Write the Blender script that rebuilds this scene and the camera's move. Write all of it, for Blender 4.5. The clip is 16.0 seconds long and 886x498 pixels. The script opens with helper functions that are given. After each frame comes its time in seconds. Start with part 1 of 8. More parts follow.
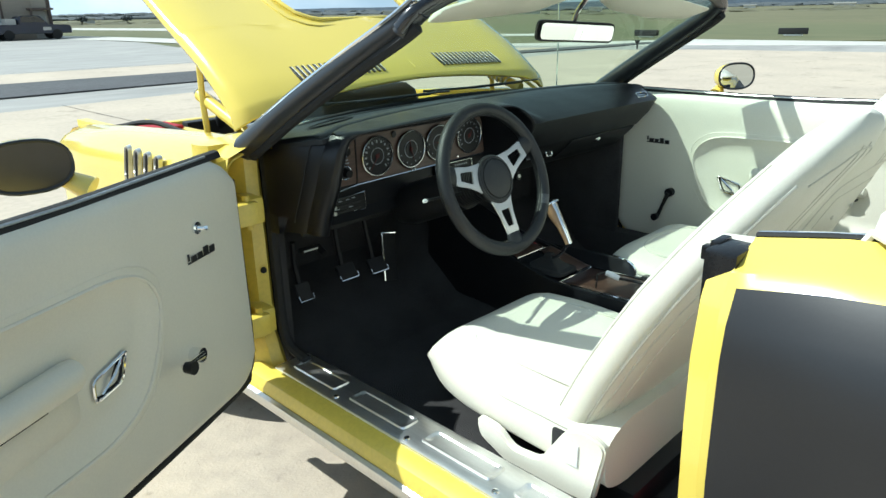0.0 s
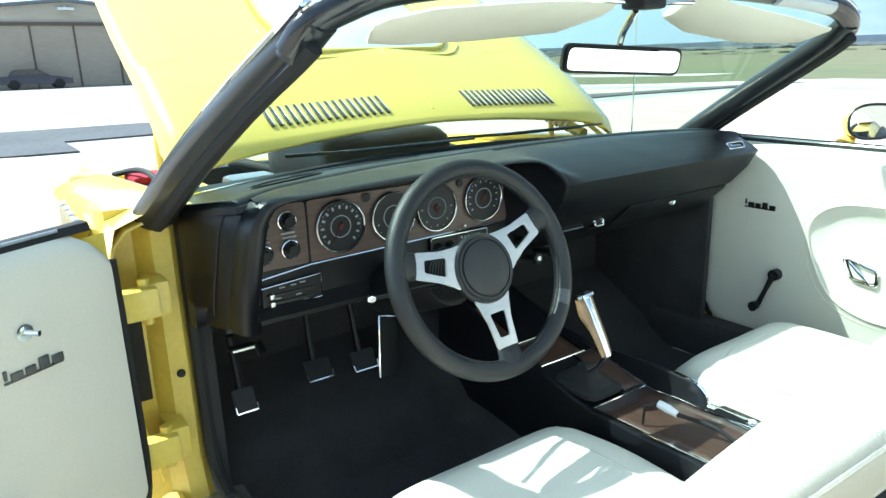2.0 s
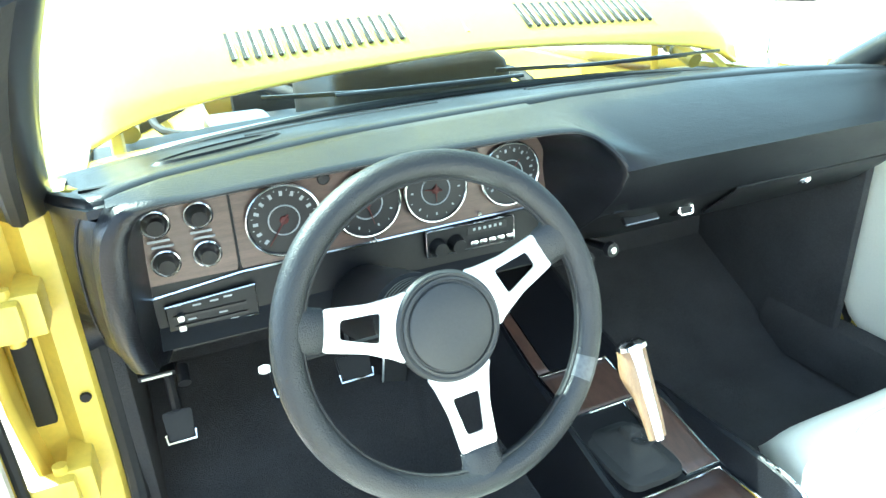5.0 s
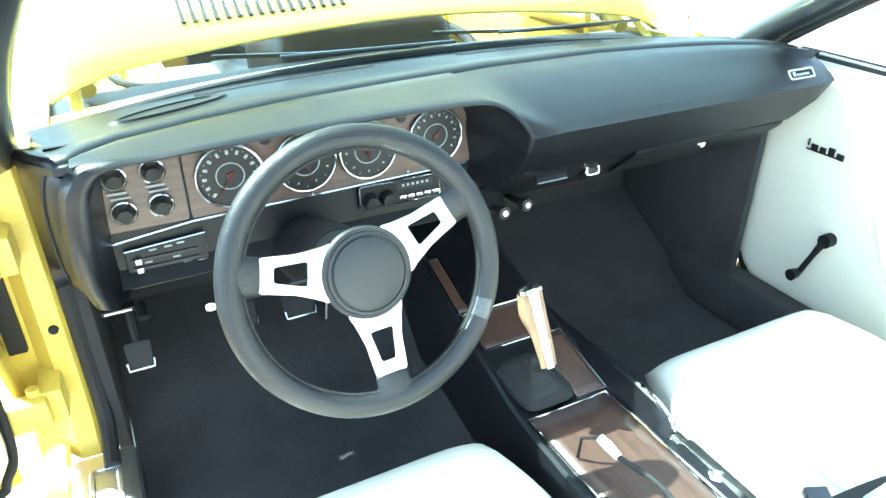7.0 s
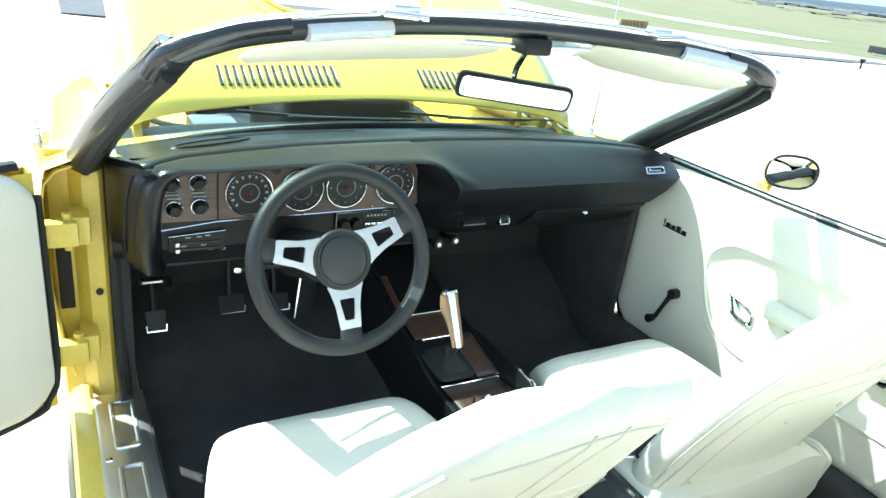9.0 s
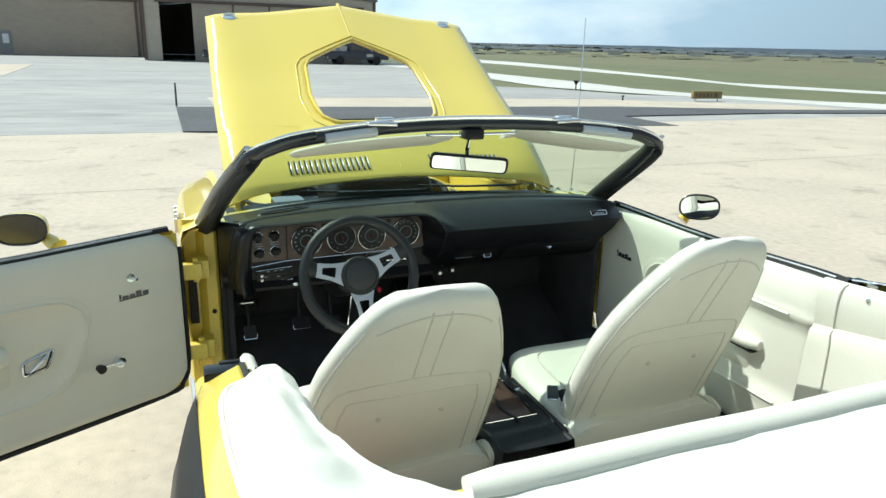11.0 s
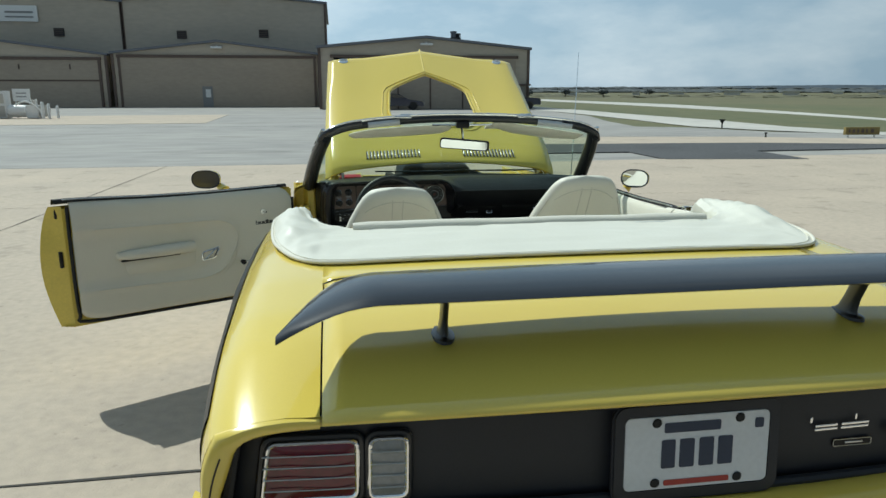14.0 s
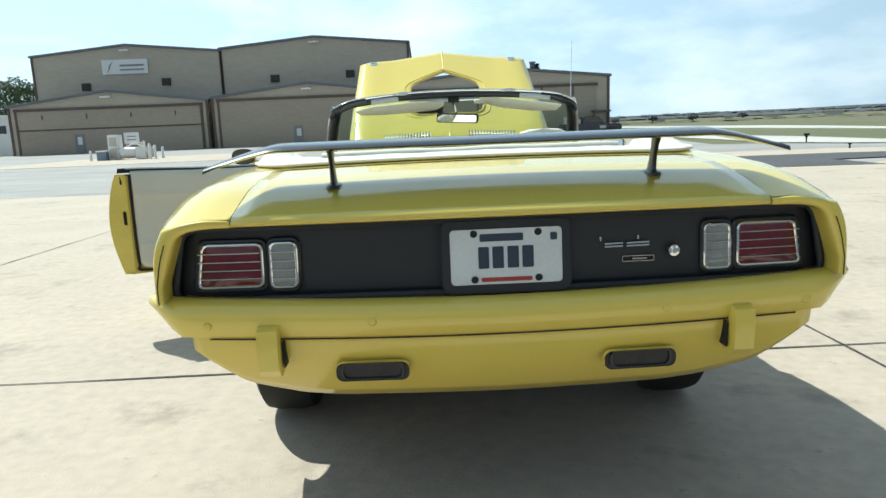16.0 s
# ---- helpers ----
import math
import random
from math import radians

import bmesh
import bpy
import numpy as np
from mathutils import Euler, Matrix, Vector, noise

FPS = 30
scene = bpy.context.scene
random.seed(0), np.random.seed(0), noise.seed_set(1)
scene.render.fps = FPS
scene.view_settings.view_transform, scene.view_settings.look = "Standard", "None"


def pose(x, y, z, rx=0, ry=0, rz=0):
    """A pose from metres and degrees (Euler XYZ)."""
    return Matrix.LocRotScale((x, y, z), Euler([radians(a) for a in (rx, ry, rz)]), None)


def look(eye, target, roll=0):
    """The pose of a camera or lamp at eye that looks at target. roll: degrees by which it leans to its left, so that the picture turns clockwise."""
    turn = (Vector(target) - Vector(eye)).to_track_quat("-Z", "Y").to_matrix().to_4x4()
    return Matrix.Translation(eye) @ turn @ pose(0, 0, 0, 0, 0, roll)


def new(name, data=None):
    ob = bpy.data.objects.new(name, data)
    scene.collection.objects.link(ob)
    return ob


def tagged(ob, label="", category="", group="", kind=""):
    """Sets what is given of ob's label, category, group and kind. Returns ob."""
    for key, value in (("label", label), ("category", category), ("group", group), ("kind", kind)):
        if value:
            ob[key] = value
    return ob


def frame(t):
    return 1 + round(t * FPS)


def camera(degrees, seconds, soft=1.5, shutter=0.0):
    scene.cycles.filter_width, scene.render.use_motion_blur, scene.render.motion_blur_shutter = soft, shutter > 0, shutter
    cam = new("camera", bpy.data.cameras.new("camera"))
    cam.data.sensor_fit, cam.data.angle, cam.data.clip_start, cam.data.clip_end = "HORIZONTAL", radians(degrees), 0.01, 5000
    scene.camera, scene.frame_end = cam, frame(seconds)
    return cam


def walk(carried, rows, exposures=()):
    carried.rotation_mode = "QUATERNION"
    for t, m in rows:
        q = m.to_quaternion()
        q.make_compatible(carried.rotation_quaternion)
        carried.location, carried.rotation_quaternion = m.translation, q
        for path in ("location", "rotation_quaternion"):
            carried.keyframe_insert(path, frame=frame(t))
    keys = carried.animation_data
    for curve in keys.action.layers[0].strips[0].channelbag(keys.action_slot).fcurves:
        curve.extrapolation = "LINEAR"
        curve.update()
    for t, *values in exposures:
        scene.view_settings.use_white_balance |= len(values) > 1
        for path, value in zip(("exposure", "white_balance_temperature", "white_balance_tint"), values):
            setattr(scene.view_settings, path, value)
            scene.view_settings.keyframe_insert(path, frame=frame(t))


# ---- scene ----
cam = camera(65.5, 16.0)
PATH = [
    (0, (-1.733, 1.392, 1.29), (-0.393, 2.727, 0.64), -1.2),
    (0.5, (-1.537, 1.429, 1.287), (-0.297, 2.877, 0.682), -1.0),
    (1, (-1.371, 1.502, 1.283), (-0.167, 2.989, 0.701), -0.4),
    (1.5, (-1.261, 1.554, 1.273), (-0.079, 3.066, 0.711), -0.6),
    (2, (-1.127, 1.602, 1.244), (-0.021, 3.18, 0.71), -1.8),
    (2.5, (-1.077, 1.716, 1.2), (0.005, 3.291, 0.611), -2.9),
    (3, (-1.052, 1.869, 1.158), (0.078, 3.4, 0.542), -3.8),
    (3.2, (-1.027, 1.921, 1.139), (0.113, 3.441, 0.516), -4.1),
    (5.3, (-0.613, 1.904, 1.306), (0.035, 3.577, 0.422), -1.7),
    (5.5, (-0.594, 1.893, 1.32), (0.024, 3.551, 0.387), -1.2),
    (6, (-0.566, 1.838, 1.331), (0.115, 3.435, 0.337), -0.6),
    (6.5, (-0.595, 1.817, 1.351), (0.1, 3.399, 0.343), -0.5),
    (7, (-0.651, 1.766, 1.366), (0.134, 3.325, 0.391), -0.1),
    (7.5, (-0.759, 1.692, 1.386), (0.174, 3.198, 0.46), 1.2),
    (8, (-0.871, 1.582, 1.4), (0.168, 3.066, 0.552), 3.5),
    (8.5, (-0.898, 1.456, 1.46), (0.159, 2.957, 0.669), 5.3),
    (9, (-0.886, 1.299, 1.482), (0.069, 2.878, 0.711), 7.5),
    (9.2, (-0.875, 1.231, 1.497), (0.028, 2.841, 0.729), 6.9),
    (11.3, (-0.955, 0.312, 1.615), (-0.256, 2.107, 1.079), 1.2),
    (11.5, (-0.96, 0.243, 1.603), (-0.28, 2.049, 1.077), 1.0),
    (12, (-0.931, -0.018, 1.617), (-0.318, 1.819, 1.118), -0.1),
    (12.5, (-0.86, -0.26, 1.608), (-0.419, 1.648, 1.201), 0.7),
    (13, (-0.824, -0.571, 1.571), (-0.432, 1.341, 1.136), -0.4),
    (13.5, (-0.778, -0.871, 1.563), (-0.4, 1.042, 1.118), -1.3),
    (14, (-0.667, -1.133, 1.508), (-0.371, 0.794, 1.063), -0.0),
    (14.5, (-0.588, -1.378, 1.454), (-0.388, 0.568, 1.035), 0.5),
    (15, (-0.485, -1.582, 1.39), (-0.352, 0.375, 0.996), -1.0),
    (15.5, (-0.34, -1.714, 1.302), (-0.251, 0.256, 0.969), -2.3),
    (16, (-0.205, -1.798, 1.172), (-0.159, 0.172, 0.826), -2.3),
]
WARMTH = [(0, 5850), (1.0, 5750), (1.5, 5600), (3.0, 5350), (8.5, 5400), (9.2, 5700), (11.3, 6000), (16, 6050)]


def warmth(t):
    """The white balance, which the film's camera shifts on its way."""
    (a, u), (b, v) = next((p, q) for p, q in zip(WARMTH, WARMTH[1:]) if p[0] <= t <= q[0])
    return u + (v - u) * (t - a) / (b - a)


EXPOSURES = [(t, e, warmth(t), -1) for t, e in ((0, 0.36), (1.5, 0.77), (2.5, 1.78), (3.0, 2.2), (5.5, 2.90), (7.0, 2.95), (8.5, 2.5), (9.0, 1.65), (11.3, 0.18), (12.5, -0.35), (13.5, -0.42), (14.5, -0.45), (15.0, -0.22), (15.5, -0.02), (16.0, 0.25))]
walk(cam, [(t, look(eye, target, roll)) for t, eye, target, roll in PATH], EXPOSURES)

# ---- light: a high sun from ahead and to the left of the car, under a thinly clouded sky ----
SUN_WAY = Vector((0.54, -0.57, -1.0)).normalized()
sun = new("sun", bpy.data.lights.new("sun", "SUN"))
sun.data.energy, sun.data.angle, sun.data.color = 5.0, radians(0.6), (1.0, 0.965, 0.90)
sun.matrix_world = Matrix.Translation((-20, 20, 40)) @ SUN_WAY.to_track_quat("-Z", "Y").to_matrix().to_4x4()

world = bpy.data.worlds.new("sky")
scene.world = world
world.use_nodes = True
wn, wl = world.node_tree.nodes, world.node_tree.links
wn.clear()
w_out = wn.new("ShaderNodeOutputWorld")
w_bg = wn.new("ShaderNodeBackground")
w_sky = wn.new("ShaderNodeTexSky")
w_sky.sky_type, w_sky.sun_disc = "NISHITA", False
w_sky.sun_elevation = math.asin(-SUN_WAY.z)
w_sky.sun_rotation = math.atan2(-SUN_WAY.x, -SUN_WAY.y)
w_sky.air_density, w_sky.dust_density, w_sky.ozone_density = 1.0, 2.0, 2.0
w_tc, w_map = wn.new("ShaderNodeTexCoord"), wn.new("ShaderNodeMapping")
w_map.inputs["Scale"].default_value = (1.0, 1.0, 2.6)
w_noise = wn.new("ShaderNodeTexNoise")
w_noise.inputs["Scale"].default_value, w_noise.inputs["Detail"].default_value, w_noise.inputs["Roughness"].default_value = 3.6, 10.0, 0.56
w_ramp = wn.new("ShaderNodeValToRGB")
w_ramp.color_ramp.elements[0].position, w_ramp.color_ramp.elements[1].position = 0.47, 0.74
w_cloud = wn.new("ShaderNodeMix")
w_cloud.data_type = "RGBA"
w_cloud.inputs["A"].default_value, w_cloud.inputs["B"].default_value = (10.4, 13.3, 16.2, 1), (18.2, 19.5, 21.0, 1)
w_mix = wn.new("ShaderNodeMix")
w_mix.data_type = "RGBA"
w_mix.inputs["Factor"].default_value = 0.75
w_bg.inputs["Strength"].default_value = 0.050
wl.new(w_tc.outputs["Generated"], w_map.inputs["Vector"])
wl.new(w_map.outputs["Vector"], w_noise.inputs["Vector"])
wl.new(w_noise.outputs["Fac"], w_ramp.inputs["Fac"])
wl.new(w_ramp.outputs["Color"], w_cloud.inputs["Factor"])
wl.new(w_cloud.outputs["Result"], w_mix.inputs["B"])
wl.new(w_sky.outputs["Color"], w_mix.inputs["A"])
# thin cloud glows more on the sun's side of the sky than away from it
w_dot, w_glow, w_gain = wn.new("ShaderNodeVectorMath"), wn.new("ShaderNodeMapRange"), wn.new("ShaderNodeVectorMath")
w_dot.operation, w_gain.operation = "DOT_PRODUCT", "SCALE"
w_dot.inputs[1].default_value = -SUN_WAY
w_glow.inputs["From Min"].default_value, w_glow.inputs["From Max"].default_value = -0.4, 1.0
w_glow.inputs["To Min"].default_value, w_glow.inputs["To Max"].default_value = 0.35, 1.60
# and the haze is brighter near the horizon than overhead
w_sep, w_haze, w_both = wn.new("ShaderNodeSeparateXYZ"), wn.new("ShaderNodeMapRange"), wn.new("ShaderNodeMath")
w_haze.inputs["From Max"].default_value, w_haze.inputs["To Min"].default_value, w_haze.inputs["To Max"].default_value = 0.6, 1.30, 0.62
w_both.operation = "MULTIPLY"
wl.new(w_tc.outputs["Generated"], w_sep.inputs[0])
wl.new(w_sep.outputs["Z"], w_haze.inputs["Value"])
wl.new(w_glow.outputs["Result"], w_both.inputs[0])
wl.new(w_haze.outputs["Result"], w_both.inputs[1])
wl.new(w_tc.outputs["Generated"], w_dot.inputs[0])
wl.new(w_dot.outputs["Value"], w_glow.inputs["Value"])
wl.new(w_both.outputs[0], w_gain.inputs["Scale"])
wl.new(w_mix.outputs["Result"], w_gain.inputs[0])
wl.new(w_gain.outputs["Vector"], w_bg.inputs["Color"])
wl.new(w_bg.outputs["Background"], w_out.inputs["Surface"])

# ---- materials ----
def material(name, colour, rough=0.5, metal=0.0, spread=0.12, scale=6.0, fine=60.0, bump=0.0, bump_scale=None, coat=0.0, spec=0.5, rough_spread=0.1, stretch=(1, 1, 1), dark=None, rand=0.0, stains=0.0, stain_scale=1.6):
    """A surface whose colour and gloss vary at two scales, with fine relief."""
    m = bpy.data.materials.new(name)
    m.use_nodes = True
    n, l = m.node_tree.nodes, m.node_tree.links
    b = n["Principled BSDF"]
    b.inputs["Metallic"].default_value = metal
    b.inputs["Coat Weight"].default_value = coat
    b.inputs["Coat Roughness"].default_value = 0.04
    b.inputs["Specular IOR Level"].default_value = spec
    tc, mp = n.new("ShaderNodeTexCoord"), n.new("ShaderNodeMapping")
    mp.inputs["Scale"].default_value = stretch
    l.new(tc.outputs["Object"], mp.inputs["Vector"])
    big, small = n.new("ShaderNodeTexNoise"), n.new("ShaderNodeTexNoise")
    big.inputs["Scale"].default_value, big.inputs["Detail"].default_value = scale, 5
    small.inputs["Scale"].default_value, small.inputs["Detail"].default_value = fine, 4
    for t in (big, small):
        l.new(mp.outputs["Vector"], t.inputs["Vector"])
    add = n.new("ShaderNodeMath")
    add.operation = "ADD"
    l.new(big.outputs["Fac"], add.inputs[0])
    l.new(small.outputs["Fac"], add.inputs[1])
    fac = add.outputs[0]
    if rand:
        info, mul, more = n.new("ShaderNodeObjectInfo"), n.new("ShaderNodeMath"), n.new("ShaderNodeMath")
        mul.operation, mul.inputs[1].default_value, more.operation = "MULTIPLY", rand, "ADD"
        l.new(info.outputs["Random"], mul.inputs[0])
        l.new(mul.outputs[0], more.inputs[0])
        l.new(fac, more.inputs[1])
        fac = more.outputs[0]
    ramp = n.new("ShaderNodeMapRange")
    ramp.inputs["From Min"].default_value, ramp.inputs["From Max"].default_value = 0.7, 1.3 + rand
    l.new(fac, ramp.inputs["Value"])
    mix = n.new("ShaderNodeMix")
    mix.data_type = "RGBA"
    lo = dark or tuple(c * (1 - spread) for c in colour)
    hi = tuple(min(1.0, c * (1 + spread)) for c in colour) if not dark else colour
    mix.inputs["A"].default_value, mix.inputs["B"].default_value = (*lo, 1), (*hi, 1)
    l.new(ramp.outputs["Result"], mix.inputs["Factor"])
    tone = mix.outputs["Result"]
    if stains:
        for sc, lo_, hi_, k in ((stain_scale, 0.56, 0.72, stains), (stain_scale * 9, 0.62, 0.70, stains * 0.7)):
            st, sr, sm = n.new("ShaderNodeTexNoise"), n.new("ShaderNodeMapRange"), n.new("ShaderNodeMix")
            st.inputs["Scale"].default_value, st.inputs["Detail"].default_value, st.inputs["Roughness"].default_value = sc, 9, 0.68
            l.new(mp.outputs["Vector"], st.inputs["Vector"])
            sr.inputs["From Min"].default_value, sr.inputs["From Max"].default_value, sr.inputs["To Max"].default_value = lo_, hi_, k
            l.new(st.outputs["Fac"], sr.inputs["Value"])
            sm.data_type = "RGBA"
            sm.inputs["B"].default_value = (*[c * 0.42 for c in colour], 1)
            l.new(sr.outputs["Result"], sm.inputs["Factor"])
            l.new(tone, sm.inputs["A"])
            tone = sm.outputs["Result"]
    l.new(tone, b.inputs["Base Color"])
    rr = n.new("ShaderNodeMapRange")
    rr.inputs["To Min"].default_value, rr.inputs["To Max"].default_value = max(0.0, rough - rough_spread * rough), min(1.0, rough + rough_spread * rough)
    l.new(big.outputs["Fac"], rr.inputs["Value"])
    l.new(rr.outputs["Result"], b.inputs["Roughness"])
    if bump:
        bt = small
        if bump_scale:
            bt = n.new("ShaderNodeTexNoise")
            bt.inputs["Scale"].default_value, bt.inputs["Detail"].default_value = bump_scale, 3
            l.new(mp.outputs["Vector"], bt.inputs["Vector"])
        bp = n.new("ShaderNodeBump")
        bp.inputs["Strength"].default_value, bp.inputs["Distance"].default_value = 1.0, bump
        l.new(bt.outputs["Fac"], bp.inputs["Height"])
        l.new(bp.outputs["Normal"], b.inputs["Normal"])
    return m


def glass(name, colour, gloss=0.05, veil=0.0):
    """A clear pane: tinted, with a weak mirror image and a pale diffuse film that adds glare."""
    m = bpy.data.materials.new(name)
    m.use_nodes = True
    n, l = m.node_tree.nodes, m.node_tree.links
    n.clear()
    out, mix = n.new("ShaderNodeOutputMaterial"), n.new("ShaderNodeMixShader")
    tr, gl = n.new("ShaderNodeBsdfTransparent"), n.new("ShaderNodeBsdfGlossy")
    tr.inputs["Color"].default_value = (*colour, 1)
    gl.inputs["Roughness"].default_value = 0.01
    mix.inputs["Fac"].default_value = gloss
    l.new(tr.outputs["BSDF"], mix.inputs[1])
    l.new(gl.outputs["BSDF"], mix.inputs[2])
    if veil:
        df, film, ns, mr = n.new("ShaderNodeBsdfDiffuse"), n.new("ShaderNodeMixShader"), n.new("ShaderNodeTexNoise"), n.new("ShaderNodeMapRange")
        df.inputs["Color"].default_value = (0.62, 0.62, 0.60, 1)
        ns.inputs["Scale"].default_value, ns.inputs["Detail"].default_value = 5.0, 8
        mr.inputs["To Min"].default_value, mr.inputs["To Max"].default_value = veil * 0.6, veil * 1.4
        l.new(ns.outputs["Fac"], mr.inputs["Value"])
        l.new(mr.outputs["Result"], film.inputs["Fac"])
        l.new(mix.outputs["Shader"], film.inputs[1])
        l.new(df.outputs["BSDF"], film.inputs[2])
        l.new(film.outputs["Shader"], out.inputs["Surface"])
    else:
        l.new(mix.outputs["Shader"], out.inputs["Surface"])
    return m


YELLOW = material("yellow_paint", (0.76, 0.585, 0.105), 0.20, spread=0.025, scale=2.0, fine=300, coat=0.7, bump=0.00004, bump_scale=900)
JAMB = material("yellow_jamb_paint", (0.69, 0.53, 0.085), 0.35, spread=0.08, scale=9, fine=90, coat=0.3)
STRIPE = material("black_stripe_vinyl", (0.014, 0.014, 0.016), 0.42, spread=0.1, scale=4, fine=200, bump=0.00005)
BLACK = material("satin_black_paint", (0.016, 0.018, 0.022), 0.32, spread=0.15, scale=5, fine=150, coat=0.25)
SPOILER = material("gloss_navy_black", (0.012, 0.014, 0.020), 0.24, spread=0.12, scale=5, fine=150, coat=0.5)
# chrome of the gauge rims, darkened in colour for the shade they reflect
BEZEL = material("chrome_dark_reflection", (0.50, 0.51, 0.52), 0.16, 1.0, spread=0.05, scale=20, fine=100)
BADGE = material("dark_badge_metal", (0.10, 0.10, 0.10), 0.30, 0.9, spread=0.2, scale=30, fine=200)
TRIMBLACK = material("tail_panel_black", (0.018, 0.020, 0.026), 0.55, spread=0.12, scale=6, fine=240, bump=0.0001)
RUBBER = material("black_rubber", (0.013, 0.013, 0.013), 0.75, spread=0.2, scale=12, fine=120, bump=0.0003)
DASHV = material("dash_vinyl", (0.0065, 0.0066, 0.0085), 0.33, spread=0.25, scale=9, fine=260, bump=0.0006, bump_scale=330, spec=0.38, rough_spread=0.35)
PLASTIC = material("black_plastic", (0.009, 0.009, 0.010), 0.45, spread=0.15, scale=14, fine=180, bump=0.0001, spec=0.3)
WHITEV = material("white_vinyl", (0.70, 0.675, 0.575), 0.46, spread=0.035, scale=5, fine=220, bump=0.0005, bump_scale=600)
BOOTV = material("boot_vinyl", (0.685, 0.675, 0.585), 0.44, spread=0.03, scale=4, fine=140, bump=0.004, bump_scale=7)
PIPING = material("seat_seam", (0.57, 0.55, 0.47), 0.6, spread=0.1, scale=20, fine=200)
TAPE = material("grey_tape", (0.075, 0.078, 0.08), 0.35, spread=0.3, scale=40, fine=200)
CHROME = material("chrome", (0.86, 0.87, 0.88), 0.07, 1.0, spread=0.03, scale=10, fine=100)
ALU = material("brushed_aluminium", (0.82, 0.82, 0.81), 0.36, 1.0, spread=0.08, scale=20, fine=300, stretch=(6, 1, 1))
STEEL = material("brushed_steel", (0.62, 0.62, 0.61), 0.30, 1.0, spread=0.08, scale=30, fine=400, stretch=(1, 6, 1))
CARPET = material("black_carpet", (0.046, 0.044, 0.045), 0.95, spread=0.35, scale=9, fine=320, bump=0.006, bump_scale=500)
WOOD = material("wood_veneer", (0.15, 0.095, 0.075), 0.38, spread=0.3, scale=5, fine=60, stretch=(2, 20, 30), dark=(0.085, 0.058, 0.045))
WOODC = material("console_wood", (0.085, 0.047, 0.034), 0.35, spread=0.3, scale=5, fine=60, stretch=(20, 2, 30), dark=(0.04, 0.022, 0.016))
GRIPWOOD = material("grip_wood", (0.30, 0.19, 0.10), 0.35, spread=0.3, scale=9, fine=90, stretch=(30, 6, 2), dark=(0.18, 0.10, 0.055))
DASHTOP = material("dash_top_vinyl", (0.006, 0.0068, 0.0085), 0.34, spread=0.25, scale=9, fine=260, bump=0.0006, bump_scale=330, spec=0.48, rough_spread=0.3)
WHEELV = material("steering_wheel_grip", (0.011, 0.012, 0.013), 0.42, spread=0.15, scale=14, fine=300, bump=0.0009, bump_scale=480)
WHEELPAD = material("horn_pad_vinyl", (0.030, 0.031, 0.031), 0.5, spread=0.12, scale=14, fine=300, bump=0.0002, bump_scale=600, spec=0.4)
DIAL = material("dial_black", (0.010, 0.010, 0.011), 0.5, spread=0.1, scale=20, fine=200)
DIALMARK = material("dial_marks", (0.34, 0.36, 0.38), 0.6, spread=0.1, scale=30, fine=200)
NEEDLE = material("needle_red", (0.08, 0.010, 0.008), 0.5, spread=0.1, scale=30, fine=200)
WHITEP = material("white_enamel", (0.78, 0.78, 0.77), 0.4, spread=0.04, scale=9, fine=90)
PLATEGREY = material("pale_grey_enamel", (0.55, 0.57, 0.58), 0.35, spread=0.05, scale=9, fine=90)
PLATEWHITE = material("white_plate_enamel", (0.68, 0.70, 0.71), 0.4, spread=0.05, scale=9, fine=90)
BLUEINK = material("plate_blue", (0.030, 0.042, 0.075), 0.5, spread=0.08, scale=20, fine=100)
REDINK = material("plate_red", (0.35, 0.04, 0.03), 0.5, spread=0.08, scale=20, fine=100)
REDLENS = material("red_lens", (0.12, 0.005, 0.017), 0.12, spread=0.25, scale=14, fine=60, coat=0.6)
CLEARLENS = material("clear_lens", (0.26, 0.27, 0.27), 0.15, spread=0.15, scale=14, fine=80, coat=0.6)
MIRRORG = material("mirror_glass", (0.80, 0.82, 0.80), 0.01, 1.0, spread=0.01, scale=3, fine=30)
# mirror copy with a dark reflection put into its colour
MIRROR_DARKREFL = material("mirror_glass_dark_reflection", (0.13, 0.12, 0.105), 0.45, 1.0, spread=0.05, scale=3, fine=30)
# the last value is a pale film put in for glare on the pane
TINT = glass("tinted_windshield", (0.78, 0.885, 0.765), 0.085, 0.055)
GUIDE = material("gloss_black_plastic", (0.008, 0.008, 0.009), 0.22, spread=0.15, scale=14, fine=180, spec=0.3)
# shade inside the hood slots, put into a dark colour
LOUVRE = material("louvre_painted_shade", (0.030, 0.027, 0.015), 0.5, spread=0.15, scale=20, fine=150)
REDCLOTH = material("red_cloth", (0.36, 0.02, 0.04), 0.9, spread=0.25, scale=14, fine=160, bump=0.002)
ENGINE = material("engine_black", (0.020, 0.020, 0.020), 0.45, spread=0.4, scale=20, fine=120)
CONCRETE = material("concrete", (0.51, 0.428, 0.335), 0.9, spread=0.2, scale=0.7, fine=14.0, bump=0.0022, bump_scale=110, dark=(0.395, 0.332, 0.265), stains=0.75)
OLDPAVE = material("weathered_pavement", (0.37, 0.352, 0.325), 0.92, spread=0.2, scale=0.5, fine=3.2, bump=0.004, bump_scale=40, dark=(0.255, 0.247, 0.235), stretch=(0.22, 0.55, 1), stains=0.75, stain_scale=0.7)
ASPHALT = material("dark_asphalt", (0.075, 0.075, 0.078), 0.9, spread=0.3, scale=0.5, fine=8, bump=0.006, bump_scale=60)
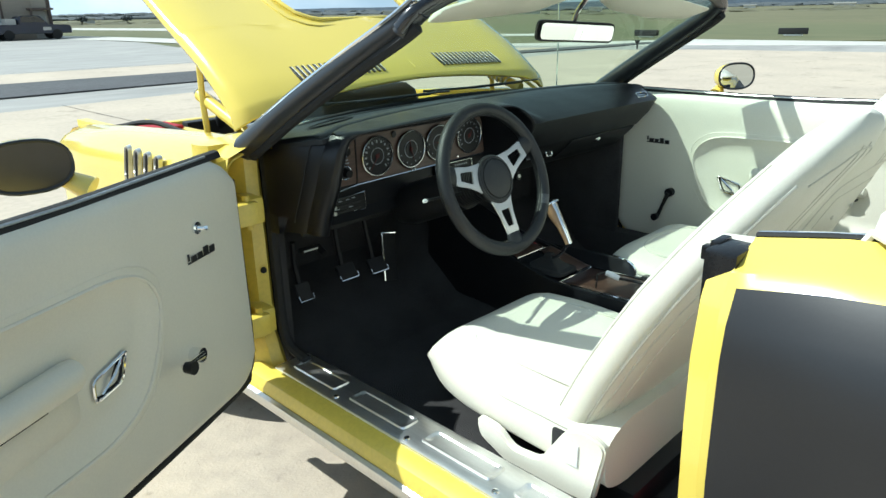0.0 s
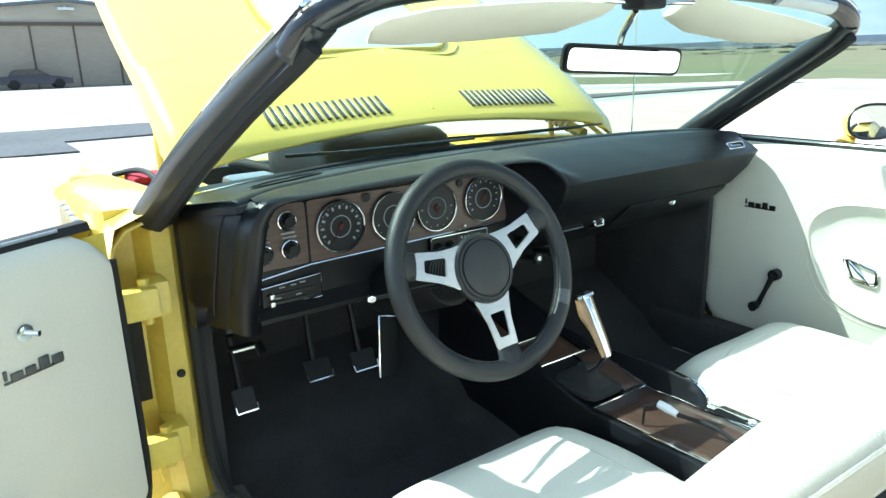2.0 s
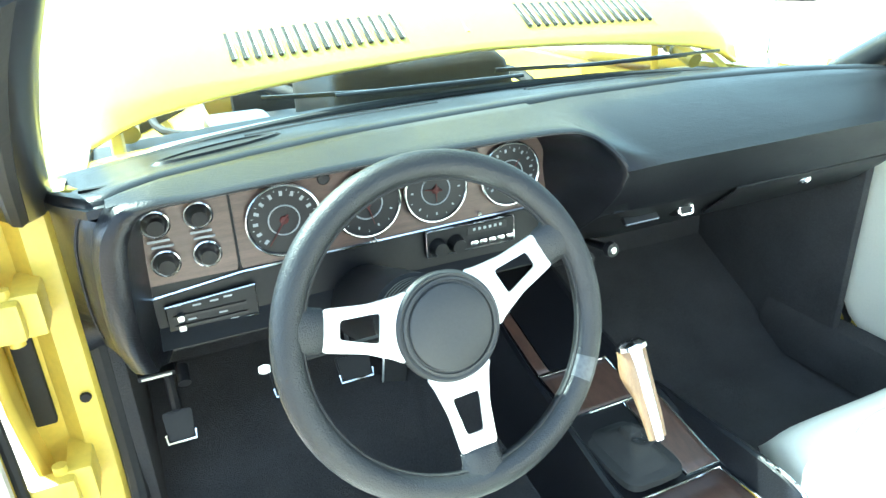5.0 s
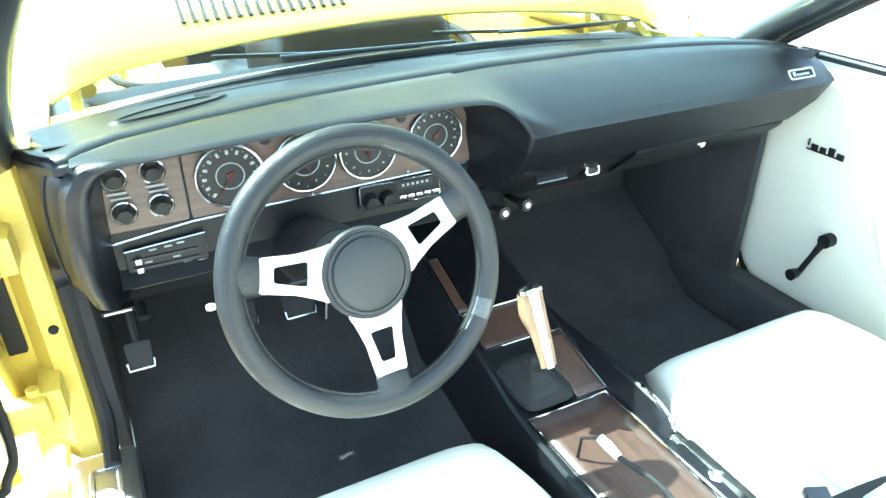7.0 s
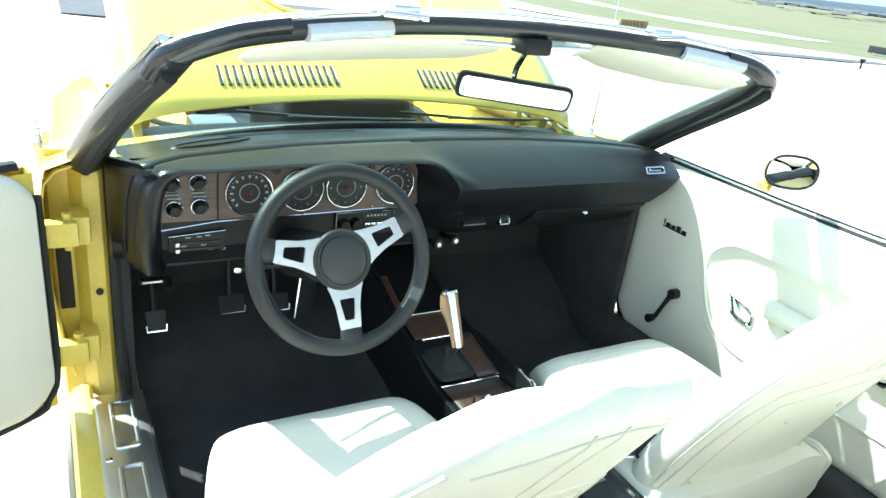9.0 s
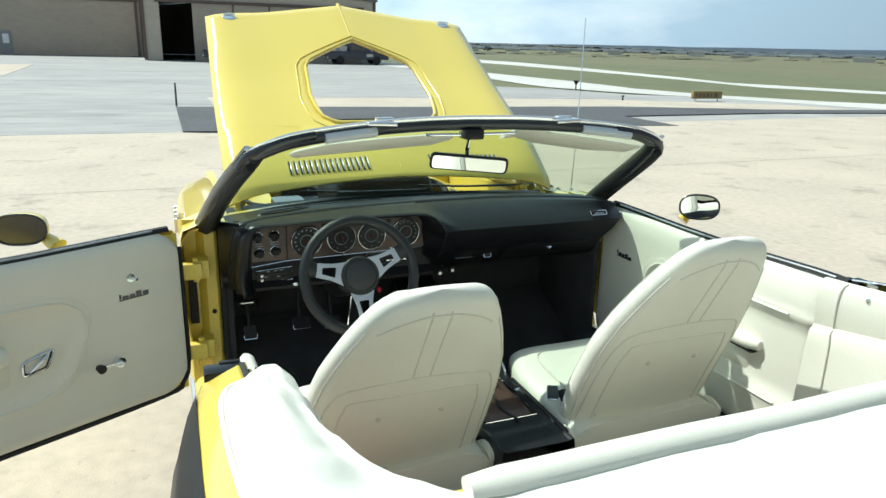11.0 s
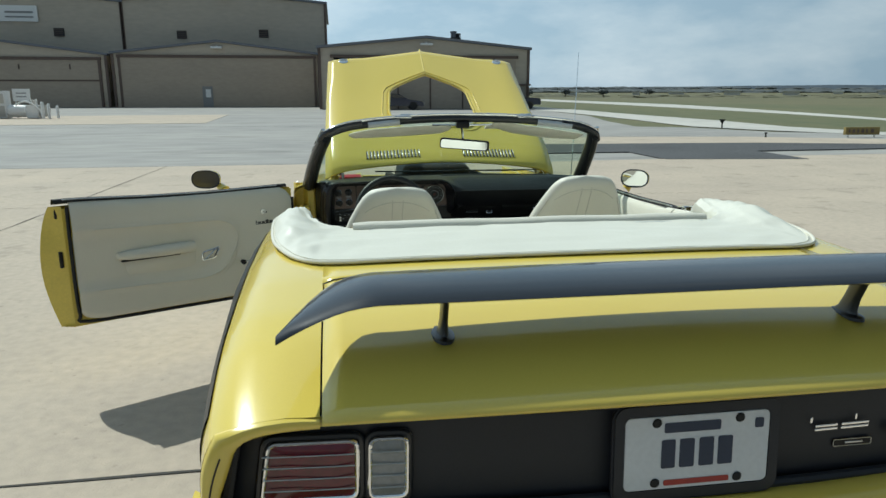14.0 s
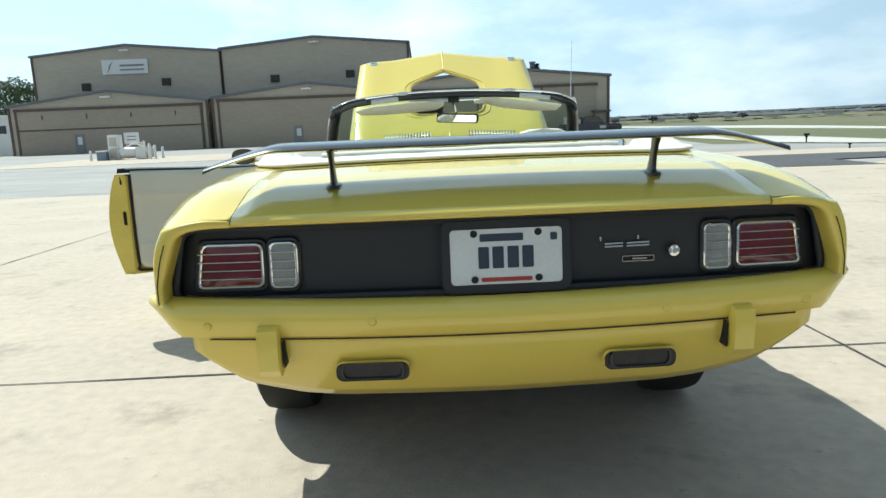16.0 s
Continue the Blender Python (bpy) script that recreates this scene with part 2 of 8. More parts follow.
GRASS = material("dry_grass", (0.155, 0.138, 0.072), 0.95, spread=0.4, scale=0.05, fine=0.6, dark=(0.10, 0.10, 0.045))
TAXIWAY = material("pale_taxiway", (0.48, 0.46, 0.42), 0.92, spread=0.15, scale=0.1, fine=1.5)
JOINT = material("joint_filler", (0.06, 0.056, 0.05), 0.95, spread=0.3, scale=2, fine=20)
SIDING = material("tan_siding", (0.49, 0.43, 0.35), 0.6, spread=0.09, scale=0.15, fine=1.2, rand=0.1, stretch=(1, 1, 3))
DOORTAN = material("brown_tan_door_sheet", (0.385, 0.325, 0.26), 0.6, spread=0.09, scale=0.2, fine=1.6, rand=0.1, stretch=(1, 1, 3))
SIDINGD = material("brown_trim", (0.12, 0.085, 0.07), 0.6, spread=0.15, scale=0.5, fine=4)
ROOFM = material("metal_roof", (0.16, 0.17, 0.20), 0.5, spread=0.1, scale=0.3, fine=3)
DOORGREY = material("grey_door", (0.25, 0.25, 0.25), 0.5, spread=0.08, scale=1, fine=9)
DARKIN = material("hangar_interior", (0.03, 0.032, 0.035), 0.9, spread=0.2, scale=0.4, fine=4)
NAVY = material("navy_car_paint", (0.015, 0.022, 0.05), 0.25, spread=0.1, scale=2, fine=30, coat=0.6)
CARGLASS = material("car_window", (0.02, 0.025, 0.03), 0.08, spread=0.1, scale=2, fine=20, coat=0.8)
LEAF = material("leaves", (0.07, 0.11, 0.035), 0.7, spread=0.5, scale=2.5, fine=14, dark=(0.03, 0.055, 0.018))
# distance haze is put into this blue-grey tree colour
HAZETREE = material("far_trees", (0.080, 0.090, 0.090), 0.9, spread=0.3, scale=0.03, fine=0.4, dark=(0.062, 0.072, 0.077))
BARK = material("bark", (0.10, 0.075, 0.05), 0.9, spread=0.3, scale=4, fine=30, bump=0.01)
DARKPOLE = material("grey_painted_pole", (0.09, 0.09, 0.092), 0.6, spread=0.15, scale=6, fine=60)


# ---- mesh helpers ----
def bm_of(verts, faces):
    bm = bmesh.new()
    vs = [bm.verts.new(v) for v in verts]
    for f in faces:
        try:
            bm.faces.new([vs[i] for i in f])
        except ValueError:
            pass
    return bm


SETTLE = [False]


def settle(v):
    """Brings a point of the car as first laid out to its true place: about a twentieth shorter, the cabin a little higher."""
    y = lerp(v.y, [(-0.3, -0.295), (0.0, 0.0), (0.18, 0.172), (1.9, 1.792), (3.2, 3.022), (3.42, 3.262), (4.0, 3.852), (4.5, 4.318), (5.0, 4.79)])
    up = lerp(v.y, [(0.0, -0.006), (1.9, 0.009), (2.6, 0.016), (3.2, 0.015), (4.6, 0.014)])
    return Vector((v.x * 1.006 - 0.004, y, v.z + up * min(1.0, max(0.0, v.z / 0.3))))


def part(name, bm, mat, parent=None, label="", smooth=True, thick=0.0, bevel=0.0, out=None):
    """Links a bmesh as one mesh object under a thing or a part."""
    if isinstance(bm, tuple):
        me = bpy.data.meshes.new(name)
        me.from_pydata(bm[0], [], bm[1])
        me.update()
    else:
        bmesh.ops.recalc_face_normals(bm, faces=bm.faces)
        if out is not None and sum((f.normal * f.calc_area() for f in bm.faces), Vector()).dot(Vector(out)) < 0:
            bmesh.ops.reverse_faces(bm, faces=bm.faces)
        me = bpy.data.meshes.new(name)
        bm.to_mesh(me)
        bm.free()
    if SETTLE[0]:
        for v in me.vertices:
            v.co = settle(v.co)
        me.update()
    me.materials.append(mat)
    if smooth:
        me.shade_smooth()
        me.set_sharp_from_angle(angle=radians(38))
    ob = new(name, me)
    if parent is not None:
        ob.parent = parent
    if thick:
        so = ob.modifiers.new("thickness", "SOLIDIFY")
        so.thickness, so.offset = thick, -1
    if bevel:
        bv = ob.modifiers.new("edges", "BEVEL")
        bv.width, bv.segments, bv.limit_method = bevel, 2, "ANGLE"
    if label:
        tagged(ob, label)
    return ob


def thing(name, label, category, group="", kind=""):
    return tagged(new(name), label, category, group, kind)


def join(*bms):
    """One bmesh from several."""
    out = bmesh.new()
    for bm in bms:
        me = bpy.data.meshes.new("tmp")
        bm.to_mesh(me)
        bm.free()
        out.from_mesh(me)
        bpy.data.meshes.remove(me)
    return out


def moved(bm, m):
    bmesh.ops.transform(bm, matrix=m, verts=bm.verts)
    return bm


def box(x0, x1, y0, y1, z0, z1, bevel=0.0, seg=2):
    bm = bmesh.new()
    bmesh.ops.create_cube(bm, size=1)
    for v in bm.verts:
        v.co = Vector(((x0 + x1) / 2 + v.co.x * (x1 - x0), (y0 + y1) / 2 + v.co.y * (y1 - y0), (z0 + z1) / 2 + v.co.z * (z1 - z0)))
    if bevel:
        bmesh.ops.bevel(bm, geom=bm.edges[:], offset=bevel, segments=seg, affect="EDGES", profile=0.6)
    return bm


def grid(rows, close_u=False, close_v=False):
    """A quad sheet through rows of points."""
    nv, nu = len(rows), len(rows[0])
    verts = [tuple(p) for r in rows for p in r]
    faces = []
    for j in range(nv if close_v else nv - 1):
        for i in range(nu if close_u else nu - 1):
            a, b = j * nu + i, j * nu + (i + 1) % nu
            c, d = ((j + 1) % nv) * nu + (i + 1) % nu, ((j + 1) % nv) * nu + i
            faces.append((a, b, c, d))
    return bm_of(verts, faces)


def caps(bm):
    """Fills open rims."""
    rim = [e for e in bm.edges if len(e.link_faces) == 1]
    if rim:
        bmesh.ops.holes_fill(bm, edges=rim, sides=0)
    return bm


def smooth_line(pts, n=6, closed=False):
    """A Catmull-Rom line through points."""
    p = [Vector(q) for q in pts]
    k = len(p)
    out = []
    for i in range(k if closed else k - 1):
        a = p[(i - 1) % k] if closed or i > 0 else p[0] * 2 - p[1]
        b, c = p[i], p[(i + 1) % k]
        d = p[(i + 2) % k] if closed or i + 2 < k else p[-1] * 2 - p[-2]
        for s in range(n):
            t = s / n
            out.append(0.5 * ((2 * b) + (c - a) * t + (2 * a - 5 * b + 4 * c - d) * t * t + (3 * b - a - 3 * c + d) * t ** 3))
    if not closed:
        out.append(p[-1])
    return out


def tube(pts, r, n=10, closed=False, flat=1.0):
    """A round bar along a line; r one radius or one for each point."""
    p = [Vector(q) for q in pts]
    k = len(p)
    rs = r if isinstance(r, (list, tuple)) else [r] * k
    up, rows = None, []
    for i in range(k):
        d = (p[(i + 1) % k] - p[i - 1]) if closed or 0 < i < k - 1 else (p[1] - p[0] if i == 0 else p[-1] - p[-2])
        d.normalize()
        if up is None:
            up = d.orthogonal().normalized() if abs(d.z) > 0.9 else (Vector((0, 0, 1)) - d * d.z).normalized()
        up = (up - d * up.dot(d)).normalized()
        side = d.cross(up)
        rows.append([p[i] + (side * math.cos(a) + up * math.sin(a) * flat) * rs[i] for a in (2 * math.pi * q / n for q in range(n))])
    bm = grid(rows, close_u=True, close_v=closed)
    return bm if closed else caps(bm)


def lathe(profile, n=32):
    """A turned shape about z, from (radius, height) pairs."""
    bm = grid([[(r * math.cos(2 * math.pi * i / n), r * math.sin(2 * math.pi * i / n), h) for i in range(n)] for r, h in profile], close_u=True)
    bmesh.ops.remove_doubles(bm, verts=bm.verts, dist=1e-6)
    return caps(bm)


def prism(outline, depth, bevel=0.0, hole=None):
    """A plate of an outline in x, y, thick in z, with bevelled rims, and perhaps a hole of as many corners."""
    n = len(outline)
    bm = bmesh.new()
    lo = [bm.verts.new((x, y, 0)) for x, y in outline]
    hi = [bm.verts.new((x, y, depth)) for x, y in outline]
    for i in range(n):
        bm.faces.new((lo[i], lo[(i + 1) % n], hi[(i + 1) % n], hi[i]))
    if hole:
        k = len(hole)
        hl = [bm.verts.new((x, y, 0)) for x, y in hole]
        hh = [bm.verts.new((x, y, depth)) for x, y in hole]
        for i in range(k):
            bm.faces.new((hl[(i + 1) % k], hl[i], hh[i], hh[(i + 1) % k]))
            bm.faces.new((lo[i], hl[i], hl[(i + 1) % k], lo[(i + 1) % k]))
            bm.faces.new((hi[i], hi[(i + 1) % k], hh[(i + 1) % k], hh[i]))
    else:
        bm.faces.new(lo[::-1])
        bm.faces.new(hi)
    bmesh.ops.recalc_face_normals(bm, faces=bm.faces)
    if bevel:
        es = [e for e in bm.edges if len(e.link_faces) == 2 and e.calc_face_angle() > 1.0 and abs(e.verts[0].co.z - e.verts[1].co.z) < 1e-6]
        bmesh.ops.bevel(bm, geom=es, offset=bevel, segments=2, affect="EDGES")
    return bm


def round_rect(w, h, r, n=5, cx=0.0, cy=0.0):
    out = []
    for sx, sy, a0 in ((1, 1, 0), (-1, 1, 90), (-1, -1, 180), (1, -1, 270)):
        for i in range(n + 1):
            a = radians(a0 + 90 * i / n)
            out.append((cx + sx * (w / 2 - r) + r * math.cos(a), cy + sy * (h / 2 - r) + r * math.sin(a)))
    return out


def rounded(poly, r, n=4):
    """A polygon with its corners rounded by arcs."""
    out, k = [], len(poly)
    for i in range(k):
        p, a, b = Vector(poly[i]), Vector(poly[i - 1]), Vector(poly[(i + 1) % k])
        u, w = (a - p).normalized(), (b - p).normalized()
        q = min(r, (a - p).length * 0.45, (b - p).length * 0.45)
        s, e = p + u * q, p + w * q
        for j in range(n + 1):
            t = j / n
            v = s * (1 - t) ** 2 + p * 2 * t * (1 - t) + e * t * t
            out.append((v.x, v.y))
    return out


def lerp(x, table):
    """A value from a table of (x, value) pairs, glided between them."""
    xs = [a for a, _ in table]
    return float(np.interp(x, xs, [b for _, b in table]))


def facing(bm, origin, right, up):
    """Sets a flat shape of the x, y plane at a place, its x along right, its y along up, and its z towards the viewer."""
    r, u = Vector(right).normalized(), Vector(up)
    u = (u - r * u.dot(r)).normalized()
    o = r.cross(u)
    m = Matrix(((r.x, u.x, o.x, origin[0]), (r.y, u.y, o.y, origin[1]), (r.z, u.z, o.z, origin[2]), (0, 0, 0, 1)))
    return moved(bm, m)

SCRUB = material("far_scrub", (0.125, 0.115, 0.068), 0.95, spread=0.5, scale=0.02, fine=0.15, dark=(0.085, 0.085, 0.050))
# blue haze of the distance is mixed into the hill colour
HILL = material("haze_tinted_hill", (0.040, 0.056, 0.074), 0.95, spread=0.3, scale=0.004, fine=0.03)
PALEWALL = material("pale_wall", (0.52, 0.50, 0.46), 0.7, spread=0.12, scale=0.2, fine=2, rand=0.3)
BLUEBOX = material("faded_blue_paint", (0.20, 0.26, 0.33), 0.6, spread=0.15, scale=2, fine=20)
SIGNYELLOW = material("yellow_sign", (0.24, 0.18, 0.06), 0.6, spread=0.15, scale=2, fine=20)
GRASSG = material("green_grass", (0.150, 0.140, 0.068), 0.95, spread=0.35, scale=0.06, fine=0.9, dark=(0.085, 0.098, 0.042), stretch=(1, 0.4, 1))

# ---- ground ----
def flat(name, outline, z, mat, label, thick=0.02):
    bm = bmesh.new()
    lo = [bm.verts.new((x, y, z - thick)) for x, y in outline]
    hi = [bm.verts.new((x, y, z)) for x, y in outline]
    k = len(outline)
    for i in range(k):
        bm.faces.new((lo[i], lo[(i + 1) % k], hi[(i + 1) % k], hi[i]))
    bm.faces.new(hi)
    bm.normal_update()
    bmesh.ops.triangulate(bm, faces=[f for f in bm.faces if len(f.verts) > 4], ngon_method="EAR_CLIP")
    return tagged(part(name, bm, mat, smooth=False, out=(0, 0, 1)), label, "ground", kind="structure")


def rise(x, y):
    """The land beyond the field climbs very gently to low hills."""
    d = math.hypot(x, y)
    return -0.08 + max(0.0, d - 260) * 0.0032 + (6.0 * max(0.0, noise.noise(Vector((x / 900, y / 900, 0)))) if d > 900 else 0.0)


steps = (-4500, -2500, -1400, -800, -450, -250, -120, -50, 0, 50, 120, 250, 450, 800, 1400, 2500, 4500)
ground = tagged(part("ground", grid([[(x, y, rise(x, y)) for x in steps] for y in steps]), GRASS, smooth=True), "wide flat airfield of dry green and tan grass", "grass", kind="structure")
flat("verge", [(15, 24), (24, 14), (31, 8), (60, -10), (60, 40), (48, 130), (16, 130), (14, 60), (12, 30)], -0.06, GRASSG, "mown green grass between the taxiways")
# out of view: dark ground added to lessen light bounced onto the tail
flat("lot", [(-90, -60), (25.4, -60), (25.4, -2.2), (-90, -2.2)], -0.01, ASPHALT, "unseen dark ground added behind the car to cut bounced light")
flat("pavement", [(-90, -2.3), (25.4, -2.3), (25.4, 7.6), (23.5, 12.9), (20.7, 19), (18.3, 22.8), (16.35, 24.0), (14.9, 27.6), (12.8, 28.9), (13.7, 34.4), (15.8, 43), (16.2, 50), (17.0, 60), (17.5, 100), (-90, 110)], -0.028, OLDPAVE, "grey weathered apron paving with tyre marks")
flat("apron", [(-90, -2.4), (20.8, -2.4), (21.0, 6.7), (20.4, 11.8), (19, 14.6), (10.3, 14.2), (0.5, 13.4), (-0.7, 13.9), (-90, 13.4)], -0.004, CONCRETE, "pale sunlit concrete apron slabs with dark joints")
flat("apron_strip", [(0.3, 18.4), (12, 18.5), (16.5, 17.0), (20.5, 15.6), (19.2, 18.5), (13.4, 21.3), (7.0, 22.2), (0.3, 22.6)], -0.016, CONCRETE, "pale concrete strip beyond the dark asphalt")
flat("apron_patch", [(-24, 47.2), (-7.9, 48.6), (-7.1, 35.2), (-24, 33.6)], -0.016, CONCRETE, "pale concrete slabs in the grey paving")
cuts = [(-0.65, 14.0, 19.2), (0.5, 13.85, 19.1), (0.52, 15.75, 19.1), (6.8, 15.8, 18.6), (6.82, 13.8, 18.6), (10.1, 13.35, 18.45), (10.2, 15.6, 18.4), (12, 15.7, 18.3), (15.7, 15.9, 17.2), (16.5, 15.8, 16.9), (24.5, 14.9, 15.8)]
tagged(part("road", grid([[(x, a, -0.02), (x, a, 0.004), (x, (a + c) / 2, 0.004), (x, c, 0.004), (x, c, -0.02)] for x, a, c in cuts]), ASPHALT, smooth=False, out=(0, 0, 1)), "dark asphalt strip across the pale apron", "ground", kind="structure")
flat("taxiway", [(25.0, -60), (25.05, 7.6), (23.1, 12.9), (20.4, 19), (18, 23), (16.5, 25.5), (15.4, 28.4), (15.5, 31.4), (16, 35.7), (16.5, 46), (17, 100), (20.4, 100), (20.1, 55.7), (19.75, 45), (20.0, 33.9), (19.4, 27.5), (20.2, 23.5), (22.4, 20), (27.8, 15.5), (27.6, 8.2), (28.6, -60)], -0.014, TAXIWAY, "pale taxiway strip between bands of grass")
flat("taxiway", [(31.5, 24), (29.0, 29.2), (30.2, 36), (31.8, 45.4), (33.2, 64), (34.3, 83.6), (36, 160), (44, 160), (42.2, 110), (41.7, 82.6), (38.6, 64.2), (35.5, 50.6), (33.4, 41.4), (31.2, 34.0), (31.9, 32), (34.5, 24)], -0.04, TAXIWAY, "long pale taxiway across the green field")


def joint(a, b, w=0.018):
    a, b = Vector((*a, 0)), Vector((*b, 0))
    s = (b - a).normalized().cross(Vector((0, 0, 1))) * w / 2
    n = max(2, int((b - a).length / 0.25))
    rows = []
    for i in range(n + 1):
        p = a.lerp(b, i / n)
        k = 0.7 + 0.6 * noise.noise(p * 3.1)
        off = s * noise.noise(p * 1.7) * 0.6
        rows.append([p + off + s * k + Vector((0, 0, 0.0005)), p + off - s * k + Vector((0, 0, 0.0005))])
    return part("joint", grid(rows), JOINT, bpy.data.objects["apron"], smooth=False)


joint((-12.0, 1.53), (14.0, 1.53))
joint((1.885, -2.3), (1.95, 13.6))
joint((-4.16, 13.9), (-4.72, -2.3))
joint((-12.0, 8.62), (18.0, 8.75), 0.012)
joint((-20.0, 31.5), (0.3, 30.5), 0.06)
joint((0.3, 22.75), (13.4, 21.4), 0.07)
joint((-60, 13.42), (-0.7, 13.92), 0.035)


# ---- hangars ----
def hangar(name, x0, x1, y, depth, eave, peak, label, leaf=None, man_door=None, vents=(), rail=True, open_bay=None, group="hangars"):
    root = thing(name, label, "hangar", group)
    xm = (x0 + x1) / 2
    walls = bmesh.new()
    f = [walls.verts.new(p) for p in ((x0, y, 0), (x1, y, 0), (x1, y, eave), (xm, y, peak), (x0, y, eave))]
    b = [walls.verts.new(p) for p in ((x0, y + depth, 0), (x1, y + depth, 0), (x1, y + depth, eave), (xm, y + depth, peak), (x0, y + depth, eave))]
    walls.faces.new(b[::-1])
    if open_bay:
        a, c, top = open_bay
        q = {(x, z): walls.verts.new((x, y, z)) for x in (a, c) for z in (0, top)}
        walls.faces.new((f[0], q[a, 0], q[a, top], f[4]))
        walls.faces.new((q[a, top], q[c, top], f[2], f[3], f[4]))
        walls.faces.new((q[c, 0], f[1], f[2], q[c, top]))
    else:
        walls.faces.new(f)
    for i, k in ((0, 4), (2, 1)):
        walls.faces.new((f[i], b[i], b[k], f[k]))
    part("wall", walls, SIDING, root, smooth=False)
    ro = 0.25
    slabs = []
    for xa, xb in ((x0 - ro, xm), (x1 + ro, xm)):
        bm = bmesh.new()
        za, zb = eave - (peak - eave) * ro / (xm - x0), peak
        q = [bm.verts.new((x, yy, z + dz)) for dz in (0.02, 0.24) for x, z in ((xa, za), (xb, zb)) for yy in (y - ro, y + depth + ro)]
        for fc in ((0, 1, 3, 2), (4, 6, 7, 5), (0, 4, 5, 1), (2, 3, 7, 6), (0, 2, 6, 4), (1, 5, 7, 3)):
            bm.faces.new([q[i] for i in fc])
        slabs.append(bm)
    part("roof", join(*slabs), ROOFM, root, smooth=False)
    for x in (x0, x1):
        part("corner_trim", box(x - 0.12, x + 0.12, y - 0.10, y + 0.1, 0, eave), SIDINGD, root, smooth=False)
    if leaf:
        a, c, top = leaf
        part("door_track", box(a - 0.2, c + 0.2, y - 0.22, y - 0.004, top, top + 0.28), SIDINGD, root, smooth=False)
        bay = part("hangar_door", box(a, c, y - 0.14, y - 0.004, 0.0, top), DOORTAN, root, smooth=False)
        for x in (a, c):
            part("door_post", box(x - 0.12, x + 0.12, y - 0.2, y - 0.004, 0, top), SIDINGD, root, smooth=False)
        if rail:
            part("door_rail", box(a, c, y - 0.19, y - 0.14, top * 0.55, top * 0.55 + 0.16), SIDINGD, root, smooth=False)
            for i in range(4):
                x = a + (c - a) * (0.14 + 0.24 * i)
                part("door_latch", box(x - 0.06, x + 0.06, y - 0.2, y - 0.14, top * 0.8, top * 0.8 + 0.5), SIDINGD, root, smooth=False)
        if man_door is not None:
            md = part("door", box(man_door - 0.5, man_door + 0.5, y - 0.2, y - 0.14, 0.0, 2.05), DOORGREY, root, smooth=False)
            part("pane", box(man_door - 0.18, man_door + 0.3, y - 0.215, y - 0.2, 0.95, 1.75), WHITEP, md, smooth=False)
    if open_bay:
        a, c, top = open_bay
        part("door_track", box(a - 0.3, x1 - 1.0, y - 0.24, y - 0.004, top, top + 0.25), SIDINGD, root, smooth=False)
        part("hangar_door", box(c, x1 - 1.2, y - 0.16, y - 0.004, 0, top), DOORTAN, root, smooth=False)
    for vx, vz in vents:
        v = part("vent", box(vx - 0.5, vx + 0.5, y - 0.12, y - 0.004, vz - 0.42, vz + 0.42), DARKIN, root, smooth=False)
        for i in range(4):
            part("slat", box(vx - 0.46, vx + 0.46, y - 0.15, y - 0.12, vz - 0.34 + i * 0.2, vz - 0.26 + i * 0.2), SIDINGD, v, smooth=False)
    lamp = part("wall_lamp", join(box(xm - 0.55, xm + 0.55, y - 0.55, y - 0.1, peak - 0.62, peak - 0.42, 0.05), box(xm - 0.06, xm + 0.06, y - 0.2, y, peak - 0.5, peak - 0.3)), WHITEP, root)
    return root


hangar("hangar", -43.87, -23.02, 74.0, 6.0, 5.04, 6.33, "low tan metal hangar with a railed bifold door", (-43.14, -23.64, 4.57), -36.76)
hangar("hangar", -22.39, -2.18, 74.0, 6.0, 5.2, 6.39, "low tan metal hangar with a plain wide door", (-21.78, -2.62, 4.85), -13.46, rail=False)
tall_a = hangar("hangar", -44.06, -22.85, 80.2, 24.0, 10.78, 11.76, "tall tan metal hangar with a white sign under its gable", vents=((-38.3, 7.36), (-29.2, 7.64)))
sign = part("sign", box(-36.23, -31.07, 80.0, 80.19, 8.67, 10.27), WHITEP, tall_a, "white sign board with grey lettering", smooth=False)
bar = part("letter_bar", box(-34.2, -31.5, 79.97, 80.0, 9.05, 9.2), DOORGREY, sign, smooth=False)
part("letter_bar", box(-34.2, -31.5, 79.97, 80.0, 9.5, 9.7), DOORGREY, sign, smooth=False)
part("sign_mark", facing(prism([(0, 0), (0.35, 0.45), (0.25, 0.5), (0.75, 1.2), (0.3, 0.75), (0.4, 0.7)], 0.03), (-35.7, 79.99, 8.85), (1, 0, 0), (0, 0, 1)), DOORGREY, sign, smooth=False)
hangar("hangar", -22.75, -1.42, 80.2, 24.0, 10.95, 11.92, "tall plain tan metal hangar with two dark vents", vents=((-16.8, 7.53), (-8.16, 7.75)))
side_c = hangar("hangar", -1.88, 16.9, 62.0, 26.0, 5.2, 6.12, "tan metal hangar with one bay standing open", open_bay=(-0.65, 1.8, 4.42))
for x in (4.95, 7.85, 10.8, 13.65):
    part("door_seam", box(x - 0.07, x + 0.07, 61.80, 61.83, 0, 4.42), SIDINGD, side_c, smooth=False)
awning = part("awning", join(box(15.3, 16.9, 60.9, 61.99, 2.05, 2.2), box(15.3, 15.4, 60.95, 61.05, 1.5, 2.05)), SIDINGD, side_c, "brown awning over a side door", smooth=False)
part("door", box(15.7, 16.6, 61.93, 61.995, 0, 2.0), PALEWALL, side_c, smooth=False)
cooler = thing("roof_unit", "dark ventilation unit on a hangar roof", "ventilator")
